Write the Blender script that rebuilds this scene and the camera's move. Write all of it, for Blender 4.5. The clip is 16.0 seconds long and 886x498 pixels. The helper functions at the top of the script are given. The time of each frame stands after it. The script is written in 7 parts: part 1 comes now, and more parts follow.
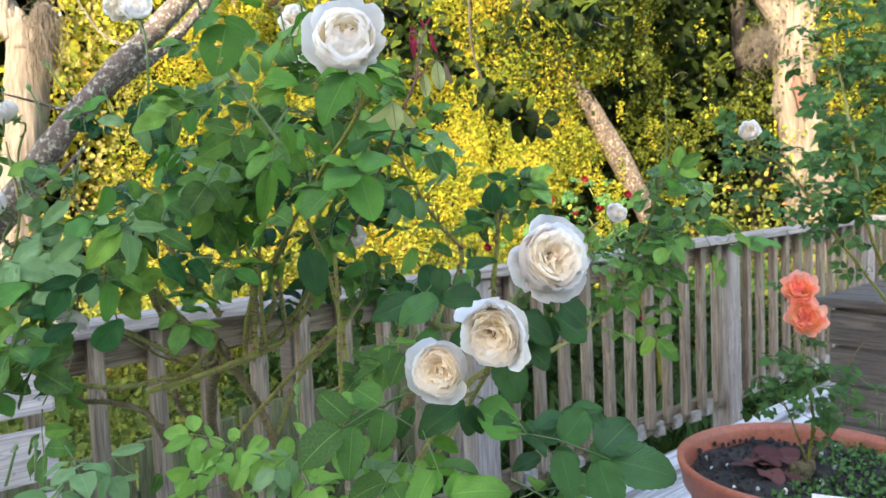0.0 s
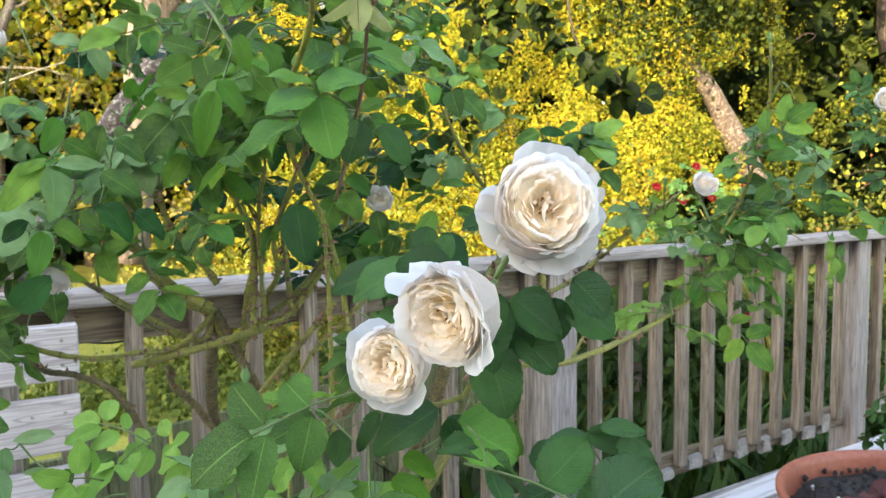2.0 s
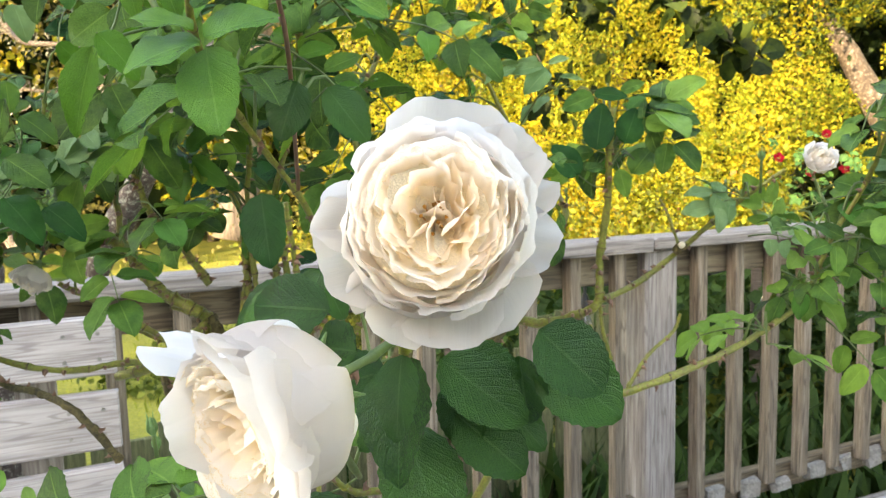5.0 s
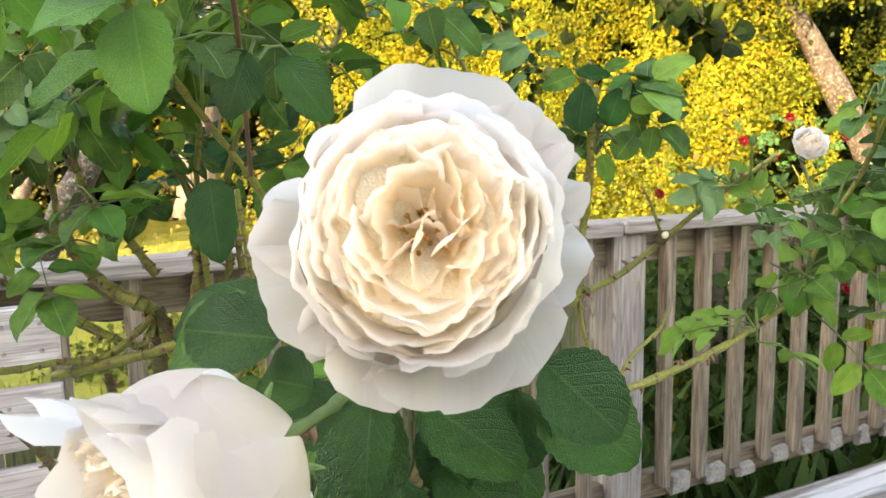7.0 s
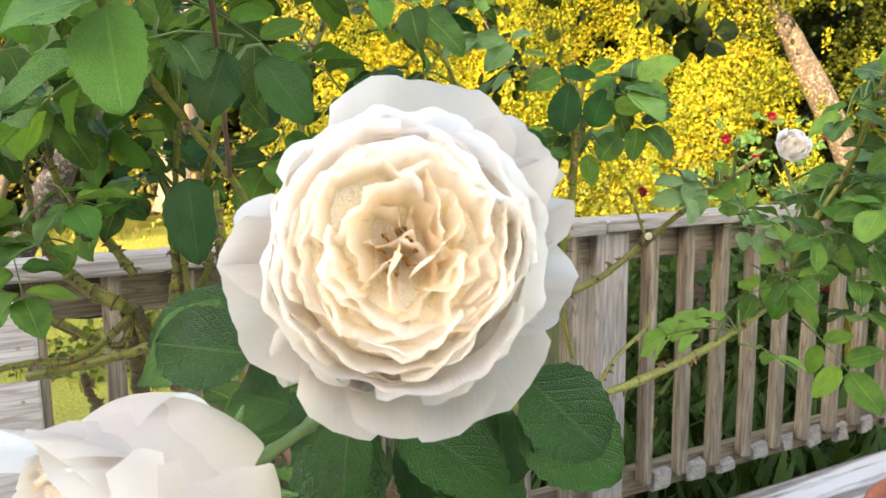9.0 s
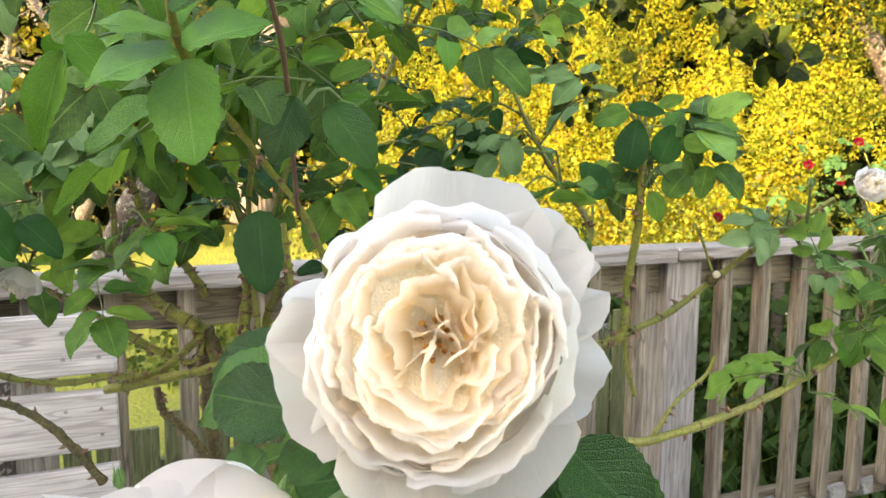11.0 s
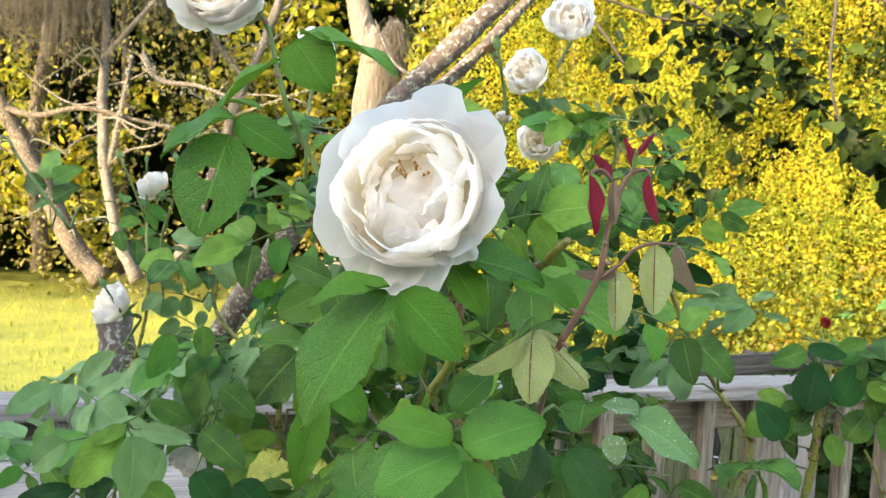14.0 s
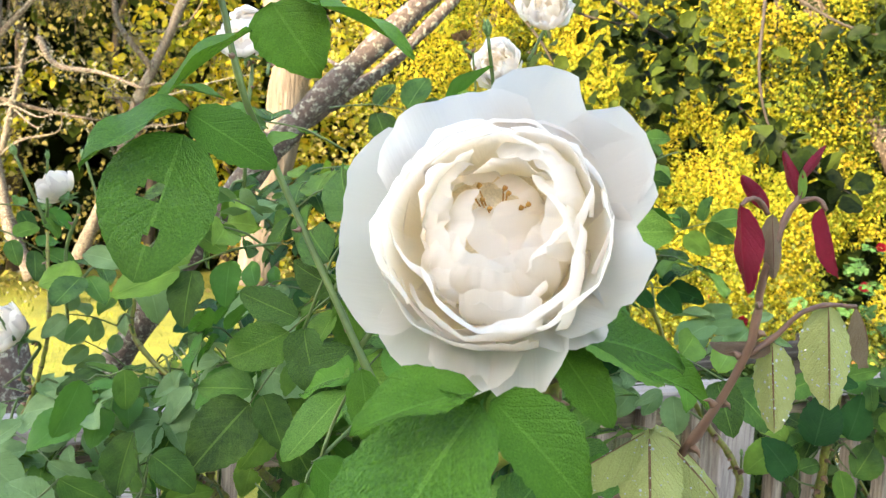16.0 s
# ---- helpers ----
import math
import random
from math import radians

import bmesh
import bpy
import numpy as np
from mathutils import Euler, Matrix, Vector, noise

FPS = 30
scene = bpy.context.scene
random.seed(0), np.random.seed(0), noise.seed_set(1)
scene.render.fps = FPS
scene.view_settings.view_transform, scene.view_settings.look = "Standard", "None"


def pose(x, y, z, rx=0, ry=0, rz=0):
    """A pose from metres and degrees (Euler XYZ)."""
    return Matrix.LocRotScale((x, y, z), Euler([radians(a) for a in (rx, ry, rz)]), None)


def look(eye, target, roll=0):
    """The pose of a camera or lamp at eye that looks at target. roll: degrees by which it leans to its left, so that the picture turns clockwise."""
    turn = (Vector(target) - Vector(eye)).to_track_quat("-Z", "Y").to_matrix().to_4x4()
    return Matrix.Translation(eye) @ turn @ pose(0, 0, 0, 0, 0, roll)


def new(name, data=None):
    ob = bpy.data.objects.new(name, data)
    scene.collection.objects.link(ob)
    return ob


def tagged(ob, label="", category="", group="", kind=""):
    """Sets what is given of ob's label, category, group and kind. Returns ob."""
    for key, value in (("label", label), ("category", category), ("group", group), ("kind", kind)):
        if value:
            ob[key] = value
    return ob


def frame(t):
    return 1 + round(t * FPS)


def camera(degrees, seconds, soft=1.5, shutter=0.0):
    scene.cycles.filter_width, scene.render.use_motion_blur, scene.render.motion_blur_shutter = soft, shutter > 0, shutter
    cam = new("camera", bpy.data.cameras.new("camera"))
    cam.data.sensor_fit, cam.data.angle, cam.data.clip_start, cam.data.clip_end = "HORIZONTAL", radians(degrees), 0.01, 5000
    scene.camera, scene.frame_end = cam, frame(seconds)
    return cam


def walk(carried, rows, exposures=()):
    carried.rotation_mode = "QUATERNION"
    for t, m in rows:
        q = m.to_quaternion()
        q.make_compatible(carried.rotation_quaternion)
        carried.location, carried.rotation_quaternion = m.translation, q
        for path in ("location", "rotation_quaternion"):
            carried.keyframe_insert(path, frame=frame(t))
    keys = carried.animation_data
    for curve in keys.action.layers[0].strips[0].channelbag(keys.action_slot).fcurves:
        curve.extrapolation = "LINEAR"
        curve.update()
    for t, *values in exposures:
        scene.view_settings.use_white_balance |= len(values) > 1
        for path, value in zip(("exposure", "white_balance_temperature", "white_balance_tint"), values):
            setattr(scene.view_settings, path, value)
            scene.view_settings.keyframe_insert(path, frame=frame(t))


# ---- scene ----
cam = camera(60.6, 16.0, soft=1.1)
PATH = [
    (0, (0.008, 0.0112, 1.3424), (-0.0128, 1.6072, 1.2272), -2.6),
    (0.5, (0.0368, 0.0856, 1.3288), (-0.0272, 1.68, 1.2112), -2.0),
    (1, (0.0568, 0.152, 1.312), (-0.0568, 1.744, 1.1936), -1.8),
    (1.5, (0.072, 0.1936, 1.3016), (-0.1016, 1.7792, 1.1744), -1.3),
    (2, (0.1064, 0.236, 1.2944), (-0.1448, 1.8104, 1.1616), -0.7),
    (2.5, (0.1384, 0.2832, 1.2936), (-0.184, 1.844, 1.1592), -1.1),
    (3, (0.1648, 0.3264, 1.292), (-0.224, 1.872, 1.1488), -1.4),
    (3.5, (0.1792, 0.364, 1.2952), (-0.2728, 1.8912, 1.1416), -1.4),
    (3.7, (0.184, 0.3776, 1.296), (-0.2904, 1.8984, 1.1424), -1.4),
    (5.8, (0.1528, 0.4928, 1.3056), (-0.3304, 2.0032, 1.0976), -1.7),
    (6, (0.1496, 0.4984, 1.3072), (-0.3224, 2.012, 1.0928), -1.4),
    (6.5, (0.1456, 0.5104, 1.3048), (-0.2944, 2.0328, 1.0848), -1.3),
    (7, (0.1432, 0.5192, 1.3024), (-0.2656, 2.0496, 1.076), -1.0),
    (7.5, (0.1424, 0.5256, 1.3024), (-0.2448, 2.0608, 1.0704), -0.9),
    (8, (0.1432, 0.5264, 1.3032), (-0.2304, 2.064, 1.0664), -0.8),
    (8.2, (0.144, 0.5256, 1.3048), (-0.224, 2.064, 1.0648), -0.7),
    (10.3, (0.139, 0.529, 1.309), (-0.399, 2.436, 1.032), -0.3),
    (10.5, (0.140, 0.528, 1.311), (-0.422, 2.429, 1.038), -0.4),
    (11, (0.1504, 0.5248, 1.3240), (-0.3664, 2.0248, 1.1208), 0.5),
    (11.5, (0.1592, 0.5008, 1.3585), (-0.4216, 1.984, 1.1985), 1.1),
    (12, (0.1696, 0.4448, 1.4085), (-0.4768, 1.9024, 1.2749), 1.7),
    (12.5, (0.1568, 0.4208, 1.4536), (-0.5272, 1.8632, 1.3472), 2.0),
    (13, (0.1296, 0.4264, 1.4896), (-0.5696, 1.8616, 1.3952), 2.1),
    (13.5, (0.0904, 0.4512, 1.4944), (-0.604, 1.8904, 1.4048), 2.3),
    (14, (0.0536, 0.4896, 1.4944), (-0.616, 1.94, 1.4008), 2.7),
    (14.5, (0.024, 0.52, 1.4976), (-0.6096, 1.9856, 1.3976), 3.0),
    (15, (-0.0032, 0.5464, 1.4976), (-0.5952, 2.0288, 1.3984), 3.2),
    (15.5, (-0.024, 0.56, 1.5024), (-0.5696, 2.0608, 1.4056), 3.3),
    (16, (-0.0392, 0.572, 1.5056), (-0.54, 2.0888, 1.4112), 3.2),
]
cam.data.dof.use_dof = True
cam.data.dof.focus_distance, cam.data.dof.aperture_fstop = 0.32, 36.0
walk(cam, [(t, look(eye, target, roll)) for t, eye, target, roll in PATH],
     [(0, 3.10, 7000, 14), (1.5, 3.23, 7450, 15), (3.5, 3.37, 8100, 13), (7, 3.39, 9200, 17), (11, 3.40, 9100, 16), (12.5, 3.24, 7950, 11), (14, 3.19, 7750, 11), (16, 3.27, 7900, 13)])

# ---- light ----
scene.cycles.max_bounces, scene.cycles.diffuse_bounces = 14, 10
SUN_EL, SUN_AZ = 19.0, 200.0          # degrees; azimuth clockwise from +y
world = bpy.data.worlds.new("sky")
scene.world = world
world.use_nodes = True
wn = world.node_tree
wn.nodes.clear()
sky = wn.nodes.new("ShaderNodeTexSky")
sky.sky_type, sky.sun_disc = "NISHITA", False
sky.sun_elevation, sky.sun_rotation = radians(SUN_EL), radians(SUN_AZ)
bg = wn.nodes.new("ShaderNodeBackground")
bg.inputs["Strength"].default_value = 0.15
wout = wn.nodes.new("ShaderNodeOutputWorld")
wn.links.new(sky.outputs[0], bg.inputs[0])
wn.links.new(bg.outputs[0], wout.inputs[0])
sun = new("sun", bpy.data.lights.new("sun", "SUN"))
sun.data.energy, sun.data.angle, sun.data.color = 2.0, radians(0.6), (1.0, 0.88, 0.68)
sd = Vector((math.sin(radians(SUN_AZ)) * math.cos(radians(SUN_EL)), math.cos(radians(SUN_AZ)) * math.cos(radians(SUN_EL)), math.sin(radians(SUN_EL))))
sun.matrix_world = look(sd * 30, (0, 0, 0))

# ---- materials ----


def material(name):
    m = bpy.data.materials.new(name)
    m.use_nodes = True
    nt = m.node_tree
    b = nt.nodes["Principled BSDF"]
    return m, nt, b


def node(nt, kind, **values):
    n = nt.nodes.new(kind)
    for k, v in values.items():
        n.inputs[k.replace("_", " ")].default_value = v
    return n


def ramp(nt, fac, stops):
    r = nt.nodes.new("ShaderNodeValToRGB")
    e = r.color_ramp.elements
    while len(e) < len(stops):
        e.new(0.5)
    for el, (p, c) in zip(e, stops):
        el.position, el.color = p, (*c, 1)
    nt.links.new(fac, r.inputs[0])
    return r


def mixc(nt, fac, a, b, mode="MIX"):
    m = nt.nodes.new("ShaderNodeMix")
    m.data_type, m.blend_type = "RGBA", mode
    for sock, v in ((m.inputs[0], fac), (m.inputs[6], a), (m.inputs[7], b)):
        if isinstance(v, bpy.types.NodeSocket):
            nt.links.new(v, sock)
        elif isinstance(v, (int, float)):
            sock.default_value = v
        else:
            sock.default_value = (*v, 1)
    return m.outputs[2]


def noise_tex(nt, scale, detail=4, coord="Object", stretch=None, rough=0.55):
    tc = nt.nodes.new("ShaderNodeTexCoord")
    n = node(nt, "ShaderNodeTexNoise", Scale=scale, Detail=detail, Roughness=rough)
    if stretch:
        mp = nt.nodes.new("ShaderNodeMapping")
        mp.inputs["Scale"].default_value = stretch
        nt.links.new(tc.outputs[coord], mp.inputs[0])
        nt.links.new(mp.outputs[0], n.inputs["Vector"])
    else:
        nt.links.new(tc.outputs[coord], n.inputs["Vector"])
    return n.outputs["Fac"]


def bump(nt, b, height, strength, dist=0.002):
    n = node(nt, "ShaderNodeBump", Strength=strength, Distance=dist)
    nt.links.new(height, n.inputs["Height"])
    nt.links.new(n.outputs[0], b.inputs["Normal"])


def surface(name, dark, light, scale, rough=0.8, grain=60, relief=0.4, dist=0.003, stretch=None, spots=None):
    """A two-scale natural surface: large patches, fine grain and relief."""
    m, nt, b = material(name)
    big, fine = noise_tex(nt, scale, 3, stretch=stretch), noise_tex(nt, grain, 6, stretch=stretch)
    col = ramp(nt, big, [(0.3, dark), (0.7, light)]).outputs[0]
    col = mixc(nt, 0.55, col, ramp(nt, fine, [(0.25, tuple(c * 0.45 for c in dark)), (0.75, light)]).outputs[0])
    if spots:
        sp = ramp(nt, noise_tex(nt, scale * 5, 5, rough=0.7), [(0.52, (0, 0, 0)), (0.62, (1, 1, 1))]).outputs[0]
        col = mixc(nt, sp, col, spots)
    nt.links.new(col, b.inputs["Base Color"])
    b.inputs["Roughness"].default_value = rough
    bump(nt, b, fine, relief, dist)
    return m


def leaf_material(name, stops, gloss=0.22, glow=0.22, island=False, veins=True, rib_tint=None, patch=None, sheen=0.20):
    """A leaf with midrib and side veins along its own UV, colour varied leaf by leaf."""
    m, nt, b = material(name)
    if island:
        rnd = nt.nodes.new("ShaderNodeNewGeometry").outputs["Random Per Island"]
    else:
        rnd = nt.nodes.new("ShaderNodeObjectInfo").outputs["Random"]
    col = ramp(nt, rnd, stops).outputs[0]
    if patch:
        # growth of different age and kind in patches
        col = mixc(nt, 0.52, col, ramp(nt, noise_tex(nt, 1.8, 6, rough=0.72), patch).outputs[0])
    if veins:
        uv = nt.nodes.new("ShaderNodeTexCoord").outputs["UV"]
        sep = nt.nodes.new("ShaderNodeSeparateXYZ")
        nt.links.new(uv, sep.inputs[0])

        def mth(op, a, c=0.0, d=0.0):
            n = nt.nodes.new("ShaderNodeMath")
            n.operation = op
            for s, v in zip(n.inputs, (a, c, d)):
                if isinstance(v, bpy.types.NodeSocket):
                    nt.links.new(v, s)
                else:
                    s.default_value = v
            return n.outputs[0]
        across = mth("ABSOLUTE", mth("SUBTRACT", sep.outputs[0], 0.5))
        rib = mth("LESS_THAN", across, 0.020)
        side = mth("SINE", mth("MULTIPLY", mth("SUBTRACT", sep.outputs[1], mth("MULTIPLY", across, 0.75)), mth("MULTIPLY_ADD", rnd, 14.0, 40.0)))
        sidev = mth("POWER", mth("MULTIPLY_ADD", side, 0.5, 0.5), 12.0)
        vein = mth("MAXIMUM", rib, mth("MULTIPLY", sidev, 0.16))
        light = mixc(nt, 0.5, col, tuple(min(0.8, c * 1.6 + 0.06) for c in stops[-1][1]))
        col = mixc(nt, mth("MULTIPLY", vein, 0.50), col, light)
        blotch = noise_tex(nt, 3.2, 3, "UV")
        col = mixc(nt, mixf(nt, ramp(nt, blotch, [(0.35, (0, 0, 0)), (0.68, (1, 1, 1))]).outputs[0], 0.45), col, mixc(nt, 0.6, col, tuple(c * 0.55 for c in stops[0][1])))
        cell = node(nt, "ShaderNodeTexVoronoi", Scale=64)
        nt.links.new(uv, cell.inputs["Vector"])
        col = mixc(nt, mixf(nt, cell.outputs["Distance"], 0.16), col, tuple(min(0.8, c * 1.5 + 0.02) for c in stops[-1][1]))
        if rib_tint:
            col = mixc(nt, mth("MAXIMUM", mth("LESS_THAN", across, 0.022), mth("MULTIPLY", sidev, 0.08)), col, rib_tint)
        h = mth("SUBTRACT", mth("MULTIPLY", cell.outputs["Distance"], 0.5), mth("MULTIPLY", mth("MAXIMUM", rib, mth("MULTIPLY", sidev, 0.45)), 0.6))
        bump(nt, b, h, 0.8, 0.0016)
    fine = noise_tex(nt, 55, 4)
    col = mixc(nt, 0.22, col, mixc(nt, ramp(nt, fine, [(0.35, (0, 0, 0)), (0.7, (1, 1, 1))]).outputs[0], tuple(c * 0.5 for c in stops[0][1]), stops[-1][1]))
    nt.links.new(col, b.inputs["Base Color"])
    b.inputs["Roughness"].default_value = gloss
    b.inputs["Specular IOR Level"].default_value = sheen if veins else 0.08
    tr = nt.nodes.new("ShaderNodeBsdfTranslucent")
    nt.links.new(mixc(nt, 1.0, col, (1.0, 1.0, 0.55), "MULTIPLY"), tr.inputs[0])
    mx = nt.nodes.new("ShaderNodeMixShader")
    mx.inputs[0].default_value = glow
    nt.links.new(b.outputs[0], mx.inputs[1])
    nt.links.new(tr.outputs[0], mx.inputs[2])
    nt.links.new(mx.outputs[0], nt.nodes["Material Output"].inputs[0])
    return m


def petal_material(name, base, tip, edge=None):
    """A soft translucent petal: warmer at its foot, paler towards the rim, faint veins along it."""
    m, nt, b = material(name)
    uv = nt.nodes.new("ShaderNodeTexCoord").outputs["UV"]
    sep = nt.nodes.new("ShaderNodeSeparateXYZ")
    nt.links.new(uv, sep.inputs[0])
    col = ramp(nt, sep.outputs[1], [(0.1, base), (0.75, tip)]).outputs[0]
    vein = noise_tex(nt, 1.0, 3, "UV", (38, 2.5, 1))
    col = mixc(nt, mixf(nt, vein, 0.22), col, tuple(c * 0.86 for c in base))
    if edge:
        rim = ramp(nt, sep.outputs[1], [(0.93, (0, 0, 0)), (0.99, (1, 1, 1))]).outputs[0]
        patch = ramp(nt, noise_tex(nt, 90, 3), [(0.5, (0, 0, 0)), (0.62, (1, 1, 1))]).outputs[0]
        col = mixc(nt, mixc(nt, 1.0, rim, patch, "MULTIPLY"), col, edge)
    nt.links.new(col, b.inputs["Base Color"])
    b.inputs["Roughness"].default_value = 0.55
    b.inputs["Specular IOR Level"].default_value = 0.3
    bump(nt, b, vein, 0.45, 0.0010)
    tr = nt.nodes.new("ShaderNodeBsdfTranslucent")
    nt.links.new(col, tr.inputs[0])
    mx = nt.nodes.new("ShaderNodeMixShader")
    mx.inputs[0].default_value = 0.72
    nt.links.new(b.outputs[0], mx.inputs[1])
    nt.links.new(tr.outputs[0], mx.inputs[2])
    nt.links.new(mx.outputs[0], nt.nodes["Material Output"].inputs[0])
    return m


def mixf(nt, fac, k):
    n = nt.nodes.new("ShaderNodeMath")
    n.operation = "MULTIPLY"
    n.inputs[1].default_value = k
    nt.links.new(fac, n.inputs[0])
    return n.outputs[0]


def wood_material(name, dark, mid, light, paint=None, axis=0):
    """Weathered timber: grain stretched along one axis, greyed patches, knots, flaking remains of paint."""
    m, nt, b = material(name)
    st = [22, 22, 22]
    st[axis] = 1.2
    tc = nt.nodes.new("ShaderNodeTexCoord")
    info = nt.nodes.new("ShaderNodeObjectInfo")
    add = nt.nodes.new("ShaderNodeVectorMath")
    add.operation = "MULTIPLY_ADD"
    add.inputs[1].default_value = (1, 1, 1)
    cmb = nt.nodes.new("ShaderNodeCombineXYZ")
    for i in range(3):
        nt.links.new(mixf(nt, info.outputs["Random"], 7.3 + 4.1 * i), cmb.inputs[i])
    nt.links.new(tc.outputs["Object"], add.inputs[0])
    nt.links.new(cmb.outputs[0], add.inputs[2])

    def n3(scale, stretch, detail=5, rough=0.6):
        mp = nt.nodes.new("ShaderNodeMapping")
        mp.inputs["Scale"].default_value = stretch
        nt.links.new(add.outputs[0], mp.inputs[0])
        n = node(nt, "ShaderNodeTexNoise", Scale=scale, Detail=detail, Roughness=rough)
        nt.links.new(mp.outputs[0], n.inputs["Vector"])
        return n.outputs["Fac"]
    grain = n3(4.0, st, 6, 0.65)
    rings = n3(1.3, st, 2)
    patch = n3(3.0, (1, 1, 1), 4)
    wv = nt.nodes.new("ShaderNodeMath")
    wv.operation = "SINE"
    nt.links.new(mixf(nt, rings, 60), wv.inputs[0])
    col = ramp(nt, grain, [(0.25, dark), (0.5, mid), (0.75, light)]).outputs[0]
    col = mixc(nt, mixf(nt, ramp(nt, wv.outputs[0], [(0.55, (0, 0, 0)), (0.95, (1, 1, 1))]).outputs[0], 0.6), col, dark)
    col = mixc(nt, mixf(nt, ramp(nt, patch, [(0.4, (0, 0, 0)), (0.75, (1, 1, 1))]).outputs[0], 0.45), col, tuple(0.55 * c for c in mid))
    if paint:
        fl = ramp(nt, n3(1.6, [s * 0.35 for s in st], 6, 0.7), [(0.44, (0, 0, 0)), (0.56, (1, 1, 1))]).outputs[0]
        col = mixc(nt, fl, col, paint)
    nt.links.new(col, b.inputs["Base Color"])
    b.inputs["Roughness"].default_value = 0.82
    bump(nt, b, grain, 0.5, 0.002)
    return m


M = {}
M["leaf"] = leaf_material("rose_leaf", [(0.0, (0.008, 0.038, 0.014)), (0.35, (0.020, 0.082, 0.024)), (0.6, (0.055, 0.172, 0.035)), (0.82, (0.125, 0.29, 0.045)), (1.0, (0.24, 0.44, 0.065))])
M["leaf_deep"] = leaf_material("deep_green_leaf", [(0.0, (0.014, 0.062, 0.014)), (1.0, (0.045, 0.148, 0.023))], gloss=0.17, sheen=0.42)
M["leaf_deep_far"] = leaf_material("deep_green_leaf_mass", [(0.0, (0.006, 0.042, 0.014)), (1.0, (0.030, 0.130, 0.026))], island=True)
M["leaf_bright"] = leaf_material("fresh_green_leaf", [(0.0, (0.075, 0.235, 0.026)), (1.0, (0.13, 0.34, 0.04))], gloss=0.20, sheen=0.34)
M["leaf_mid"] = leaf_material("rose_leaf_even", [(0.0, (0.031, 0.120, 0.016)), (1.0, (0.128, 0.31, 0.030))])
M["leaf_far"] = leaf_material("rose_leaf_mass", [(0.0, (0.007, 0.034, 0.012)), (0.35, (0.020, 0.082, 0.024)), (0.6, (0.055, 0.172, 0.035)), (0.82, (0.125, 0.28, 0.045)), (1.0, (0.24, 0.43, 0.065))], island=True)
M["leaf_pale"] = leaf_material("grey_green_leaf", [(0.0, (0.13, 0.28, 0.095)), (1.0, (0.28, 0.43, 0.19))], gloss=0.5)
M["leaf_young"] = leaf_material("young_leaf", [(0.0, (0.13, 0.32, 0.05)), (1.0, (0.27, 0.48, 0.09))], gloss=0.42)
M["leaf_bronze"] = leaf_material("bronze_young_leaf", [(0.0, (0.42, 0.47, 0.15)), (1.0, (0.52, 0.56, 0.22))], gloss=0.42, rib_tint=(0.22, 0.08, 0.06))
M["leaf_mauve"] = leaf_material("mauve_brown_leaf", [(0.0, (0.26, 0.17, 0.12)), (1.0, (0.36, 0.26, 0.17))], gloss=0.45, rib_tint=(0.20, 0.07, 0.06))
M["leaf_red"] = leaf_material("crimson_new_leaf", [(0.0, (0.26, 0.010, 0.03)), (1.0, (0.40, 0.022, 0.055))], gloss=0.4)
M["leaf_dark"] = leaf_material("small_dark_leaf", [(0.0, (0.026, 0.088, 0.024)), (1.0, (0.088, 0.20, 0.048))])
M["leaf_pale_far"] = leaf_material("grey_green_leaf_mass", [(0.0, (0.11, 0.25, 0.08)), (1.0, (0.26, 0.41, 0.18))], gloss=0.5, island=True)
M["leaf_young_far"] = leaf_material("young_leaf_mass", [(0.0, (0.13, 0.31, 0.05)), (1.0, (0.26, 0.46, 0.09))], gloss=0.42, island=True)
M["leaf_dark_far"] = leaf_material("small_dark_leaf_mass", [(0.0, (0.022, 0.078, 0.022)), (1.0, (0.088, 0.20, 0.048))], island=True)
M["leaf_bright_far"] = leaf_material("fresh_green_leaf_mass", [(0.0, (0.05, 0.185, 0.028)), (1.0, (0.10, 0.27, 0.045))], island=True)
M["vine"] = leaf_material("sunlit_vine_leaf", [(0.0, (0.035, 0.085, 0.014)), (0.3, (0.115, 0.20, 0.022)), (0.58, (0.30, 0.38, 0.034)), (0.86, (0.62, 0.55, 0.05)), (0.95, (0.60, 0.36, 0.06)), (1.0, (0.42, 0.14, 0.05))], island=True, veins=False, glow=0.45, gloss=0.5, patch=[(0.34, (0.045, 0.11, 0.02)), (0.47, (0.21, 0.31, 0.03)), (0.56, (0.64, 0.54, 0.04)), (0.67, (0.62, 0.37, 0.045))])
# canopy and woodland leaves darkened so that their colour holds the wood's shade
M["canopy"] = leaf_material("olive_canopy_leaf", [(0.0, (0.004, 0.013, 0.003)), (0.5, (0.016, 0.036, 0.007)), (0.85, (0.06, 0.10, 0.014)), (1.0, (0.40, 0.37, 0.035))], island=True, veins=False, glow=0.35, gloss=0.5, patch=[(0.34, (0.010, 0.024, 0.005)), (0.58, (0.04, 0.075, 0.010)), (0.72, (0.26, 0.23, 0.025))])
M["wood_leaf"] = leaf_material("shade_toned_woodland_leaf", [(0.0, (0.004, 0.009, 0.003)), (0.8, (0.012, 0.026, 0.006)), (1.0, (0.08, 0.11, 0.016))], island=True, veins=False, gloss=0.5)
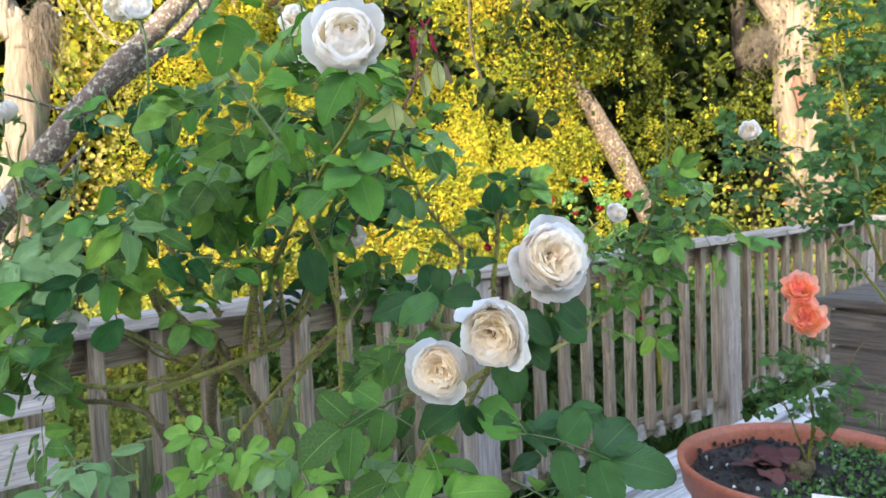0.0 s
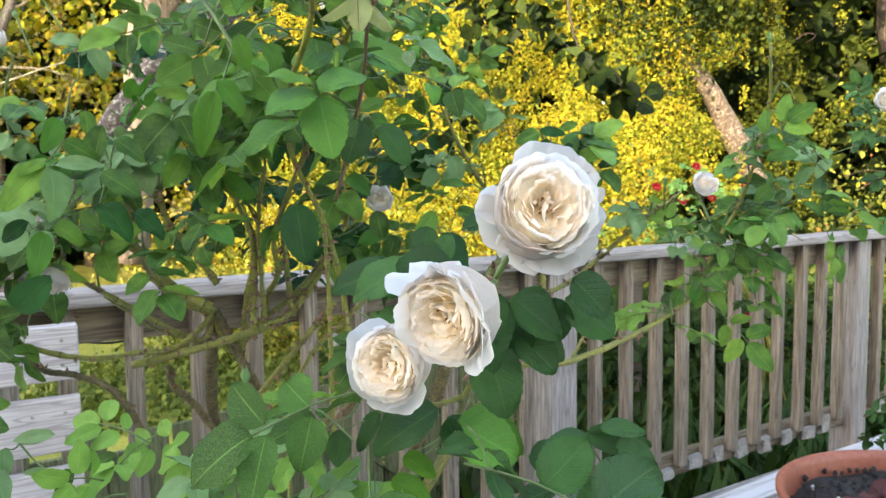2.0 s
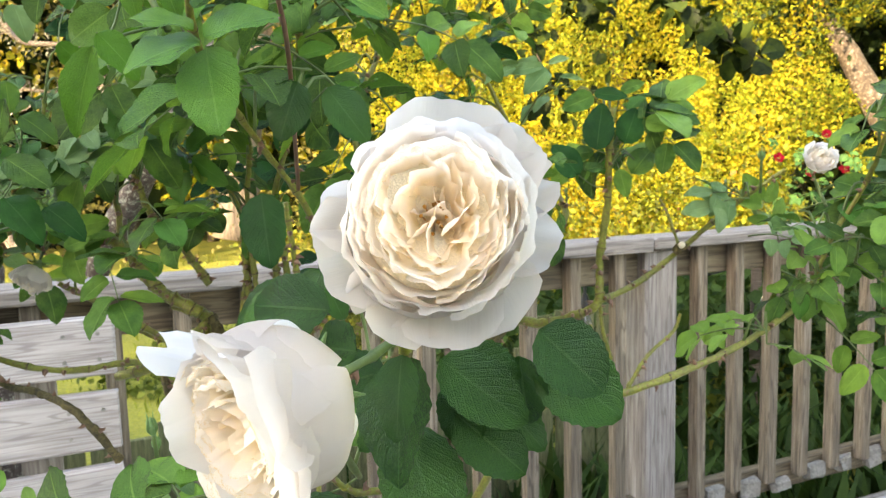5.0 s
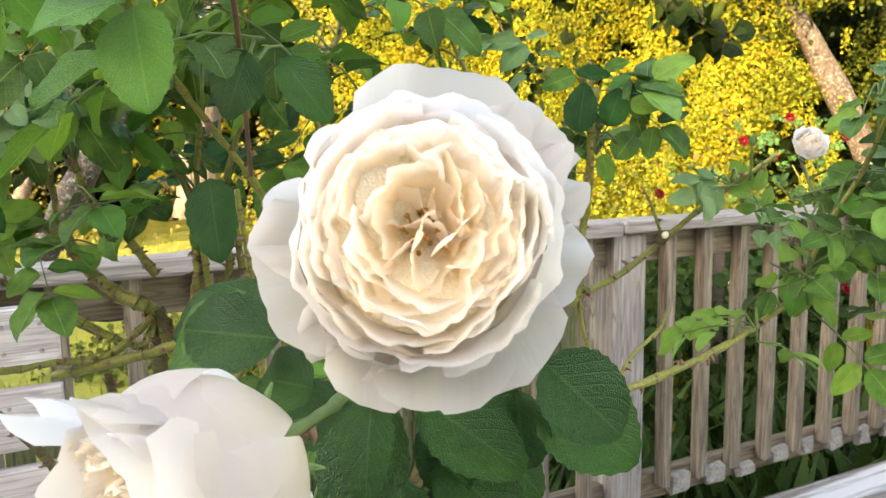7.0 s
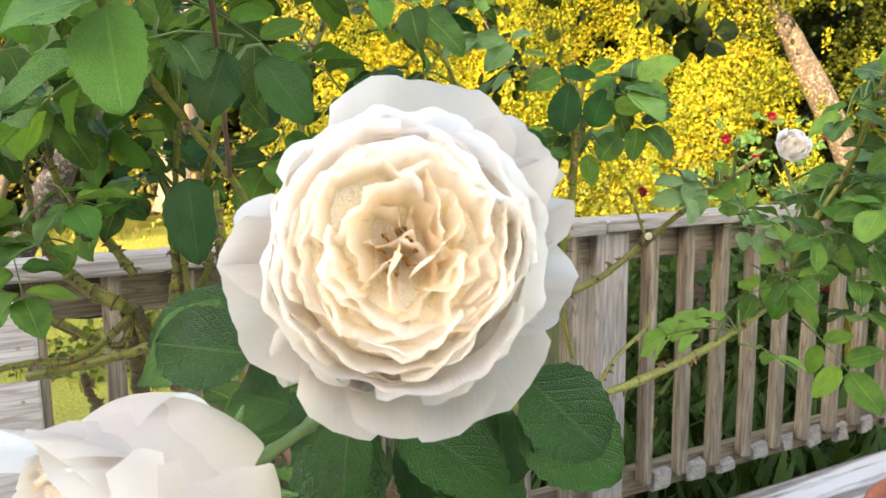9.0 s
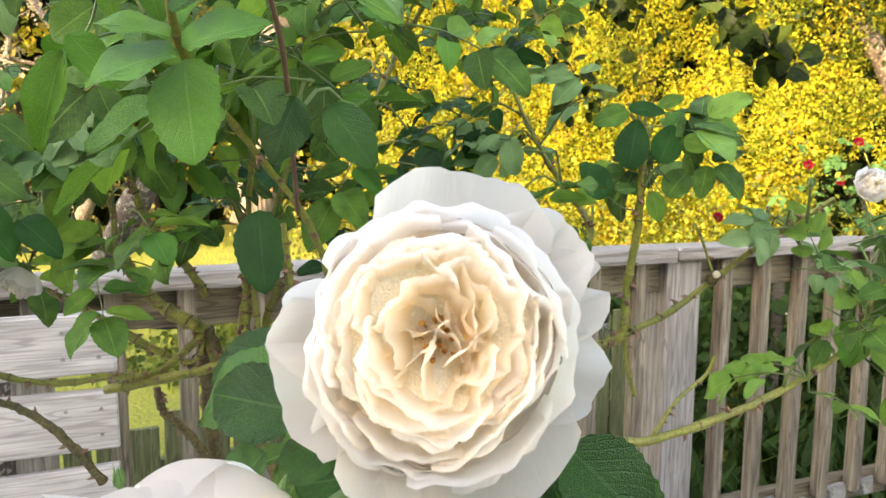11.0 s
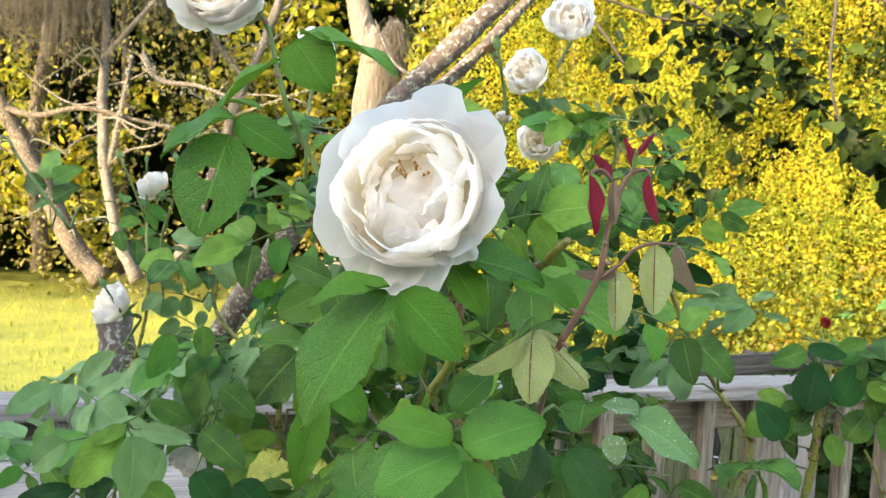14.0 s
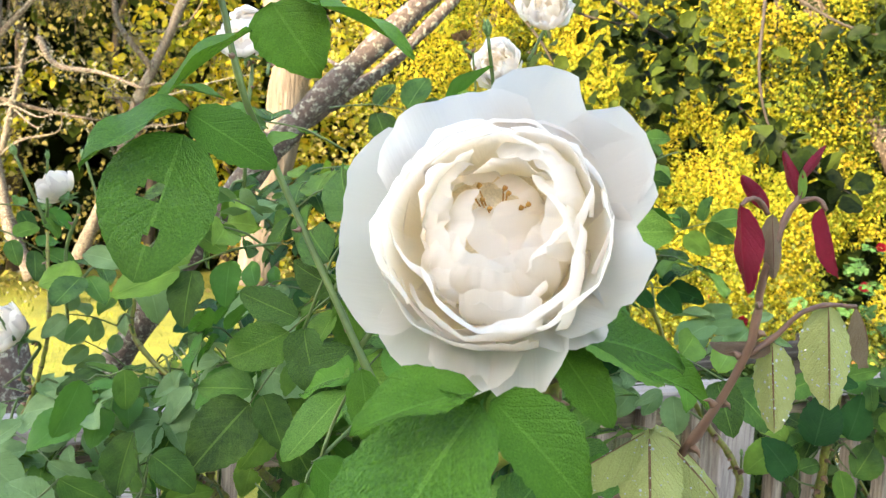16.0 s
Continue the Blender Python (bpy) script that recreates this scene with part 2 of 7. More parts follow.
M["umber"] = leaf_material("umber_leaf", [(0.0, (0.06, 0.05, 0.024)), (0.55, (0.15, 0.125, 0.06)), (0.9, (0.27, 0.25, 0.06)), (1.0, (0.50, 0.46, 0.06))], island=True, veins=False, gloss=0.6, glow=0.3, patch=[(0.38, (0.07, 0.058, 0.03)), (0.5, (0.19, 0.16, 0.08)), (0.66, (0.32, 0.32, 0.05))])
# olive tone that stands for lawn lying in shade
M["lawn_shade"] = leaf_material("lawn_shade_leaf", [(0.0, (0.035, 0.062, 0.014)), (1.0, (0.15, 0.18, 0.03))], island=True, veins=False, gloss=0.5)
M["cover"] = leaf_material("low_cover_leaf", [(0.0, (0.03, 0.065, 0.014)), (0.6, (0.12, 0.18, 0.028)), (0.95, (0.30, 0.34, 0.04)), (1.0, (0.42, 0.16, 0.06))], island=True, veins=False, glow=0.35, gloss=0.5)
# dark green that carries the shade under and behind the rail
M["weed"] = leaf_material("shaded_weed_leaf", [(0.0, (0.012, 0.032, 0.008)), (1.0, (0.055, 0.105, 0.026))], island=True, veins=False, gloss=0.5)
M["dry"] = surface("dry_stem", (0.16, 0.09, 0.06), (0.30, 0.19, 0.13), 40, 0.8)
M["moss"] = surface("hanging_moss", (0.065, 0.052, 0.038), (0.16, 0.132, 0.098), 3, 0.95)
# outer petals dimmed, inner ones raised near white: a bloom's inner glow as colour
M["petal_white"] = petal_material("white_petal", (0.975, 0.925, 0.835), (0.80, 0.752, 0.718))
M["petal_blush"] = petal_material("blush_white_petal", (0.996, 0.948, 0.815), (0.962, 0.922, 0.88))
M["petal_cream"] = petal_material("cream_petal", (0.998, 0.925, 0.80), (0.994, 0.944, 0.88), edge=(0.86, 0.66, 0.34))
M["petal_peach"] = petal_material("peach_petal", (0.998, 0.888, 0.69), (0.996, 0.922, 0.81))
M["petal_orange"] = petal_material("orange_petal", (1.0, 0.68, 0.22), (1.0, 0.43, 0.36))
M["petal_red"] = petal_material("red_petal", (0.28, 0.006, 0.02), (0.34, 0.010, 0.035))
M["petal_spent"] = petal_material("dried_petal", (0.10, 0.05, 0.02), (0.24, 0.14, 0.06))
M["petal_heart"] = surface("cream_flower_heart", (0.985, 0.84, 0.60), (0.99, 0.875, 0.66), 300, 0.6)
M["stamen"] = surface("amber_stamen", (0.42, 0.16, 0.02), (0.62, 0.32, 0.06), 300, 0.6)
M["cane"] = surface("green_cane", (0.085, 0.105, 0.010), (0.27, 0.265, 0.035), 55, 0.45, 330, 0.5, 0.001, spots=(0.15, 0.10, 0.03))
M["cane_old"] = surface("old_brown_cane", (0.045, 0.034, 0.014), (0.20, 0.15, 0.05), 45, 0.75, 240, 0.9, 0.003, spots=(0.05, 0.034, 0.016))
M["stalk"] = surface("leaf_stalk", (0.05, 0.10, 0.02), (0.13, 0.19, 0.045), 40, 0.5)
M["stalk_red"] = surface("reddish_stalk", (0.11, 0.045, 0.03), (0.20, 0.10, 0.055), 40, 0.5)
M["sepal"] = surface("green_bud_skin", (0.09, 0.20, 0.05), (0.19, 0.33, 0.10), 60, 0.5)
M["thorn"] = surface("thorn", (0.13, 0.06, 0.035), (0.28, 0.15, 0.09), 200, 0.5)
M["rail"] = wood_material("weathered_rail", (0.045, 0.031, 0.020), (0.190, 0.150, 0.106), (0.38, 0.315, 0.235), axis=2)
M["rail_board"] = wood_material("weathered_rail_board", (0.042, 0.029, 0.018), (0.165, 0.125, 0.078), (0.32, 0.255, 0.17), axis=0)
M["rail_cap"] = wood_material("bleached_rail_cap", (0.13, 0.105, 0.092), (0.28, 0.25, 0.225), (0.43, 0.395, 0.365), axis=0)
M["post"] = wood_material("weathered_post", (0.12, 0.095, 0.082), (0.27, 0.235, 0.21), (0.42, 0.385, 0.355), axis=2)
M["board"] = wood_material("bleached_bench_board", (0.24, 0.20, 0.19), (0.50, 0.46, 0.44), (0.66, 0.63, 0.62), axis=0)
M["deck"] = wood_material("flaking_deck_board", (0.10, 0.09, 0.08), (0.24, 0.22, 0.20), (0.36, 0.34, 0.32), paint=(0.62, 0.62, 0.62), axis=0)
M["box"] = wood_material("grey_box_board", (0.030, 0.023, 0.018), (0.085, 0.068, 0.053), (0.155, 0.13, 0.105), axis=0)
M["fence"] = wood_material("algae_green_fence", (0.035, 0.042, 0.015), (0.120, 0.132, 0.056), (0.22, 0.232, 0.11), axis=2)
M["block"] = surface("flaked_white_block", (0.12, 0.105, 0.085), (0.40, 0.375, 0.335), 22, 0.9, 120, 0.8)
M["terracotta"] = surface("terracotta_plastic", (0.33, 0.088, 0.045), (0.42, 0.125, 0.066), 4, 0.5, 90, 0.08, 0.001)
M["soil"] = surface("potting_soil", (0.010, 0.008, 0.007), (0.05, 0.042, 0.036), 60, 0.95, 260, 1.0, 0.006)
M["perlite"] = surface("perlite", (0.6, 0.6, 0.58), (0.8, 0.8, 0.78), 200, 0.9)
M["dead_leaf"] = leaf_material("fallen_plum_leaf", [(0.0, (0.09, 0.03, 0.03)), (1.0, (0.16, 0.06, 0.05))], gloss=0.6, glow=0.1)
M["bark"] = surface("pale_bark", (0.055, 0.038, 0.026), (0.26, 0.21, 0.155), 9, 0.9, 30, 1.0, 0.03, stretch=(1, 1, 0.10))
M["bark_mid"] = surface("brown_bark", (0.022, 0.015, 0.010), (0.115, 0.082, 0.054), 7, 0.9, 45, 1.0, 0.012, stretch=(1, 1, 0.3), spots=(0.24, 0.20, 0.15))
M["bark_dark"] = surface("woodland_bark", (0.026, 0.02, 0.015), (0.09, 0.068, 0.046), 6, 0.9, 40, 0.9, 0.012, stretch=(1, 1, 0.3))
M["limb"] = surface("lichen_limb", (0.05, 0.034, 0.028), (0.15, 0.11, 0.09), 12, 0.9, 90, 1.0, 0.008, spots=(0.36, 0.36, 0.28))
M["lichen"] = surface("pale_lichen", (0.08, 0.082, 0.06), (0.26, 0.26, 0.19), 25, 0.95, 120, 1.0, 0.006, spots=(0.06, 0.05, 0.04))
M["heartwood"] = surface("torn_red_heartwood", (0.05, 0.022, 0.014), (0.24, 0.11, 0.07), 8, 0.9, 60, 1.0, 0.01, stretch=(1, 1, 0.2))
M["grass"] = surface("lawn", (0.115, 0.155, 0.02), (0.39, 0.365, 0.045), 1.3, 0.9, 30, 1.0, 0.03)
M["blade"] = leaf_material("grass_blade", [(0.0, (0.09, 0.15, 0.025)), (1.0, (0.36, 0.38, 0.05))], island=True, veins=False, gloss=0.6)
# grey of the unseen wall, set for the fill light it throws back
M["wall"] = surface("unseen_fill_wall", (0.34, 0.33, 0.31), (0.44, 0.43, 0.41), 2, 0.8, 40, 0.1)
M["black"] = surface("black_socket_plastic", (0.012, 0.012, 0.013), (0.03, 0.03, 0.032), 60, 0.45, 200, 0.1)
M["tag"] = surface("white_plant_tag", (0.70, 0.72, 0.76), (0.82, 0.83, 0.85), 20, 0.4, 200, 0.05)
M["tag_ink"] = surface("blue_tag_ink", (0.02, 0.07, 0.22), (0.05, 0.12, 0.30), 50, 0.5)
glass, gnt, gb = material("bulb_glass")
gb.inputs["Transmission Weight"].default_value, gb.inputs["Roughness"].default_value = 1.0, 0.02
M["glass"] = glass
dew, dnt, db = material("dew_water")
db.inputs["Base Color"].default_value, db.inputs["Roughness"].default_value, db.inputs["Transmission Weight"].default_value = (0.85, 0.88, 0.82, 1), 0.04, 0.35
M["dew"] = dew
metal, mnt, mb = material("screw_metal")
mb.inputs["Metallic"].default_value, mb.inputs["Roughness"].default_value, mb.inputs["Base Color"].default_value = 1.0, 0.45, (0.35, 0.33, 0.3, 1)
M["metal"] = metal

# ---- builders ----
rng = np.random.default_rng(7)


def V(*p):
    return np.array(p, float)


def unit(v):
    v = np.asarray(v, float)
    return v / max(np.linalg.norm(v), 1e-9)


def mesh(name, verts, faces, mat, uvs=None, smooth=True):
    me = bpy.data.meshes.new(name)
    me.from_pydata([tuple(v) for v in verts], [], [tuple(int(i) for i in f) for f in faces])
    me.materials.append(M[mat] if isinstance(mat, str) else mat)
    if uvs is not None:
        layer = me.uv_layers.new(name="UVMap")
        idx = np.empty(len(me.loops), dtype=np.int32)
        me.loops.foreach_get("vertex_index", idx)
        layer.data.foreach_set("uv", np.asarray(uvs, np.float32)[idx].ravel())
    if smooth:
        me.polygons.foreach_set("use_smooth", np.ones(len(me.polygons), bool))
    me.update()
    return me


def place(name, me, parent, world_matrix=None, label=""):
    """Links a mesh under a parent, at a pose given in the world."""
    ob = new(name, me)
    m = world_matrix if world_matrix is not None else Matrix.Identity(4)
    if parent is not None:
        ob.parent = parent
        pm = parent.matrix_basis.copy()
        up = parent.parent
        while up is not None:
            pm = up.matrix_basis @ pm
            up = up.parent
        m = pm.inverted() @ m
    ob.matrix_basis = m
    return tagged(ob, label)


def part(name, bm, mat, parent, label="", world_matrix=None, smooth=False):
    me = bpy.data.meshes.new(name)
    bm.to_mesh(me)
    bm.free()
    me.materials.append(M[mat])
    if smooth:
        me.polygons.foreach_set("use_smooth", np.ones(len(me.polygons), bool))
    return place(name, me, parent, world_matrix, label)


def thing(name, at, label, category, group="", kind=""):
    ob = new(name)
    ob.empty_display_size = 0.1
    ob.matrix_basis = Matrix.Translation(at)
    return tagged(ob, label, category, group, kind)


def box_bm(sx, sy, sz, bevel=0.003, wobble=0.0, cuts=0):
    bm = bmesh.new()
    bmesh.ops.create_cube(bm, size=1)
    bmesh.ops.scale(bm, vec=(sx, sy, sz), verts=bm.verts)
    if cuts:
        ax = int(np.argmax((sx, sy, sz)))
        long_edges = [e for e in bm.edges if abs((e.verts[0].co - e.verts[1].co)[ax]) > 0.9 * (sx, sy, sz)[ax]]
        bmesh.ops.subdivide_edges(bm, edges=long_edges, cuts=cuts)
    if bevel:
        bmesh.ops.bevel(bm, geom=list(bm.edges), offset=bevel, segments=1, affect="EDGES")
    if wobble:
        for v in bm.verts:
            v.co += Vector(rng.normal(0, wobble, 3))
    return bm


def tube(points, radii, sides=6, close=True):
    """Vertices and faces of a tapered tube along points."""
    P = np.asarray(points, float)
    R = np.broadcast_to(np.asarray(radii, float), (len(P),))
    T = np.gradient(P, axis=0)
    T /= np.maximum(np.linalg.norm(T, axis=1, keepdims=True), 1e-9)
    a = np.cross(T[0], (0.31, 0.2, 0.93))
    a = unit(a)
    ang = np.arange(sides) * 2 * np.pi / sides
    verts = []
    for p, t, r in zip(P, T, R):
        a = unit(a - t * (a @ t))
        b = np.cross(t, a)
        verts.append(p + r * (np.cos(ang)[:, None] * a + np.sin(ang)[:, None] * b))
    verts = np.concatenate(verts)
    faces = []
    for i in range(len(P) - 1):
        for k in range(sides):
            k2 = (k + 1) % sides
            faces.append((i * sides + k, i * sides + k2, (i + 1) * sides + k2, (i + 1) * sides + k))
    if close:
        faces.append(tuple(range(sides))[::-1])
        faces.append(tuple((len(P) - 1) * sides + k for k in range(sides)))
    return verts, faces


def lathe(profile, sides):
    """A turned body about z, from (radius, height) pairs."""
    vs = [(r * math.cos(6.28319 * k / sides), r * math.sin(6.28319 * k / sides), z) for r, z in profile for k in range(sides)]
    fs = [(i * sides + k, i * sides + (k + 1) % sides, (i + 1) * sides + (k + 1) % sides, (i + 1) * sides + k) for i in range(len(profile) - 1) for k in range(sides)]
    return np.array(vs), fs


def join(pieces):
    vs, fs, n = [], [], 0
    for v, f in pieces:
        vs.append(v)
        fs += [tuple(i + n for i in q) for q in f]
        n += len(v)
    return np.concatenate(vs), fs


def curve(points, n=24):
    """A smooth line through points (Catmull-Rom)."""
    P = np.asarray(points, float)
    P = np.vstack([2 * P[0] - P[1], P, 2 * P[-1] - P[-2]])
    out = []
    segs = len(P) - 3
    for t in np.linspace(0, segs - 1e-6, n):
        i = int(t)
        u = t - i
        a, b, c, d = P[i:i + 4]
        out.append(0.5 * (2 * b + (c - a) * u + (2 * a - 5 * b + 4 * c - d) * u * u + (3 * b - 3 * c + d - a) * u ** 3))
    return np.array(out)


# leaf shapes: unit length along +y, normal +z
def leaf_shape(name, mat, nu=9, nv=4, width=0.34, fold=0.10, droop=0.16, wave=0.02, teeth=0.0, fat=1.0, seed=0, holes=()):
    r = np.random.default_rng(seed)
    us = np.linspace(0, 1, nu)
    ph = r.uniform(0, 6)
    verts, uvs = [], []
    for u in us:
        prof = width * (np.sin(np.pi * u ** 0.84) ** (0.60 * fat)) * (1 - 0.08 * u)
        for k in range(-nv // 2, nv // 2 + 1):
            w = k / (nv / 2)
            edge = abs(w) == 1
            x = w * (prof + (teeth * ((int(round(u * (nu - 1))) % 2) - 0.5) if edge and 0 < u < 1 else 0))
            z = fold * abs(w) * prof / width - droop * u * u + wave * np.sin(5 * u * 2 + ph + w) * abs(w)
            verts.append((x, u, z))
            uvs.append((0.5 + 0.5 * w, u))
    faces = []
    c = nv + 1
    for i in range(nu - 1):
        for k in range(nv):
            mid = (0.5 * (us[i] + us[i + 1]), (k + 0.5) / nv)
            if any(abs(mid[0] - hu) < hr and abs(mid[1] - hv) < hw for hu, hv, hr, hw in holes):
                continue
            faces.append((i * c + k, i * c + k + 1, (i + 1) * c + k + 1, (i + 1) * c + k))
    return mesh(name, verts, faces, mat, uvs)


LEAF = {}
for key, tone in (("green", "leaf"), ("pale", "leaf_pale"), ("young", "leaf_young"), ("bright", "leaf_bright"), ("mid", "leaf_mid"), ("deep", "leaf_deep"), ("bronze", "leaf_bronze"), ("red", "leaf_red"), ("mauve", "leaf_mauve"), ("dark", "leaf_dark"), ("dead", "dead_leaf")):
    LEAF[key] = [leaf_shape("leaf", tone, 19, 6, 0.29 + 0.022 * i, (-0.24 if key in ("bronze", "red", "mauve") else 0.07) + 0.04 * (i % 3), 0.04 + 0.07 * i, 0.018 + 0.008 * i, 0.018, 1.0, i) for i in range(5)]


LEAF["holed"] = [leaf_shape("leaf", "leaf_mid", 33, 20, 0.33, 0.05, 0.10, 0.012, 0.006, 1.0, 3, ((0.40, 0.60, 0.06, 0.075), (0.44, 0.66, 0.035, 0.05), (0.68, 0.44, 0.055, 0.06), (0.73, 0.51, 0.035, 0.05)))] * 5
UVS = {}
FAR = {"deep": "leaf_deep_far", "pale": "leaf_pale_far", "young": "leaf_young_far", "dark": "leaf_dark_far", "bright": "leaf_bright_far"}
for key in LEAF:
    UVS[key] = []
    for me in LEAF[key]:
        nu_, nv_ = (33, 20) if key == "holed" else (19, 6)
        UVS[key].append(np.array([(k / nv_, i / (nu_ - 1)) for i in range(nu_) for k in range(nv_ + 1)]))


def leaf_pose(base, along, normal, length, wide=1.0):
    y = unit(along)
    z = unit(np.asarray(normal, float) - y * (np.asarray(normal, float) @ y) + 1e-6)
    x = np.cross(y, z)
    m = Matrix.Identity(4)
    for i in range(3):
        m[i][0], m[i][1], m[i][2], m[i][3] = x[i] * length * wide, y[i] * length, z[i] * length, base[i]
    return m


# space that holds no leaf: before the open blooms
CLEAR = []


def clear_of(p, a, b, r):
    t = min(1, max(0, (p - a) @ (b - a) / ((b - a) @ (b - a))))
    return np.linalg.norm(p - a - t * (b - a)) < r


class Plant:
    """Collects the canes, stalks and leaves of one plant, then links them as its parts."""

    def __init__(self, ob):
        self.ob, self.leaves, self.stalks, self.canes = ob, [], [], []

    def leaf(self, base, along, normal, length, tone="green", wide=1.0, keep=False):
        mid = np.asarray(base, float) + unit(along) * length * 0.5
        if not keep and any(clear_of(mid, *c) for c in CLEAR):
            return
        if tone == "green" and not keep and rng.uniform() < 0.1:
            tone = "bright"
        self.leaves.append((leaf_pose(base, along, normal, length, wide), tone, int(rng.integers(0, 5))))

    def stalk(self, points, r0, r1, n=8, sides=5):
        c = curve(points, n)
        self.stalks.append(tube(c, np.linspace(r0, r1, n), sides))

    def spray(self, base, along, up, size, tone="green", pairs=2):
        """A compound leaf: a stalk with a leaflet at its end and pairs beside it."""
        y = unit(along)
        up = unit(np.asarray(up, float) - y * (np.asarray(up, float) @ y) + 1e-6)
        x = np.cross(y, up)
        base = np.asarray(base, float)
        L = size * (0.85 + 0.42 * pairs)
        sag = -0.10 * L
        tip = base + y * L + np.array((0, 0, sag))
        mid = base + y * L * 0.5 + up * 0.03 * L
        if any(clear_of(tip + y * size * 0.5, *q) for q in CLEAR):
            return
        if not any(clear_of(p, *q) for p in (base, mid, tip) for q in CLEAR):
            self.stalk([base, mid, tip], 0.0010, 0.0006, 5, 4)
        end = unit(tip - mid)
        self.leaf(tip, end + rng.normal(0, 0.10, 3), up + rng.normal(0, 0.25, 3), size * rng.uniform(0.95, 1.15), tone, rng.uniform(0.9, 1.12))
        for i in range(pairs):
            f = 1 - (i + 0.35) * 0.36
            p = base + (tip - base) * f + up * 0.02 * L
            for s in (-1, 1):
                d = unit(end * rng.uniform(0.35, 0.7) + s * x + rng.normal(0, 0.12, 3))
                self.leaf(p + d * 0.004, d, up + s * x * rng.uniform(-0.3, 0.3) + rng.normal(0, 0.22, 3), size * (0.92 - 0.14 * i) * rng.uniform(0.85, 1.1), tone, rng.uniform(0.88, 1.1))

    def cane(self, points, r0, r1, mat="cane", thorns=0, name="cane", n=26, label=""):
        n = 2 * n
        c = curve(points, n)
        c[1:-1] += rng.normal(0, 0.035 * (r0 + r1), (n - 2, 3))
        r = np.linspace(r0, r1, n) * 0.80 * (1 + 0.07 * np.sin(np.arange(n) * 0.9 + len(points)))
        step = int(rng.integers(7, 11))
        r[3::step] *= 1.22        # swollen nodes
        thorns = int(thorns * 1.6)
        ob = place(name, mesh(name, *tube(c, r, 8), mat), self.ob, None, label)
        self.canes.append(c)
        if mat == "cane" and r0 > 0.003:
            rings = [tube([c[i] - unit(c[i + 1] - c[i]) * 0.0010, c[i], c[i] + unit(c[i + 1] - c[i]) * 0.0010], (r[i] * 0.98, r[i] * 1.07, r[i] * 0.98), 8) for i in range(3, n - 1, step)]
            tagged(place("node_ring", mesh("node_ring", *join(rings), "cane_old"), ob), kind="stuff")
        if thorns:
            th = []
            for _ in range(thorns):
                i = int(rng.integers(1, n - 2))
                t = unit(c[i + 1] - c[i])
                d = unit(np.cross(t, rng.normal(0, 1, 3)))
                p = c[i] + (c[i + 1] - c[i]) * rng.uniform() + d * r[i] * 0.8
                h = min(rng.uniform(0.004, 0.009), 2.6 * r[i])
                th.append(tube([p - t * 0.001, p + d * h * 0.6 - t * h * 0.15, p + d * h - t * h * 0.45], (h * 0.45, h * 0.2, 0.0001), 5))
            tagged(place("thorn", mesh("thorn", *join(th), "thorn"), ob), kind="stuff")
        return c

    def fill(self, centre, radii, count, size, tone="green", lean=(0, 0, 0), spread=0.6, pairs=2, link=True):
        """Sprays scattered through an egg-shaped space, tied by twigs to the nearest cane."""
        allc = np.concatenate(self.canes) if self.canes else None
        for _ in range(count):
            d = rng.normal(0, 1, 3)
            d = unit(d) * rng.uniform(0.15, 1.0) ** 0.5
            p = np.asarray(centre, float) + d * radii
            out = unit(d * (1, 1, 0.6) + np.asarray(lean, float) + rng.normal(0, spread, 3))
            out[2] = out[2] * 0.5 - 0.05
            b = p - unit(out) * size * 0.8
            if link and allc is not None:
                near = np.argsort(np.linalg.norm(allc - b - (0, 0, -0.03), axis=1))
                q = allc[near[int(rng.integers(0, 7))]]
                if np.linalg.norm(q - b) < 0.075 and not any(clear_of(0.5 * (q + b), *k) for k in CLEAR):
                    self.stalk([q, 0.5 * (q + b) + (0, 0, 0.02), b], 0.0017, 0.0010, 6, 5)
            self.spray(b, out, (rng.normal(0, 0.3), -0.65 + rng.normal(0, 0.3), 0.7), size * rng.uniform(0.75, 1.2), tone, pairs)

    def dew(self, tones, each):
        """Beads of water on the upper side of the hand-set leaves of some tones."""
        beads = []
        for m, tone, k in self.leaves:
            if tone not in tones or (m.translation - Vector((0, 0.8, 1.4))).length > 0.30:
                continue
            co = np.array([v.co for v in LEAF[tone][k].vertices])
            A = np.array(m)
            nz = unit(A[:3, 2])
            for _ in range(each):
                row, colm, f, g = int(rng.integers(1, 17)), int(rng.integers(0, 6)), rng.uniform(), rng.uniform()
                i = row * 7 + colm
                p = ((co[i] * (1 - f) + co[i + 1] * f) * (1 - g) + (co[i + 7] * (1 - f) + co[i + 8] * f) * g) @ A[:3, :3].T + A[:3, 3]
                s = 0.00015 + 0.0004 * rng.uniform() ** 3
                beads.append(tube([p - nz * s * 0.4, p + nz * s * 0.2, p + nz * s * 0.8], (s * 0.8, s, s * 0.45), 6))
        if beads:
            tagged(place("dew", mesh("dew", *join(beads), "dew"), self.ob, None, "beads of dew"), kind="stuff")

    def finish(self, near, limit=290):
        if self.stalks:
            tagged(place("twig", mesh("twig", *join(self.stalks), "stalk"), self.ob), kind="stuff")
        order = sorted(range(len(self.leaves)), key=lambda i: (self.leaves[i][0].translation - Vector(near)).length)
        for i in order[:limit]:
            m, tone, k = self.leaves[i]
            place("leaf", LEAF[tone][k], self.ob, m)
        rest = order[limit:]
        if rest:
            tones = sorted({self.leaves[i][1] for i in rest})
            for tone in tones:
                vs, fs, n, uv = [], [], 0, []
                for i in rest:
                    m, t2, k = self.leaves[i]
                    if t2 != tone:
                        continue
                    src = LEAF[tone][k]
                    co = np.array([v.co for v in src.vertices])
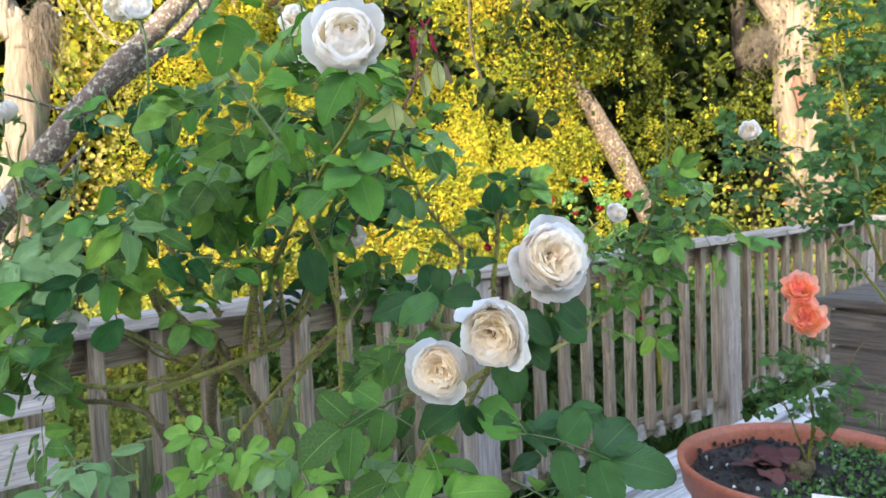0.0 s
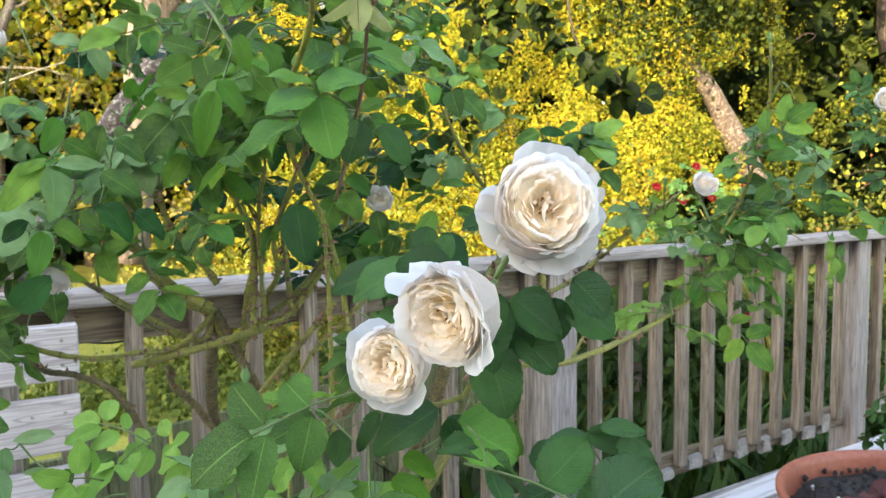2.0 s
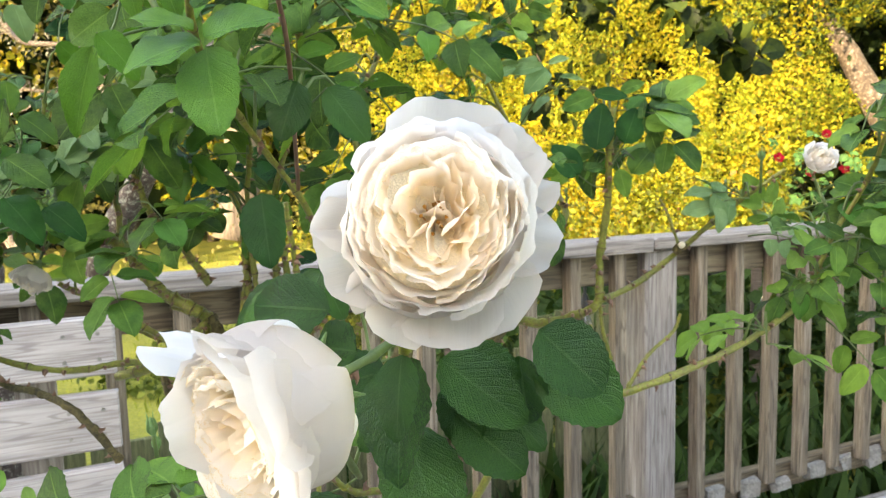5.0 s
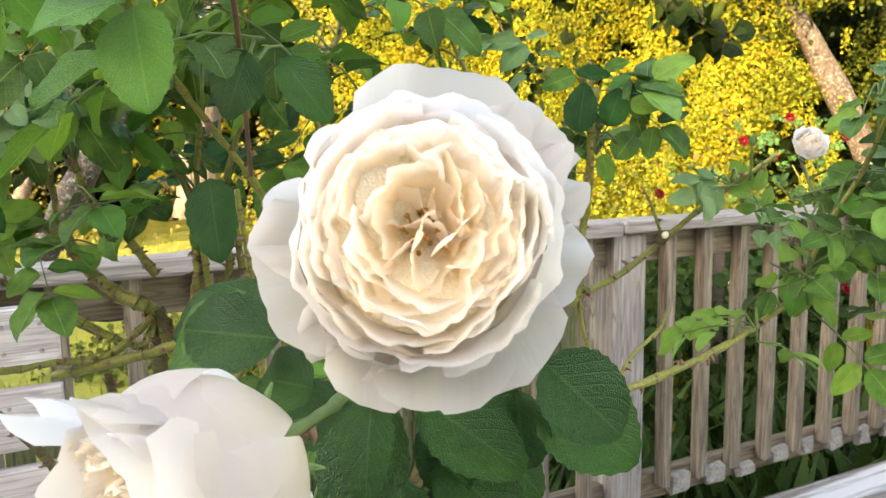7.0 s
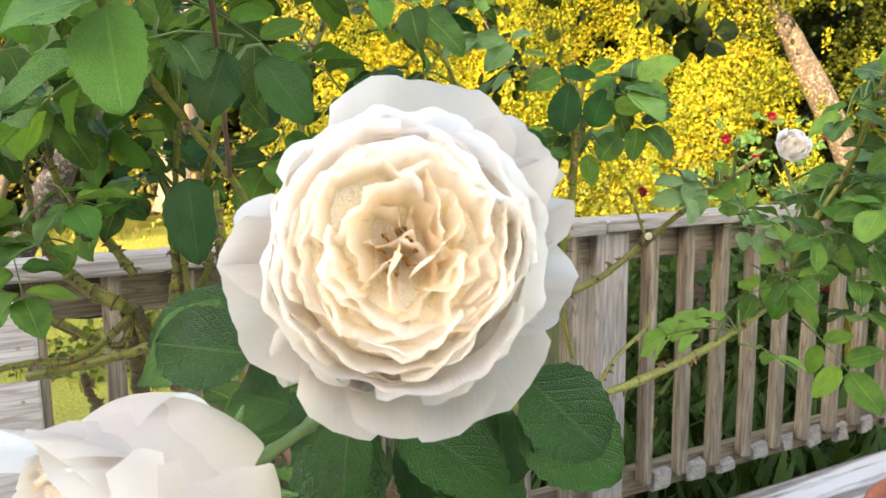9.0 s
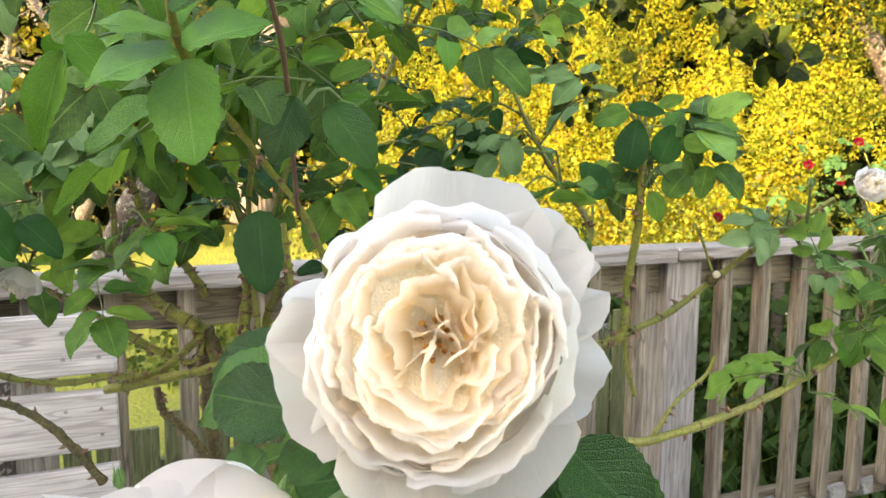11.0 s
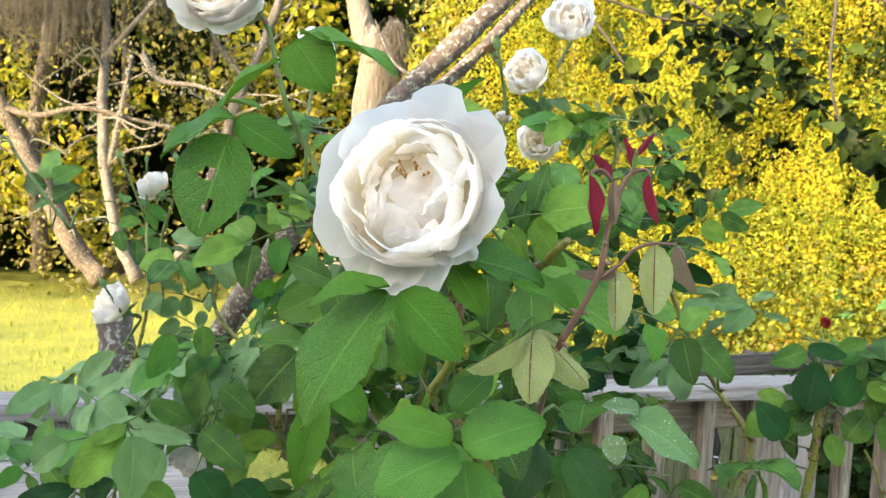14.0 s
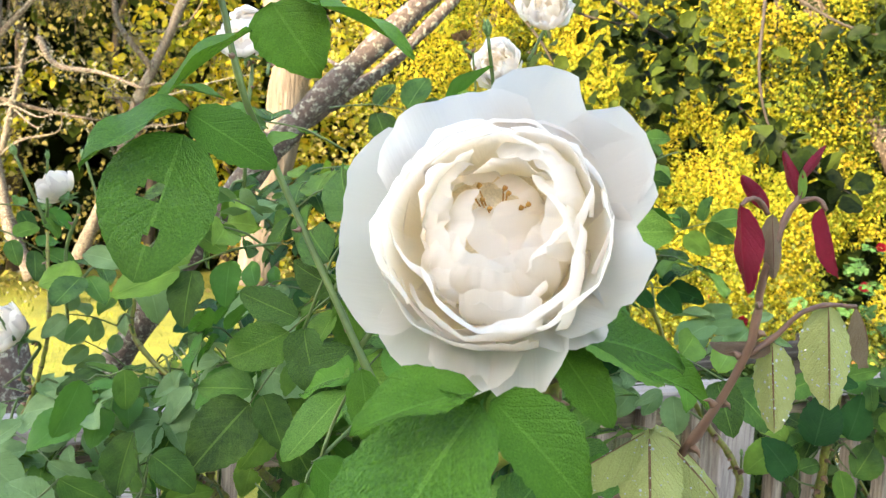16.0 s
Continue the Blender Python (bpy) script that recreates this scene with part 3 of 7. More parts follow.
                    A = np.array(m)
                    vs.append(co @ A[:3, :3].T + A[:3, 3])
                    fs += [tuple(j + n for j in p.vertices) for p in src.polygons]
                    n += len(co)
                    uv.append(UVS[tone][k])
                ob = place("foliage", mesh("foliage", np.concatenate(vs), fs, FAR.get(tone, "leaf_far"), np.concatenate(uv)), self.ob)
                tagged(ob, kind="stuff")


def petal(name, mat, R, H, depth, flare, halfw, seed, curl=0.0, ruffle=0.04, notch=0.0, nu=12, nv=14):
    """One petal of a flower of unit radius, at azimuth 0 (towards +x), the flower's axis +z."""
    r = np.random.default_rng(seed)
    ph = r.uniform(0, 6.28, 6)
    skew = r.normal(0, 0.12)
    P0, P1, P2, P3 = V(0.06 * R, -depth), V(R * 0.95, -depth * 0.95), V(R * 1.06, H * 0.35), V(R + flare, H)
    front, uv = [], []
    for i in range(nu):
        s0 = (i / (nu - 1)) ** 0.8
        for k in range(nv + 1):
            w = 2 * k / nv - 1
            # the rim is a broad round arc, lightly scalloped and notched
            rim = 1 - (0.27 if flare > 0.05 else 0.19) * abs(w + skew * (1 - w * w)) ** (4.6 if flare > 0.05 else 3.2) + 0.030 * math.sin(7 * w + ph[4]) + 0.014 * math.sin(15 * w + ph[5]) - notch * math.exp(-((w - skew) / 0.12) ** 2)
            s = s0 * rim
            p = (1 - s) ** 3 * P0 + 3 * s * (1 - s) ** 2 * P1 + 3 * s * s * (1 - s) * P2 + s ** 3 * P3
            a = halfw * w * (0.30 + 0.70 * min(1, s0 * 1.5)) * (1 - 0.10 * max(0, s0 - 0.8) / 0.2)
            rad = p[0] * (1 - 0.06 * w * w * s0) - curl * max(0, s0 - 0.55) ** 2 * 5
            z = p[1] - 0.05 * abs(w) ** 3 * s0
            rf = ruffle * s0 ** 2
            rad += rf * math.sin(4.2 * w + ph[1]) + 0.45 * rf * math.sin(10 * w + ph[2])
            z += rf * math.sin(3.7 * w + ph[3]) + 0.4 * rf * math.sin(8.5 * w + ph[0])
            front.append((rad * math.cos(a), rad * math.sin(a), z))
            uv.append(((w + 1) / 2, s0))
    c, faces = nv + 1, []
    for i in range(nu - 1):
        for k in range(nv):
            faces.append((i * c + k, i * c + k + 1, (i + 1) * c + k + 1, (i + 1) * c + k))
    return mesh(name, front, faces, mat, uv)


def sheet(mat, half, tall, bow, belly=0.05, curl=0.0, ruffle=0.02, jag=0.02, seed=0, pinch=0.5, round_=0.22, notch=0.0, nu=10, nv=16):
    """One loose petal: its foot at the origin, rising along +z, hollow towards -x, with a torn and scalloped rim."""
    r = np.random.default_rng(seed)
    ph = r.uniform(0, 6.28, 8)
    skew = r.uniform(-0.35, 0.35)
    pts, uv = [], []
    for i in range(nu):
        s = (i / (nu - 1)) ** 0.85
        hw = half * (pinch + (1 - pinch) * min(1, 1.5 * s) ** 0.8)
        for k in range(nv + 1):
            w = 2 * k / nv - 1
            rim = 1 - round_ * abs(w + 0.25 * skew * (1 - w * w)) ** 3.2 - notch * math.exp(-((w - skew) / 0.15) ** 2)
            rim += jag * (0.8 * math.sin(5 * w + ph[0]) + 0.6 * math.sin(11 * w + ph[1]) + 0.4 * math.sin(21 * w + ph[2]))
            a = w * hw * bow
            wave = ruffle * s * s * (math.sin(4.3 * w + ph[3]) + 0.55 * math.sin(9.5 * w + ph[4]) + 0.25 * math.sin(17 * w + ph[5]))
            x = -(1 - math.cos(a)) / bow + belly * math.sin(2.8 * s) + curl * s ** 4 + wave
            pts.append((x, math.sin(a) / bow, tall * s * rim + 0.4 * wave * s))
            uv.append(((w + 1) / 2, s))
    c = nv + 1
    faces = [(i * c + k, i * c + k + 1, (i + 1) * c + k + 1, (i + 1) * c + k) for i in range(nu - 1) for k in range(nv)]
    return mesh("petal", pts, faces, mat, uv)


# petal shapes that the large blooms share: half width, height, bend, belly, outward curl, ruffle, torn rim, foot width, roundness
SHAPES = {"guard": (0.50, 1.0, 0.9, 0.05, -0.05, 0.030, 0.020, 0.42, 0.30), "coat": (0.50, 0.80, 1.35, 0.16, -0.02, 0.016, 0.012, 0.45, 0.22),
          "wall": (0.36, 0.50, 1.5, 0.03, 0.00, 0.016, 0.018, 0.70, 0.16), "inner": (0.27, 0.44, 2.3, 0.03, 0.02, 0.024, 0.026, 0.62, 0.18),
          "heart": (0.20, 0.38, 3.6, 0.04, 0.03, 0.030, 0.034, 0.55, 0.22), "bowl": (0.42, 0.55, 1.7, 0.08, -0.04, 0.020, 0.016, 0.50, 0.20), "fold": (0.19, 0.34, 3.2, 0.07, -0.05, 0.022, 0.022, 0.50, 0.30)}
SHEETS = {}


def petal_sheet(shape, mat, v):
    """A shared petal mesh of that shape and colour, one of five variants."""
    if (shape, mat, v) not in SHEETS:
        half, tall, bow, belly, curl, ruffle, jag, pinch, rnd = SHAPES[shape]
        SHEETS[shape, mat, v] = sheet(mat, half, tall, bow, belly, curl, ruffle, jag, 31 * len(SHEETS) + v, pinch, rnd, (0.14 if shape == "guard" and v in (1, 3) else 0.05 if v == 2 else 0.0))
    return SHEETS[shape, mat, v]


# rows of the large blooms from the outside in: shape, colour, radius at the foot, height of the rim, lean outwards, twist, count
ROWS = {"full": [("coat", "petal_white", 0.40, 0.06, 15, 2, 6), ("coat", "petal_white", 0.40, 0.16, 12, 2, 6), ("wall", "petal_white", 0.56, 0.23, 18, 4, 8), ("wall", "petal_white", 0.50, 0.28, 19, 5, 8), ("wall", "petal_cream", 0.43, 0.315, 20, 6, 8),
                 ("wall", "petal_cream", 0.36, 0.335, 21, 8, 7), ("inner", "petal_cream", 0.31, 0.335, 22, 10, 8), ("inner", "petal_cream", 0.25, 0.325, 22, 14, 7), ("inner", "petal_peach", 0.19, 0.305, 21, 20, 6),
                 ("inner", "petal_peach", 0.13, 0.27, 18, 30, 5), ("heart", "petal_peach", 0.08, 0.23, 15, 45, 5), ("heart", "petal_peach", 0.03, 0.17, 8, 70, 3)],
        "cup": [("coat", "petal_white", 0.38, 0.04, 20, 3, 5), ("coat", "petal_blush", 0.38, 0.15, 16, 4, 5), ("bowl", "petal_blush", 0.49, 0.23, 22, 8, 5), ("bowl", "petal_blush", 0.47, 0.31, 15, 12, 5), ("bowl", "petal_blush", 0.44, 0.29, 8, 16, 4),
                ("inner", "petal_blush", 0.44, 0.27, -6, 26, 5), ("fold", "petal_blush", 0.36, 0.12, -16, 40, 6)]}
PETALS = {}


def petal_set(kind):
    """The petal meshes of one kind of small bloom, shared between the blooms of that kind."""
    if kind in PETALS:
        return PETALS[kind]
    rows = []
    # rows: material, R, H, depth, flare, half width, curl, ruffle, count, turn
    if kind == "small":
        spec = [("petal_blush", 0.82, 0.30, 0.45, 0.12, 0.66, 0.0, 0.05, 6, 0.0), ("petal_white", 0.78, 0.44, 0.45, -0.02, 0.70, 0.0, 0.05, 6, 0.5), ("petal_white", 0.70, 0.52, 0.45, -0.06, 0.66, 0.02, 0.05, 6, 0.2),
                ("petal_cream", 0.58, 0.55, 0.45, -0.07, 0.7, 0.03, 0.05, 6, 0.2), ("petal_cream", 0.47, 0.54, 0.45, -0.06, 0.76, 0.03, 0.06, 6, 0.8), ("petal_cream", 0.35, 0.50, 0.45, -0.05, 0.76, 0.03, 0.06, 5, 0.4), ("petal_peach", 0.20, 0.44, 0.45, -0.04, 0.8, 0.03, 0.06, 4, 0.8)]
    elif kind == "orange":
        spec = [("petal_orange", 0.84, 0.10, 0.45, 0.20, 0.62, 0.0, 0.07, 7, 0.0), ("petal_orange", 0.72, 0.28, 0.45, 0.02, 0.62, 0.0, 0.06, 7, 0.5),
                ("petal_orange", 0.54, 0.34, 0.45, -0.04, 0.66, 0.03, 0.07, 6, 0.2), ("petal_orange", 0.34, 0.28, 0.35, -0.04, 0.72, 0.03, 0.08, 6, 0.6), ("petal_orange", 0.20, 0.24, 0.2, -0.02, 0.8, 0.03, 0.08, 5, 0.1), ("petal_orange", 0.10, 0.18, 0.1, 0.0, 0.9, 0.02, 0.06, 4, 0.5)]
    elif kind == "spent":
        spec = [("petal_spent", 0.80, 0.30, 0.4, 0.10, 0.5, 0.0, 0.16, 6, 0.0), ("petal_spent", 0.50, 0.45, 0.4, -0.05, 0.5, 0.0, 0.16, 5, 0.5)]
    else:
        spec = [("petal_red", 0.85, 0.12, 0.4, 0.15, 0.7, 0.0, 0.06, 5, 0.0), ("petal_red", 0.55, 0.30, 0.4, -0.04, 0.7, 0.0, 0.06, 5, 0.5)]
    for j, (mt, R, H, dp, fl, hw, cu, rf, cnt, turn) in enumerate(spec):
        vs = [petal("petal", mt, R, H, dp, fl, hw, 100 * j + v + len(kind), cu, rf, 0.10 if (v == 1 and j < 3) else 0.03) for v in range(3)]
        rows.append((vs, cnt, turn, j))
    PETALS[kind] = rows
    return rows


def bloom(plant, centre, axis, radius, kind="full", seed=0, spin=0.0, label="", stem=None, name="bloom", guards=()):
    """A many-petalled rose bloom: a green base with sepals, the petals its pieces. guards: azimuth, reach, half angle and lean of the reflexed outer petals."""
    r = np.random.default_rng(seed)
    z = unit(axis)
    x = unit(np.cross((0.1, 0.2, 1.0), z))
    y = np.cross(z, x)
    m = Matrix.Identity(4)
    for i in range(3):
        m[i][0], m[i][1], m[i][2], m[i][3] = x[i] * radius, y[i] * radius, z[i] * radius, centre[i]
    # base: hip and five sepals
    pieces = [tube([(0, 0, -0.84), (0, 0, -0.74), (0, 0, -0.64), (0, 0, -0.42)], (0.07, 0.14, 0.17, 0.3), 10)]
    for k in range(5):
        a = k * 1.2566
        d = V(math.cos(a), math.sin(a), 0)
        pieces.append(tube([d * 0.12 + (0, 0, -0.66), d * 0.34 + (0, 0, -0.66), d * 0.58 + (0, 0, -0.76)], (0.07, 0.06, 0.01), 5))
    ob = place(name, mesh(name, *join(pieces), "sepal"), plant.ob, m, label)
    if kind in ROWS:
        for g, reach, spread, lean in guards:
            half = 1.25 * math.tan(radians(spread)) * reach
            long = reach - 0.22
            pm = m @ pose(0, 0, 0, 0, 0, g) @ pose(0.24, 0, -0.27, 0, lean + 2, 0) @ Matrix.Diagonal((1, half / 0.5, long / math.sin(radians(max(lean, 50))), 1))
            place("petal", petal_sheet("guard", "petal_white", int(r.integers(0, 5))), ob, pm)
        swell, loose = (1.13, 0.028) if kind == "full" else (1.08, 0.055)
        for j, (shape, mat, R, H, lean, twist, cnt) in enumerate(ROWS[kind]):
            tall = SHAPES[shape][1]
            a0 = r.uniform(0, 6.28)
            for k in range(cnt):
                a = math.degrees(a0 + (k + r.normal(0, 0.10)) * 2 * math.pi / cnt)
                size = r.uniform(0.92, 1.08)
                pm = m @ Matrix.Diagonal((swell, swell, 1, 1)) @ pose(0, 0, 0, 0, 0, a) @ pose(R + r.normal(0, 0.016), 0, H - tall * math.cos(radians(lean)) + r.normal(0, loose), 0, lean + r.normal(0, 2.5 + 0.5 * j + 60 * (loose - 0.028)), 0) @ pose(0, 0, 0, r.normal(0, 2 + 0.3 * j), 0, r.normal(0, twist)) @ Matrix.Diagonal((1, size * r.uniform(0.9, 1.12), size, 1))
                place("petal", petal_sheet(shape, mat, int(r.integers(0, 5))), ob, pm)
        st = []
        if kind == "cup":
            # folded petals lying in the cup, and the stamens they leave bare
            for k, (px, py, a, lean) in enumerate(((0.20, 0.06, 20, -58), (0.10, -0.02, 80, -48), (0.30, -0.12, -20, -44), (0.18, -0.22, -60, -40), (0.02, -0.30, -95, -34), (-0.20, -0.02, 175, -34), (-0.26, -0.16, 205, -30), (-0.16, -0.26, 235, -30), (-0.06, -0.14, 250, -20), (0.34, 0.10, 30, -30), (-0.28, 0.14, 150, -24), (0.10, -0.38, -80, -28), (0.28, 0.36, 50, -30), (0.14, 0.42, 72, -26))):
                pm = m @ pose(1.2 * px + 0.03, 1.2 * py - 0.03, -0.11, 0, 0, a) @ pose(0.12, 0, 0, r.normal(0, 8), lean + 8, r.normal(0, 14)) @ Matrix.Diagonal((1, 1.45, 1.35, 1))
                place("petal", petal_sheet("fold", "petal_blush", k % 5), ob, pm)
            tips = [(-0.14, 0.26), (-0.10, 0.17), (0.03, 0.27), (0.06, 0.24), (0.20, 0.19), (0.16, 0.16), (-0.04, 0.12), (-0.02, -0.12), (-0.16, 0.20)]
            for px, py in tips:
                st.append(tube(curve([(px * 0.4, py * 0.4, -0.28), (px * 0.7, py * 0.75, -0.04), (px, py, 0.10 + r.uniform(-0.03, 0.04))], 6), 0.006, 5))
                st.append(tube([(px, py, 0.11), (px + 0.012, py + 0.008, 0.13), (px + 0.03, py + 0.01, 0.132)], (0.010, 0.020, 0.006), 6))
        else:
            for _ in range(16):
                a, q = r.uniform(0, 6.28), r.uniform(0.02, 0.15)
                d = V(math.cos(a) * q, math.sin(a) * q, 0)
                h = r.uniform(0.0, 0.11)
                st.append(tube([d * 0.5 + (0, 0, -0.3), d + (0, 0, h - 0.04), d * 1.1 + (0, 0, h)], (0.008, 0.008, 0.020), 5))
        # added dome fills the dark gaps between petals; its warm colour imitates glow
        glow_dome = [(0.56, -0.45), (0.54, -0.24), (0.40, -0.12), (0.20, -0.08), (0.04, -0.06)] if kind == "cup" else [(0.40, -0.45), (0.56, -0.20), (0.62, 0.04), (0.60, 0.11), (0.52, 0.16), (0.42, 0.14), (0.32, 0.09), (0.22, 0.02), (0.12, -0.05), (0.02, -0.08)]
        place("heart", mesh("heart", *lathe(glow_dome, 20), "petal_heart"), ob, m)
        tagged(place("stamen", mesh("stamen", *join(st), "stamen"), ob, m, "amber stamens in the heart"), kind="stuff")
    else:
        m = m @ pose(0, 0, 0, 0, 0, spin)
        for vs, cnt, turn, j in petal_set(kind):
            for k in range(cnt):
                a, size = (k + turn) * 2 * math.pi / cnt + r.normal(0, 0.10) + 0.37 * j, r.uniform(0.92, 1.06)
                pm = m @ Matrix.Rotation(a, 4, "Z") @ Matrix.Rotation(radians(r.normal(0, 4 + 1.7 * j)), 4, "Y") @ Matrix.Rotation(radians(r.normal(0, 3 + 1.2 * j)), 4, "X") @ Matrix.Scale(size, 4)
                place("petal", vs[int(r.integers(0, 3))], ob, pm)
    if stem is not None:
        back = np.asarray(centre, float) - z * radius * 0.8
        plant.cane([back, back - z * radius * 0.5, *stem], 0.0020, 0.0026, "stalk", 4, "stem", 12)
    return ob


def bud(plant, at, axis, size, stem=None):
    z = unit(axis)
    x = unit(np.cross((0.1, 0.3, 1.0), z))
    y = np.cross(z, x)
    m = Matrix.Identity(4)
    for i in range(3):
        m[i][0], m[i][1], m[i][2], m[i][3] = x[i] * size, y[i] * size, z[i] * size, at[i]
    pieces = [tube([(0, 0, -0.55), (0, 0, -0.3), (0, 0, 0.1), (0, 0, 0.55), (0, 0, 1.0), (0.03, 0, 1.35)], (0.14, 0.32, 0.50, 0.46, 0.22, 0.02), 9)]
    for k in range(4):
        a = k * 1.57
        d = V(math.cos(a), math.sin(a), 0)
        pieces.append(tube([d * 0.42, d * 0.5 + (0, 0, 0.5), d * 0.3 + (0, 0, 1.15), d * 0.42 + (0, 0, 1.7)], (0.12, 0.12, 0.06, 0.01), 4))
    place("bud", mesh("bud", *join(pieces), "sepal"), plant.ob, m)
    if stem is not None:
        plant.stalk([np.asarray(at, float) - z * size * 0.5, *stem], 0.0014, 0.0018, 8)

# ---- setting ----
DECK, GROUND = 0.12, -0.5
RA = math.degrees(0.715)
RAIL = pose(0.16, 2.75, 0, 0, 0, RA)          # x along the railing, y outwards, z up


def on_rail(x, y, z):
    return np.array(RAIL @ Vector((x, y, z)))


# ground: one sheet to the horizon, gently uneven
gx = np.concatenate([-np.geomspace(900, 14, 14), np.linspace(-12, 12, 33), np.geomspace(14, 900, 14)])
gv = [(x, y + 8, GROUND + (0.05 * noise.noise((x * 0.3, y * 0.3, 0)) if abs(x) < 13 and abs(y) < 13 else 0)) for y in gx for x in gx]
n = len(gx)
gf = [(j * n + i, j * n + i + 1, (j + 1) * n + i + 1, (j + 1) * n + i) for j in range(n - 1) for i in range(n - 1)]
tagged(new("ground", mesh("ground", gv, gf, "grass")), "mown lawn, sunlit yellow-green beyond the deck", "lawn", kind="structure")

# unseen wall with eaves, added behind the camera to keep the deck in shade
hb = thing("shade_wall_south", (0, -7.0, GROUND), "plain pale grey wall added unseen behind the deck to shade it", "wall", kind="structure")
part("wall", box_bm(22, 0.2, 5.6, 0.01), "wall", hb, "", Matrix.Translation((0, -7.1, GROUND + 2.8)))
part("eaves", box_bm(22.4, 0.7, 0.16, 0.01), "wall", hb, "", Matrix.Translation((0, -6.8, GROUND + 5.68)))


def blades(name, count, sampler, hmin, hmax, mat, label, category):
    """Grass and low weeds: bent blades, one object."""
    vs, fs = [], []
    for i in range(count):
        x, y, z = sampler()
        a, h = rng.uniform(0, 6.28), rng.uniform(hmin, hmax)
        d = V(math.cos(a), math.sin(a), 0)
        s = V(-d[1], d[0], 0) * h * rng.uniform(0.05, 0.10)
        b = V(x, y, z)
        t = b + V(0, 0, h) + d * h * rng.uniform(0.2, 0.8)
        m2 = b + V(0, 0, h * 0.6) + d * h * 0.18
        k = len(vs)
        vs += [b - s, b + s, m2 + s * 0.8, m2 - s * 0.8, t]
        fs += [(k, k + 1, k + 2, k + 3), (k + 3, k + 2, k + 4)]
    return tagged(new(name, mesh(name, vs, fs, mat)), label, category, kind="stuff")


def near_bed():
    p = on_rail(rng.uniform(-3.0, 4.2), rng.uniform(0.12, 1.6), 0)
    return p[0], p[1], GROUND


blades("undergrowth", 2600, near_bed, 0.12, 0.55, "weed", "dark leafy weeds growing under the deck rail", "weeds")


def lawn_spot():
    r, a = rng.uniform(6, 17), radians(rng.uniform(-62, 30))
    return r * math.sin(a), r * math.cos(a), GROUND


blades("grass", 9000, lawn_spot, 0.04, 0.10, "blade", "short sunlit lawn grass", "grass")

# ---- woodland beyond ----
rng = np.random.default_rng(3)


def leaf_cloud(name, points, sizes, mat, label, category, facing=None, parent=None, round_=0.0):
    """Many small folded leaves, one mesh."""
    P = np.asarray(points)
    k = len(P)
    r = np.random.default_rng(len(name) + k)
    y = r.normal(0, 1, (k, 3)) + (0, 0, -0.6)
    y /= np.linalg.norm(y, axis=1, keepdims=True)
    z = r.normal(0, 0.55, (k, 3)) + (facing if facing is not None else (0, -0.7, 0.7))
    x = np.cross(y, z)
    x /= np.linalg.norm(x, axis=1, keepdims=True)
    z = np.cross(x, y)
    s = np.asarray(sizes)[:, None]
    w = 0.36 + 0.1 * r.uniform(-1, 1, (k, 1))
    vs = np.stack([P, P + s * (y * 0.35 - x * w + z * 0.08), P + s * (y * 0.75 - x * w * 0.7 + z * 0.05), P + s * y - z * s * 0.1,
                   P + s * (y * 0.75 + x * w * 0.7 + z * 0.05), P + s * (y * 0.35 + x * w + z * 0.08)], axis=1).reshape(-1, 3)
    b = np.arange(k)[:, None] * 6
    fs = np.concatenate([b + (0, 1, 2, 3), b + (0, 3, 4, 5)])
    me = bpy.data.meshes.new(name)
    me.vertices.add(len(vs))
    me.vertices.foreach_set("co", vs.astype(np.float32).ravel())
    me.loops.add(fs.size)
    me.loops.foreach_set("vertex_index", fs.astype(np.int32).ravel())
    me.polygons.add(len(fs))
    me.polygons.foreach_set("loop_start", np.arange(0, fs.size, 4, dtype=np.int32))
    me.materials.append(M[mat])
    me.update(calc_edges=True)
    me.validate()
    if parent is not None:
        return tagged(place(name, me, parent), label, kind="stuff")
    return tagged(new(name, me), label, category, kind="stuff")


def drape(count, a0, a1, r0, r1, z0, z1, hole=0.0, grain=0.55, seed=0.0, big=1.0, fine=0.45, top=99.0, fade=0.0):
    """Points over a lumpy curtain of growth round the lawn, with gaps where its own noise is low."""
    pts = []
    while len(pts) < count:
        a, z = radians(rng.uniform(a0, a1)), rng.uniform(z0, z1)
        r = rng.uniform(r0, r1)
        x, y = r0 * math.sin(a), r0 * math.cos(a)
        nz = noise.noise((x * grain * 1.5 + seed, y * grain * 1.5, z * grain))
        n2 = noise.noise((x * 2.6 + seed, y * 2.6, z * 1.7 + 5))
        if z > top + 0.9 * nz + 0.7 * n2 or (fade and math.degrees(a) < a0 + fade * (rng.uniform() + 0.6 * nz)):
            continue
        if big * nz + 0.55 * n2 + fine * noise.noise((x * 7 + seed, y * 7, z * 5)) < hole + rng.uniform(-0.1, 0.1):
            continue
        r += -0.7 * nz - 0.25 * n2
        pts.append((r * math.sin(a), r * math.cos(a), z))
    return pts


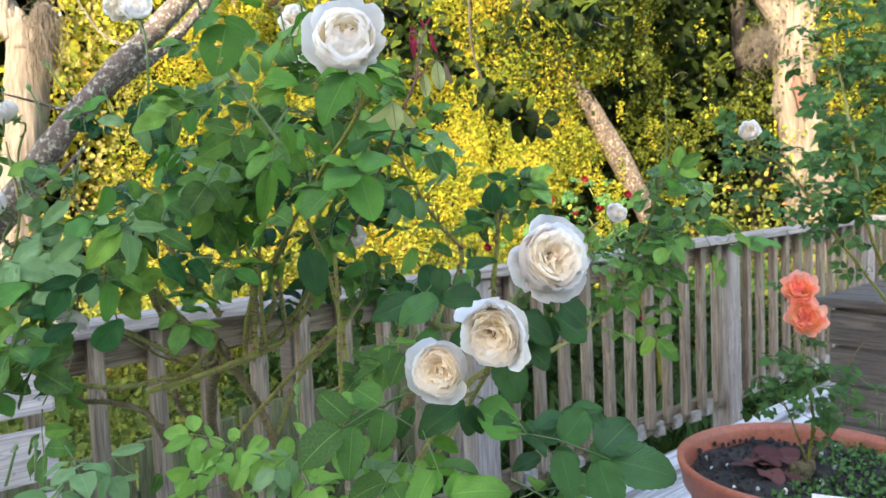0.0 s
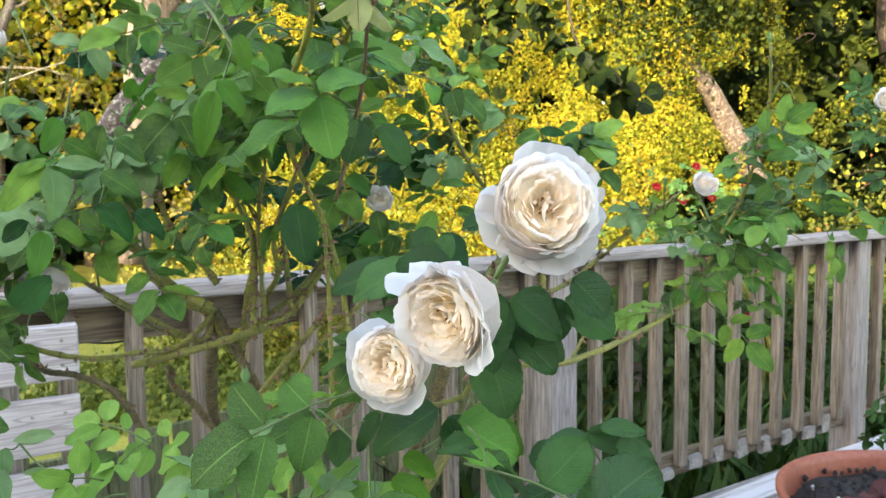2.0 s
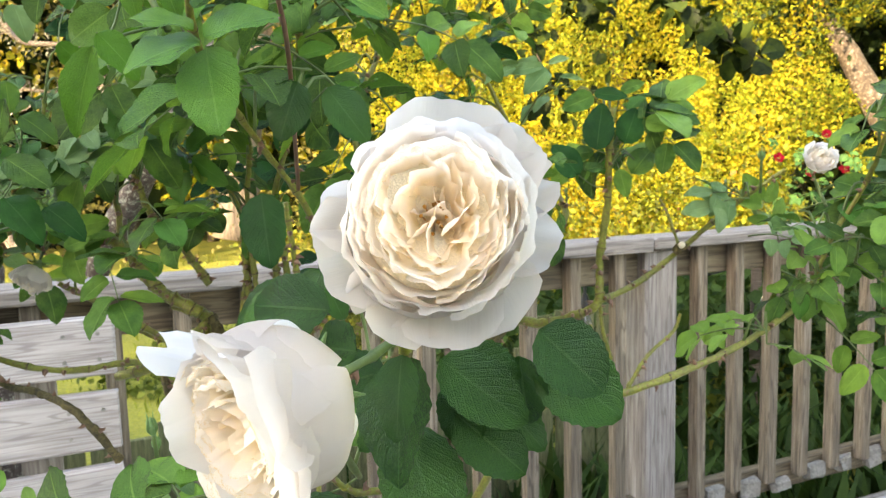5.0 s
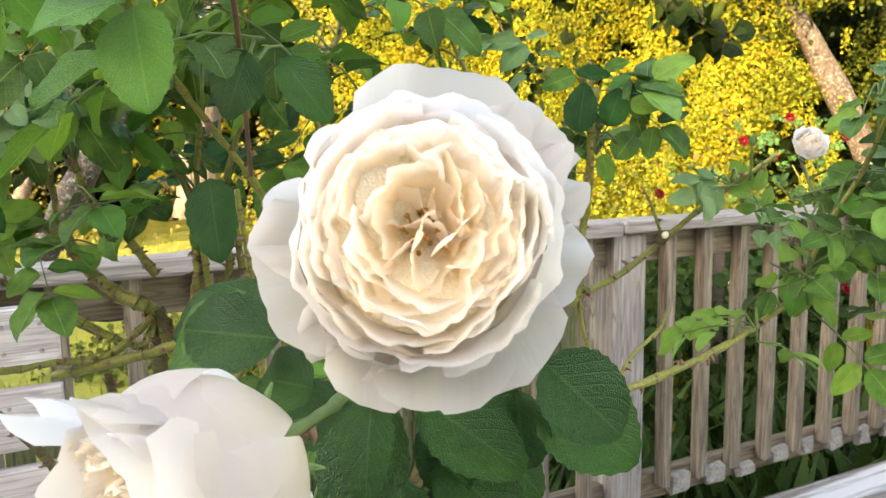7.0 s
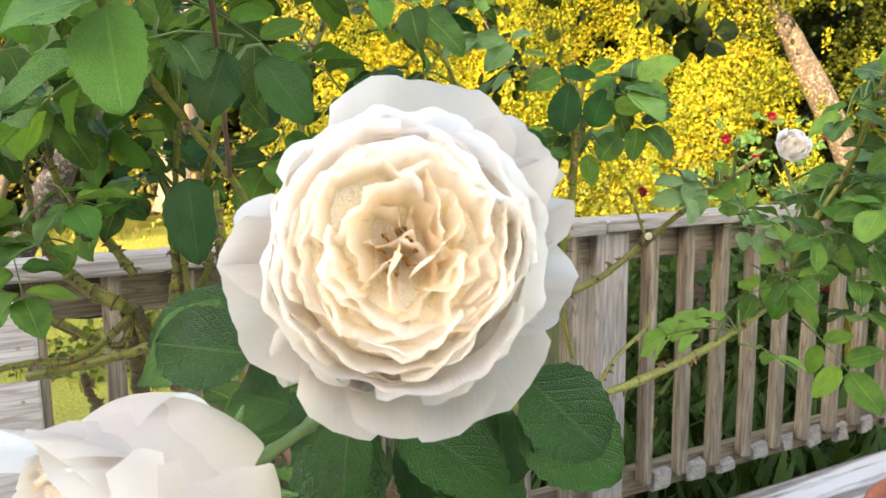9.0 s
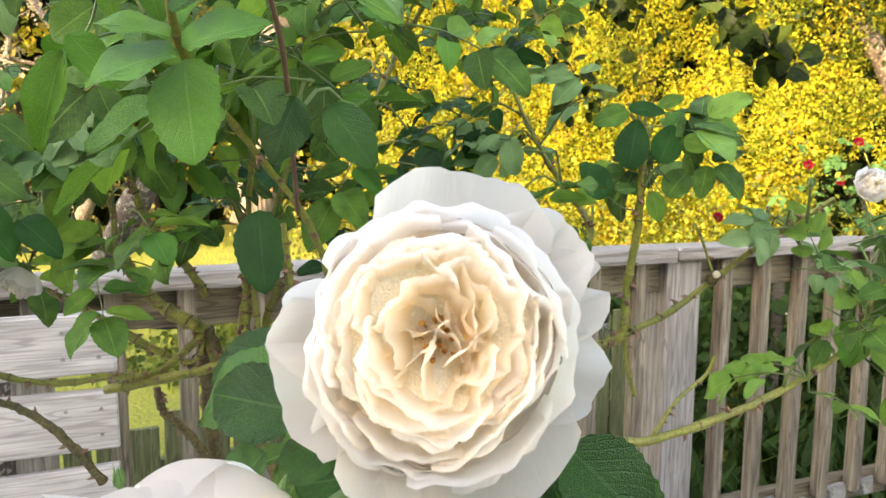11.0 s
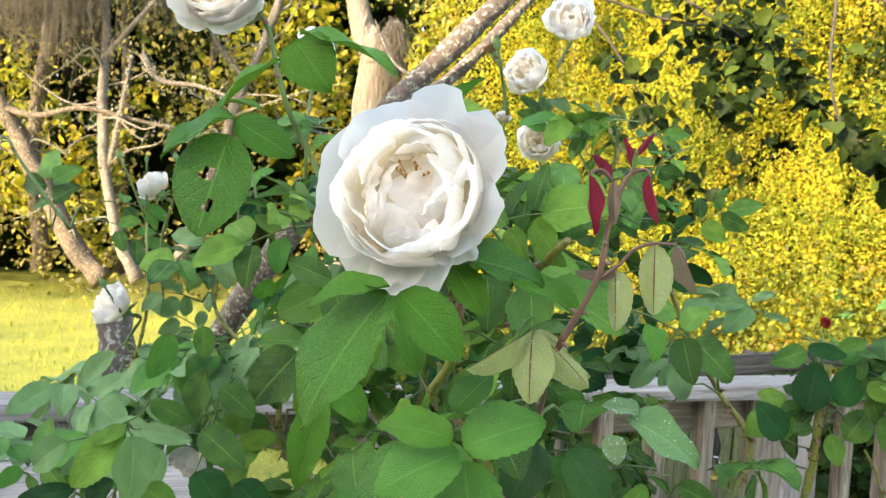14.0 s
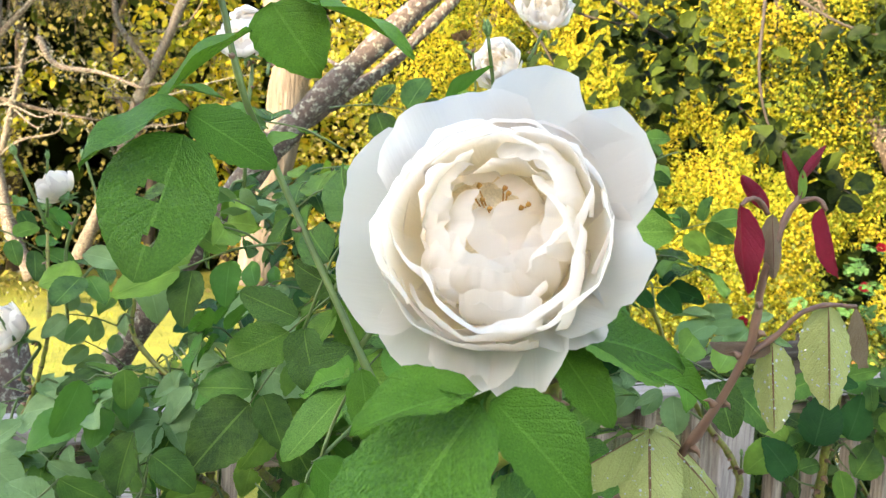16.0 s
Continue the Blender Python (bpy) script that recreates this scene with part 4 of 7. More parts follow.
def trunk(name, points, r0, r1, mat, label, limbs=(), flare=1.25, crown=None):
    """A tree: a tapered, knotted trunk with limbs, and a crown or climbers where given."""
    base = points[0]
    t = thing(name, tuple(base), label, "tree")
    c = curve(points, 22)
    rad = np.linspace(r0, r1, 22)
    rad[0] *= flare
    rad[1] *= 1 + (flare - 1) * 0.5
    v, f = tube(c, rad, 14)
    v = v + np.array([[noise.noise((p[0] * 3, p[1] * 3, p[2] * 2)) * r0 * 0.35, noise.noise((p[0] * 3 + 9, p[1] * 3, p[2] * 2)) * r0 * 0.35, 0] for p in v])
    place("trunk", mesh("trunk", v, f, mat), t)
    for pts, a, b in limbs:
        c2 = curve(pts, 14)
        place("limb", mesh("limb", *tube(c2, np.linspace(a, b, 14), 9), mat), t)
    if crown:
        leaf_cloud("crown", *crown, parent=t)
    if name == "mossy_tree":
        # twisting twigs and tufts of lichen along the trunk and limbs
        tufts = []
        for k in range(14):
            p = c[int(rng.integers(6, 21))]
            d = V(rng.normal(0, 0.9), rng.normal(0, 0.4), rng.uniform(-0.3, 0.8))
            c3 = curve([p, p + d * 0.3 + rng.normal(0, 0.08, 3), p + d * 0.65 + rng.normal(0, 0.14, 3), p + d + rng.normal(0, 0.2, 3)], 14)
            place("twig", mesh("twig", *tube(c3, np.linspace(0.024, 0.005, 14) * (1 + 0.15 * np.sin(np.arange(14) * 2.1)), 6), "limb" if k % 3 else "lichen"), t)
            tufts += [q + rng.normal(0, 0.03, 3) for q in c3[3:] for _ in range(2)]
        for q, rr_ in list(zip(c, rad)) + [(q, 0.7 * a) for pts, a, b in limbs for q in curve(pts, 14)]:
            tufts += [q + unit(rng.normal(0, 1, 3)) * rr_ * rng.uniform(0.9, 1.25) + (0, 0, rng.uniform(-0.2, 0.2)) for _ in range(26)]
        leaf_cloud("tuft", np.array(tufts), rng.uniform(0.02, 0.06, len(tufts)), "lichen", "grey-green lichen tufts", "", parent=t)
    return t


# lit climbing growth on the wood's edge; woods behind shaded by dark leaf colour
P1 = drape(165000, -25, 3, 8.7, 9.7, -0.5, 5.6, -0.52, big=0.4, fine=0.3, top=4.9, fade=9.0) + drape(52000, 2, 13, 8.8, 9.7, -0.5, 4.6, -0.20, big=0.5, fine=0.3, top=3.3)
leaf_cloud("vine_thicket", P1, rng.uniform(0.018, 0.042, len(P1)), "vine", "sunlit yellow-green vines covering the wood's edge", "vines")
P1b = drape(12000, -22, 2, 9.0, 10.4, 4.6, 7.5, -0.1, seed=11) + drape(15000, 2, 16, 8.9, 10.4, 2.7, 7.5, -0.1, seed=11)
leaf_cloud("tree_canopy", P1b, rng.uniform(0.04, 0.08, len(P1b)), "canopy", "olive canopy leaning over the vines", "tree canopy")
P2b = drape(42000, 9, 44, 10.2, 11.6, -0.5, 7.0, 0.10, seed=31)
leaf_cloud("tree_canopy", P2b, rng.uniform(0.03, 0.06, len(P2b)), "canopy", "undergrowth of the wood, its shade put into dark green leaves", "tree canopy")
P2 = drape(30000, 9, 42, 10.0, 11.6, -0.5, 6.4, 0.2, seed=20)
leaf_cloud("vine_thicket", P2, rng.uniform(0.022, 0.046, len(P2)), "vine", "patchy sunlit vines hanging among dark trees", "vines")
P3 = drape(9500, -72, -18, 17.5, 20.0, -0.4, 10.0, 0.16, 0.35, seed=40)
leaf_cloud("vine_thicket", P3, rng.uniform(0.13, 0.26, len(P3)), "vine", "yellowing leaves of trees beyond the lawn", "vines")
P3b = drape(14000, -74, -21, 15.0, 17.0, -0.4, 8.0, -0.12, 0.5, seed=45)
leaf_cloud("undergrowth", P3b, rng.uniform(0.06, 0.13, len(P3b)), "umber", "brown and olive twiggy undergrowth beyond the lawn", "undergrowth")
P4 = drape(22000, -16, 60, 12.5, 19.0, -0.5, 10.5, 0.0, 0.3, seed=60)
leaf_cloud("woodland", P4, rng.uniform(0.16, 0.36, len(P4)), "wood_leaf", "woodland behind the garden, its shade put into near-black leaves", "woods")
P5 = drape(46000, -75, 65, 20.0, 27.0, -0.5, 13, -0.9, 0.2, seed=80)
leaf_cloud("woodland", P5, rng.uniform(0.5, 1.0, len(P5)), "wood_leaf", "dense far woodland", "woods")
P6 = [(x, y, GROUND + abs(h) * (1 + 0.8 * noise.noise((x * 0.8, y * 0.8, 2)))) for x, y, h in zip(rng.uniform(-4.2, 5.5, 32000), rng.uniform(7.0, 8.8, 32000), rng.normal(0, 0.68, 32000))]
leaf_cloud("ground_cover", P6, rng.uniform(0.025, 0.065, 32000), "cover", "low green plants at the wood's edge", "ground cover")

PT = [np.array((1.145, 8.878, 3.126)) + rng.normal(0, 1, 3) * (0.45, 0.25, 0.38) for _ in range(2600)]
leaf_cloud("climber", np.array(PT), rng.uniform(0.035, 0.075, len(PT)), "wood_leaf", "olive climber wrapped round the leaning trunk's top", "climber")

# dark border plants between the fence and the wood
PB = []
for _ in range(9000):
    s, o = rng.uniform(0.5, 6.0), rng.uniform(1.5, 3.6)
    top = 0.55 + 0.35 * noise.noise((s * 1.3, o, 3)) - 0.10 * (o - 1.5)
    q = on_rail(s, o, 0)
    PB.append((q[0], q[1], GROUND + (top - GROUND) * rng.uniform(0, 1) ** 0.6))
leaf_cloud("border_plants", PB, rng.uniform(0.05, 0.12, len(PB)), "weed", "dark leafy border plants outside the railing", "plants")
# low plants added over the lawn; their olive colour imitates its shade
PM = [(x, y, GROUND + abs(h)) for x, y, h in zip(rng.uniform(-4.5, 3.5, 9000), rng.uniform(5.2, 7.6, 9000), rng.normal(0, 0.10, 9000))]
leaf_cloud("meadow_plants", PM, rng.uniform(0.04, 0.09, 9000), "lawn_shade", "low plants added over the lawn, their olive green standing for its shade", "plants")

# trees
trunk("leaning_tree", [(2.729, 9.200, 0.353), (2.323, 9.145, 1.058), (1.931, 9.099, 1.881), (1.588, 9.137, 2.466), (1.271, 9.376, 3.055), (0.872, 9.853, 4.186)], 0.13, 0.10, "bark_mid", "leaning sunlit tree trunk half hidden by vines")
trunk("old_oak", [(4.455, 9.217, 0.275), (4.413, 9.281, 1.167), (4.284, 9.349, 2.131), (4.224, 9.417, 3.092), (4.394, 9.611, 4.351), (4.638, 9.807, 5.634)], 0.30, 0.24, "bark", "broad pale tree trunk with a torn hollow, in sunlight",
      [([(4.221, 9.412, 3.024), (3.690, 9.252, 3.677), (2.979, 9.083, 4.243)], 0.14, 0.07)])
trunk("pale_tree", [(-4.434, 7.516, 0.545), (-4.265, 7.608, 1.782), (-4.171, 7.670, 2.626), (-4.200, 7.714, 3.249)], 0.20, 0.18, "bark", "broken pale trunk shining in the sun",
      [([(-4.261, 7.706, 3.139), (-4.416, 7.729, 3.485), (-4.612, 7.776, 4.173)], 0.16, 0.10), ([(-4.048, 7.687, 2.847), (-3.968, 7.725, 3.352), (-3.953, 7.731, 3.436)], 0.09, 0.03), ([(-4.157, 7.593, 2.946), (-4.164, 7.617, 3.281), (-4.205, 7.624, 3.383)], 0.10, 0.008), ([(-4.043, 7.598, 2.996), (-4.033, 7.614, 3.219), (-3.995, 7.622, 3.318)], 0.06, 0.006), ([(-4.264, 7.600, 3.062), (-4.307, 7.620, 3.343), (-4.277, 7.632, 3.509)], 0.07, 0.006)])
trunk("mossy_tree", [(-10.468, 9.648, -0.050), (-10.937, 9.456, 0.513), (-11.478, 9.262, 1.556), (-11.967, 9.083, 2.457), (-12.549, 8.865, 3.451), (-13.144, 8.656, 4.686)], 0.19, 0.12, "bark_mid", "sunlit leaning trunk with lichen beside the lawn",
      [([(-12.161, 9.010, 2.788), (-11.269, 8.988, 2.628), (-10.432, 9.183, 2.775), (-9.507, 9.621, 2.582), (-8.853, 10.156, 2.492)], 0.06, 0.02), ([(-12.462, 8.907, 3.454), (-12.545, 8.911, 4.129), (-12.483, 9.018, 5.294)], 0.08, 0.05)])
trunk("mossy_tree", [(-9.559, 9.539, 0.030), (-9.848, 9.440, 0.670), (-10.118, 9.376, 1.684), (-10.250, 9.384, 2.797), (-10.266, 9.450, 3.914), (-10.367, 9.486, 5.214)], 0.11, 0.06, "limb", "slender lichen-grey trunk beside the lawn",
      [([(-10.266, 9.432, 3.635), (-9.923, 9.512, 3.998), (-9.502, 9.757, 4.616), (-9.247, 9.922, 5.227)], 0.05, 0.025), ([(-10.087, 9.403, 1.872), (-9.813, 9.374, 2.787), (-9.721, 9.473, 3.616)], 0.05, 0.02), ([(-9.812, 9.770, 3.721), (-9.535, 9.878, 3.309), (-8.939, 10.164, 3.240), (-8.336, 10.444, 3.029)], 0.06, 0.02)])
trunk("mossy_tree", [(-10.125, 10.938, 0.088), (-9.655, 11.272, 1.672), (-9.361, 11.505, 3.041), (-8.885, 11.835, 4.521), (-8.584, 12.064, 5.785)], 0.11, 0.07, "limb", "slanting grey trunk behind the lawn",
      [([(-9.204, 11.616, 3.569), (-9.821, 11.376, 4.483), (-9.701, 11.510, 5.635)], 0.06, 0.03)])
trunk("mossy_tree", [(-13.165, 10.559, -0.106), (-13.467, 10.580, 2.453), (-13.341, 10.782, 4.582), (-13.520, 10.782, 5.916)], 0.15, 0.12, "bark_mid", "upright brown trunk hung with moss")
# torn hollow in the broad trunk
oak = bpy.data.objects["old_oak"]
for k in range(7):
    p = np.array((4.116, 9.112, 2.641)) + (0.022 * (k - 3) + 0.03, 0, -0.06 * abs(k - 3))
    q = np.array((4.216, 9.058, 2.005)) + (0.020 * (k - 3), 0, 0.05 * abs(k - 3) + rng.normal(0, 0.05))
    place("torn_wood", mesh("torn_wood", *tube(curve([p, 0.5 * (p + q) + rng.normal(0, 0.012, 3), q], 9), np.array((0.004, 0.02, 0.026, 0.03, 0.03, 0.028, 0.024, 0.014, 0.003)), 6), "heartwood"), oak, None, "torn reddish heartwood")
for i in range(16):
    a, r = radians(-58 + 6.6 * i + rng.uniform(-2, 2)), rng.uniform(13, 17) + (6 if i < 6 else 0)
    x, y = r * math.sin(a), r * math.cos(a)
    trunk("woodland_tree", [(x, y, GROUND), (x + rng.normal(0, 0.15), y, 2.0), (x + rng.normal(0, 0.4), y, 4.5), (x + rng.normal(0, 0.7), y, 9)], rng.uniform(0.10, 0.2), 0.06, "bark_dark", "dark upright trunk in the wood's shade")

# lichened limb that leans past the rail, and its thinner fork
lm = thing("fallen_limb", (-3.20, 3.08, GROUND), "lichen-spotted grey limb leaning up past the rail", "limb")
c = curve([(-3.20, 3.08, GROUND - 0.05), (-2.60, 2.915, 0.18), (-2.015, 2.754, 0.816), (-1.611, 2.642, 1.265), (-1.344, 2.617, 1.575), (-1.150, 2.635, 1.789), (-0.883, 2.709, 2.070), (-0.607, 2.887, 2.398)], 38)
place("limb", mesh("limb", *tube(c, np.linspace(0.062, 0.029, 38) * (1 + 0.10 * np.sin(np.arange(38) * 1.9)), 12), "limb"), lm)
c = curve([(-1.241, 2.648, 1.698), (-1.136, 2.717, 1.800), (-0.985, 2.799, 1.937), (-0.768, 2.974, 2.248)], 18)
place("fork", mesh("fork", *tube(c, np.linspace(0.026, 0.018, 18) * (1 + 0.12 * np.sin(np.arange(18) * 2.3)), 9), "limb"), lm)
for k, (p, q, e) in enumerate([((-1.271, 2.626, 1.678), (-1.351, 2.527, 1.708), (-1.438, 2.427, 1.736)), ((-1.238, 2.618, 1.560), (-1.379, 2.607, 1.431), (-1.517, 2.601, 1.380)), ((-1.057, 2.664, 1.885), (-1.207, 2.748, 1.967), (-1.350, 2.859, 2.140))]):
    place("twig", mesh("twig", *tube(curve([p, q, e], 10), np.linspace(0.008, 0.002, 10), 6), "limb"), lm)

# hanging spray of a nearer tree, made dark against the sun by leaf colour
hs = thing("hanging_branch", (-0.792, 4.043, 2.527), "drooping dark leafy branch hanging from above", "branch")
hp = []
for pts in ([(-1.027, 3.822, 2.539), (-0.776, 3.922, 2.288), (-0.620, 3.978, 2.033), (-0.486, 4.022, 1.778), (-0.378, 4.056, 1.547)], [(-0.937, 3.974, 2.521), (-0.566, 4.141, 2.402), (-0.222, 4.299, 2.334), (-0.241, 4.269, 2.039)], [(-0.500, 4.181, 2.511), (-0.121, 4.342, 2.258), (0.162, 4.457, 2.001), (0.417, 4.562, 1.796)]):
    c = curve(pts, 16)
    place("bough", mesh("bough", *tube(c, np.linspace(0.008, 0.002, 16), 6), "bark_dark"), hs)
    for p in c[5:]:
        hp += [p + rng.normal(0, 0.06, 3) for _ in range(9)]
hp += [np.array((-0.266, 4.272, 2.252)) + rng.normal(0, 1, 3) * (0.12, 0.12, 0.2) for _ in range(130)]
hp += [np.array((0.490, 3.280, 2.096)) + rng.normal(0, 1, 3) * (0.14, 0.08, 0.035) for _ in range(60)]
hp += [np.array((0.131, 3.255, 1.809)) * (1 - f) + np.array((0.421, 3.244, 1.606)) * f + rng.normal(0, 0.025, 3) for f in rng.uniform(0, 1, 50)]
place("bough", mesh("bough", *tube(curve([(0.130, 3.387, 2.254), (0.126, 3.266, 1.964), (0.201, 3.252, 1.759), (0.421, 3.244, 1.606)], 16), np.linspace(0.006, 0.002, 16), 6), "bark_dark"), hs)
place("bough", mesh("bough", *tube(curve([(0.204, 3.390, 2.275), (0.361, 3.282, 2.144), (0.526, 3.280, 2.089), (0.713, 3.277, 2.009)], 16), np.linspace(0.006, 0.002, 16), 6), "bark_dark"), hs)
leaf_cloud("leaves", np.array(hp), rng.uniform(0.06, 0.10, len(hp)), "wood_leaf", "", "", parent=hs)
# hanging moss
for top, bot, wd, k in (((-10.881, 8.678, 5.206), (-10.800, 8.583, 3.152), 0.42, 900), ((-10.524, 9.069, 5.108), (-10.381, 9.025, 3.386), 0.36, 600), ((-11.513, 8.357, 5.002), (-11.383, 8.321, 3.486), 0.3, 420), ((-9.787, 10.339, 5.404), (-9.789, 10.242, 3.951), 0.35, 420), ((3.761, 9.204, 3.004), (3.696, 9.175, 2.605), 0.10, 260), ((-3.874, 7.524, 3.327), (-3.839, 7.455, 2.362), 0.05, 240)):
    top, bot = np.array(top), np.array(bot)
    strands = []
    for _ in range(k):
        o = rng.normal(0, wd, 3) * (1, 0.6, 0.9)
        L = rng.uniform(0.15, 0.8)
        d = (bot - top) * L
        strands.append(tube([top + o, top + o + d * 0.35 + rng.normal(0, 0.06, 3), top + o + d * 0.7 + rng.normal(0, 0.08, 3), top + o * 0.9 + d + rng.normal(0, 0.06, 3)], (0.002, 0.004, 0.003, 0.001), 3))
    tagged(new("hanging_moss", mesh("hanging_moss", *join(strands), "moss")), "grey-brown moss hanging in strands from a limb", "moss", kind="stuff")

# old raised bed edge of grey boards beyond the rail
rbd = thing("raised_bed", (-0.169, 4.245, 0.768), "grey weathered boards of a raised bed behind the rail", "raised bed")
for k, (p, q, h) in enumerate((((-0.851, 3.581, 0.805), (0.625, 5.417, 0.855), 0.10), ((-0.833, 3.531, 0.767), (0.623, 5.357, 0.793), 0.03))):
    p, q = np.array(p), np.array(q)
    d = q - p
    m = Matrix.Translation((p + q) / 2) @ pose(0, 0, 0, 0, 0, math.degrees(math.atan2(d[1], d[0])))
    part("board", box_bm(float(np.linalg.norm(d[:2])), 0.04, h, 0.004, 0.003, 8), "box", rbd, "", Matrix.Translation((0, 0, -h / 2)) @ m)
for f in (0.02, 0.5, 0.98):
    p = np.array((-0.851, 3.581, 0.805)) * (1 - f) + np.array((0.625, 5.417, 0.855)) * f
    part("stake", box_bm(0.06, 0.06, p[2] - GROUND + 0.02, 0.004, 0.002), "box", rbd, "", Matrix.Translation((p[0], p[1] + 0.04, (p[2] + GROUND) / 2)))

# ---- railing ----
rng = np.random.default_rng(5)
rl = thing("railing", tuple(on_rail(0, 0, DECK)), "weathered grey timber deck railing with square balusters", "railing")


def rail_box(name, x, y, z, sx, sy, sz, mat, parent, label="", bevel=0.003, wobble=0.0012, tilt=0.0, cuts=0):
    return part(name, box_bm(sx, sy, sz, bevel, wobble, cuts), mat, parent, label, RAIL @ pose(x, y, z, 0, tilt, 0))


STEP, POST0 = 0.1461, -0.065
for k in range(-2, 4):
    rail_box("post", POST0 + 12 * STEP * k, 0.055, 0.40, 0.111, 0.11, 1.26, "post", rl, bevel=0.006)
for k in range(-24, 42):
    if k % 12:
        rail_box("baluster", POST0 + STEP * k + rng.normal(0, 0.003), 0.02, 0.635, 0.038, 0.038, 0.79, "rail", rl, tilt=rng.normal(0, 0.25))
for a, b in ((-3.6, -0.11), (-0.105, 2.2), (2.205, 4.6)):
    rail_box("cap", (a + b) / 2, 0.03, 1.052, b - a, 0.112, 0.036, "rail_cap", rl, bevel=0.006, cuts=8)
    rail_box("upper_rail", (a + b) / 2, 0.0595, 0.985, b - a, 0.038, 0.088, "rail_board", rl, cuts=6)
    rail_box("lower_rail", (a + b) / 2, 0.0595, 0.235, b - a, 0.038, 0.085, "rail_board", rl, cuts=6)
for k in range(-24, 42):
    if k % 12 and k % 12 != 11:
        rail_box("block", POST0 + STEP * (k + 0.5) + rng.normal(0, 0.006), 0.03, 0.225 + rng.normal(0, 0.006), 0.075 + rng.normal(0, 0.012), 0.03, 0.06 + rng.normal(0, 0.008), "block", rl, "flaked white spacer block", 0.008, 0.004)

# string of bulbs along the outside of the rail
wire = thing("string_lights", tuple(on_rail(0, 0.13, 0.93)), "black string lights with clear bulbs hung along the rail", "string lights")
xs = np.linspace(-2.4, 1.2, 60)
place("wire", mesh("wire", *tube([on_rail(x, 0.10, 0.955 - 0.03 * math.sin((x + 2.4) / 0.4 * math.pi) ** 2) for x in xs], 0.003, 5), "black"), wire)
for x in (-0.262, -1.9, 0.45):
    p = on_rail(x, 0.10, 0.0)
    s = place("socket", mesh("socket", *tube([p + (0, 0, z) for z in (0.95, 0.91, 0.90, 0.88, 0.862, 0.850)], (0.004, 0.005, 0.010, 0.016, 0.017, 0.014), 10), "black"), wire)
    place("bulb", mesh("bulb", *tube([p + (0, 0, z) for z in (0.850, 0.84, 0.822, 0.80, 0.782, 0.775)], (0.011, 0.014, 0.021, 0.023, 0.013, 0.003), 12), "glass"), s, None, "clear glass bulb")
    place("filament", mesh("filament", *tube([p + (0, 0, z) for z in (0.845, 0.80)], (0.0012, 0.0008), 4), "metal"), s)

# outer fence below the deck
fe = thing("yard_fence", tuple(on_rail(0, 1.3, GROUND)), "low algae-green board fence just outside the deck", "fence")
x = -3.4
while x < 1.05:
    w = rng.uniform(0.085, 0.125)
    h = 0.82 + 0.08 * min(1, max(0, (x + 0.8) / 0.5)) + (0.15 if x > 0.25 else 0.0) + rng.normal(0, 0.03)
    rail_box("board", x + w / 2, 1.3 + rng.normal(0, 0.006), GROUND + h / 2, w, 0.018, h, "fence", fe, bevel=0.004, wobble=0.002, tilt=rng.normal(0, 0.5))
    x += w + rng.uniform(0.004, 0.02)
for z in (-0.25, 0.10):
    rail_box("fence_rail", -1.18, 1.335, z, 4.4, 0.04, 0.08, "fence", fe)
# weathered stakes standing behind the rail
st = thing("weathered_stump", (-1.640, 2.050, GROUND), "grey weathered post end standing behind the rail", "post")
c = curve([(-1.640, 2.050, GROUND - 0.05), (-1.663, 2.055, 0.722), (-1.688, 2.063, 0.995), (-1.701, 2.065, 1.097), (-1.716, 2.063, 1.165)], 12)
v, f = tube(c, np.array([0.05] * 9 + [0.052, 0.046, 0.022]), 9)
place("stump", mesh("stump", v + rng.normal(0, 0.003, v.shape), f, "limb"), st)

# white stake behind the rail
ws = thing("garden_stake", (-0.826, 3.150, 0.531)[:2] + (GROUND,), "white painted stake standing behind the rail", "stake")
WT = (-0.818, 3.163, 0.702)
part("stake", box_bm(0.042, 0.02, WT[2] - GROUND, 0.003, 0.001), "block", ws, "", Matrix.Translation((WT[0], WT[1], (WT[2] + GROUND) / 2)))

# bench with a high back of horizontal boards, against the rail
be = thing("garden_bench", tuple(on_rail(-2.2, -0.2, DECK)), "bleached timber bench with wide horizontal back boards", "bench")
for i, z in enumerate((0.965, 0.817, 0.669, 0.521)):
    rail_box("back_board", -2.33, -0.150, z, 1.63, 0.024, 0.115, "board", be, bevel=0.004, cuts=6)
for x in (-1.66, -2.35, -3.05):
    rail_box("back_post", x, -0.115, 0.56, 0.07, 0.04, 0.86, "post", be)
for i in range(3):
    rail_box("seat_board", -2.33, -0.24 - 0.145 * i, 0.50, 1.63, 0.138, 0.03, "board", be, bevel=0.004)
for x in (-1.62, -3.05):
    for y in (-0.2, -0.52):
        rail_box("leg", x, y, 0.30, 0.08, 0.06, 0.37, "post", be)
for x in (-1.56, -1.62):
    for z in (0.94, 0.99, 0.79, 0.84):
        m = RAIL @ pose(x + 0.015, -0.1635, z, 90, 0, 0)
        bm = bmesh.new()
        bmesh.ops.create_cone(bm, segments=8, radius1=0.004, radius2=0.003, depth=0.003, cap_ends=True)
        part("screw", bm, "metal", be, "", m)

# storage box
bx = pose(*(1.417, 2.904, 0.883)[:2], 0, 0, 0, RA - 90)
sb = thing("storage_box", tuple(bx.translation)[:2] + (DECK,), "grey weathered timber storage box with a plank lid", "storage box")


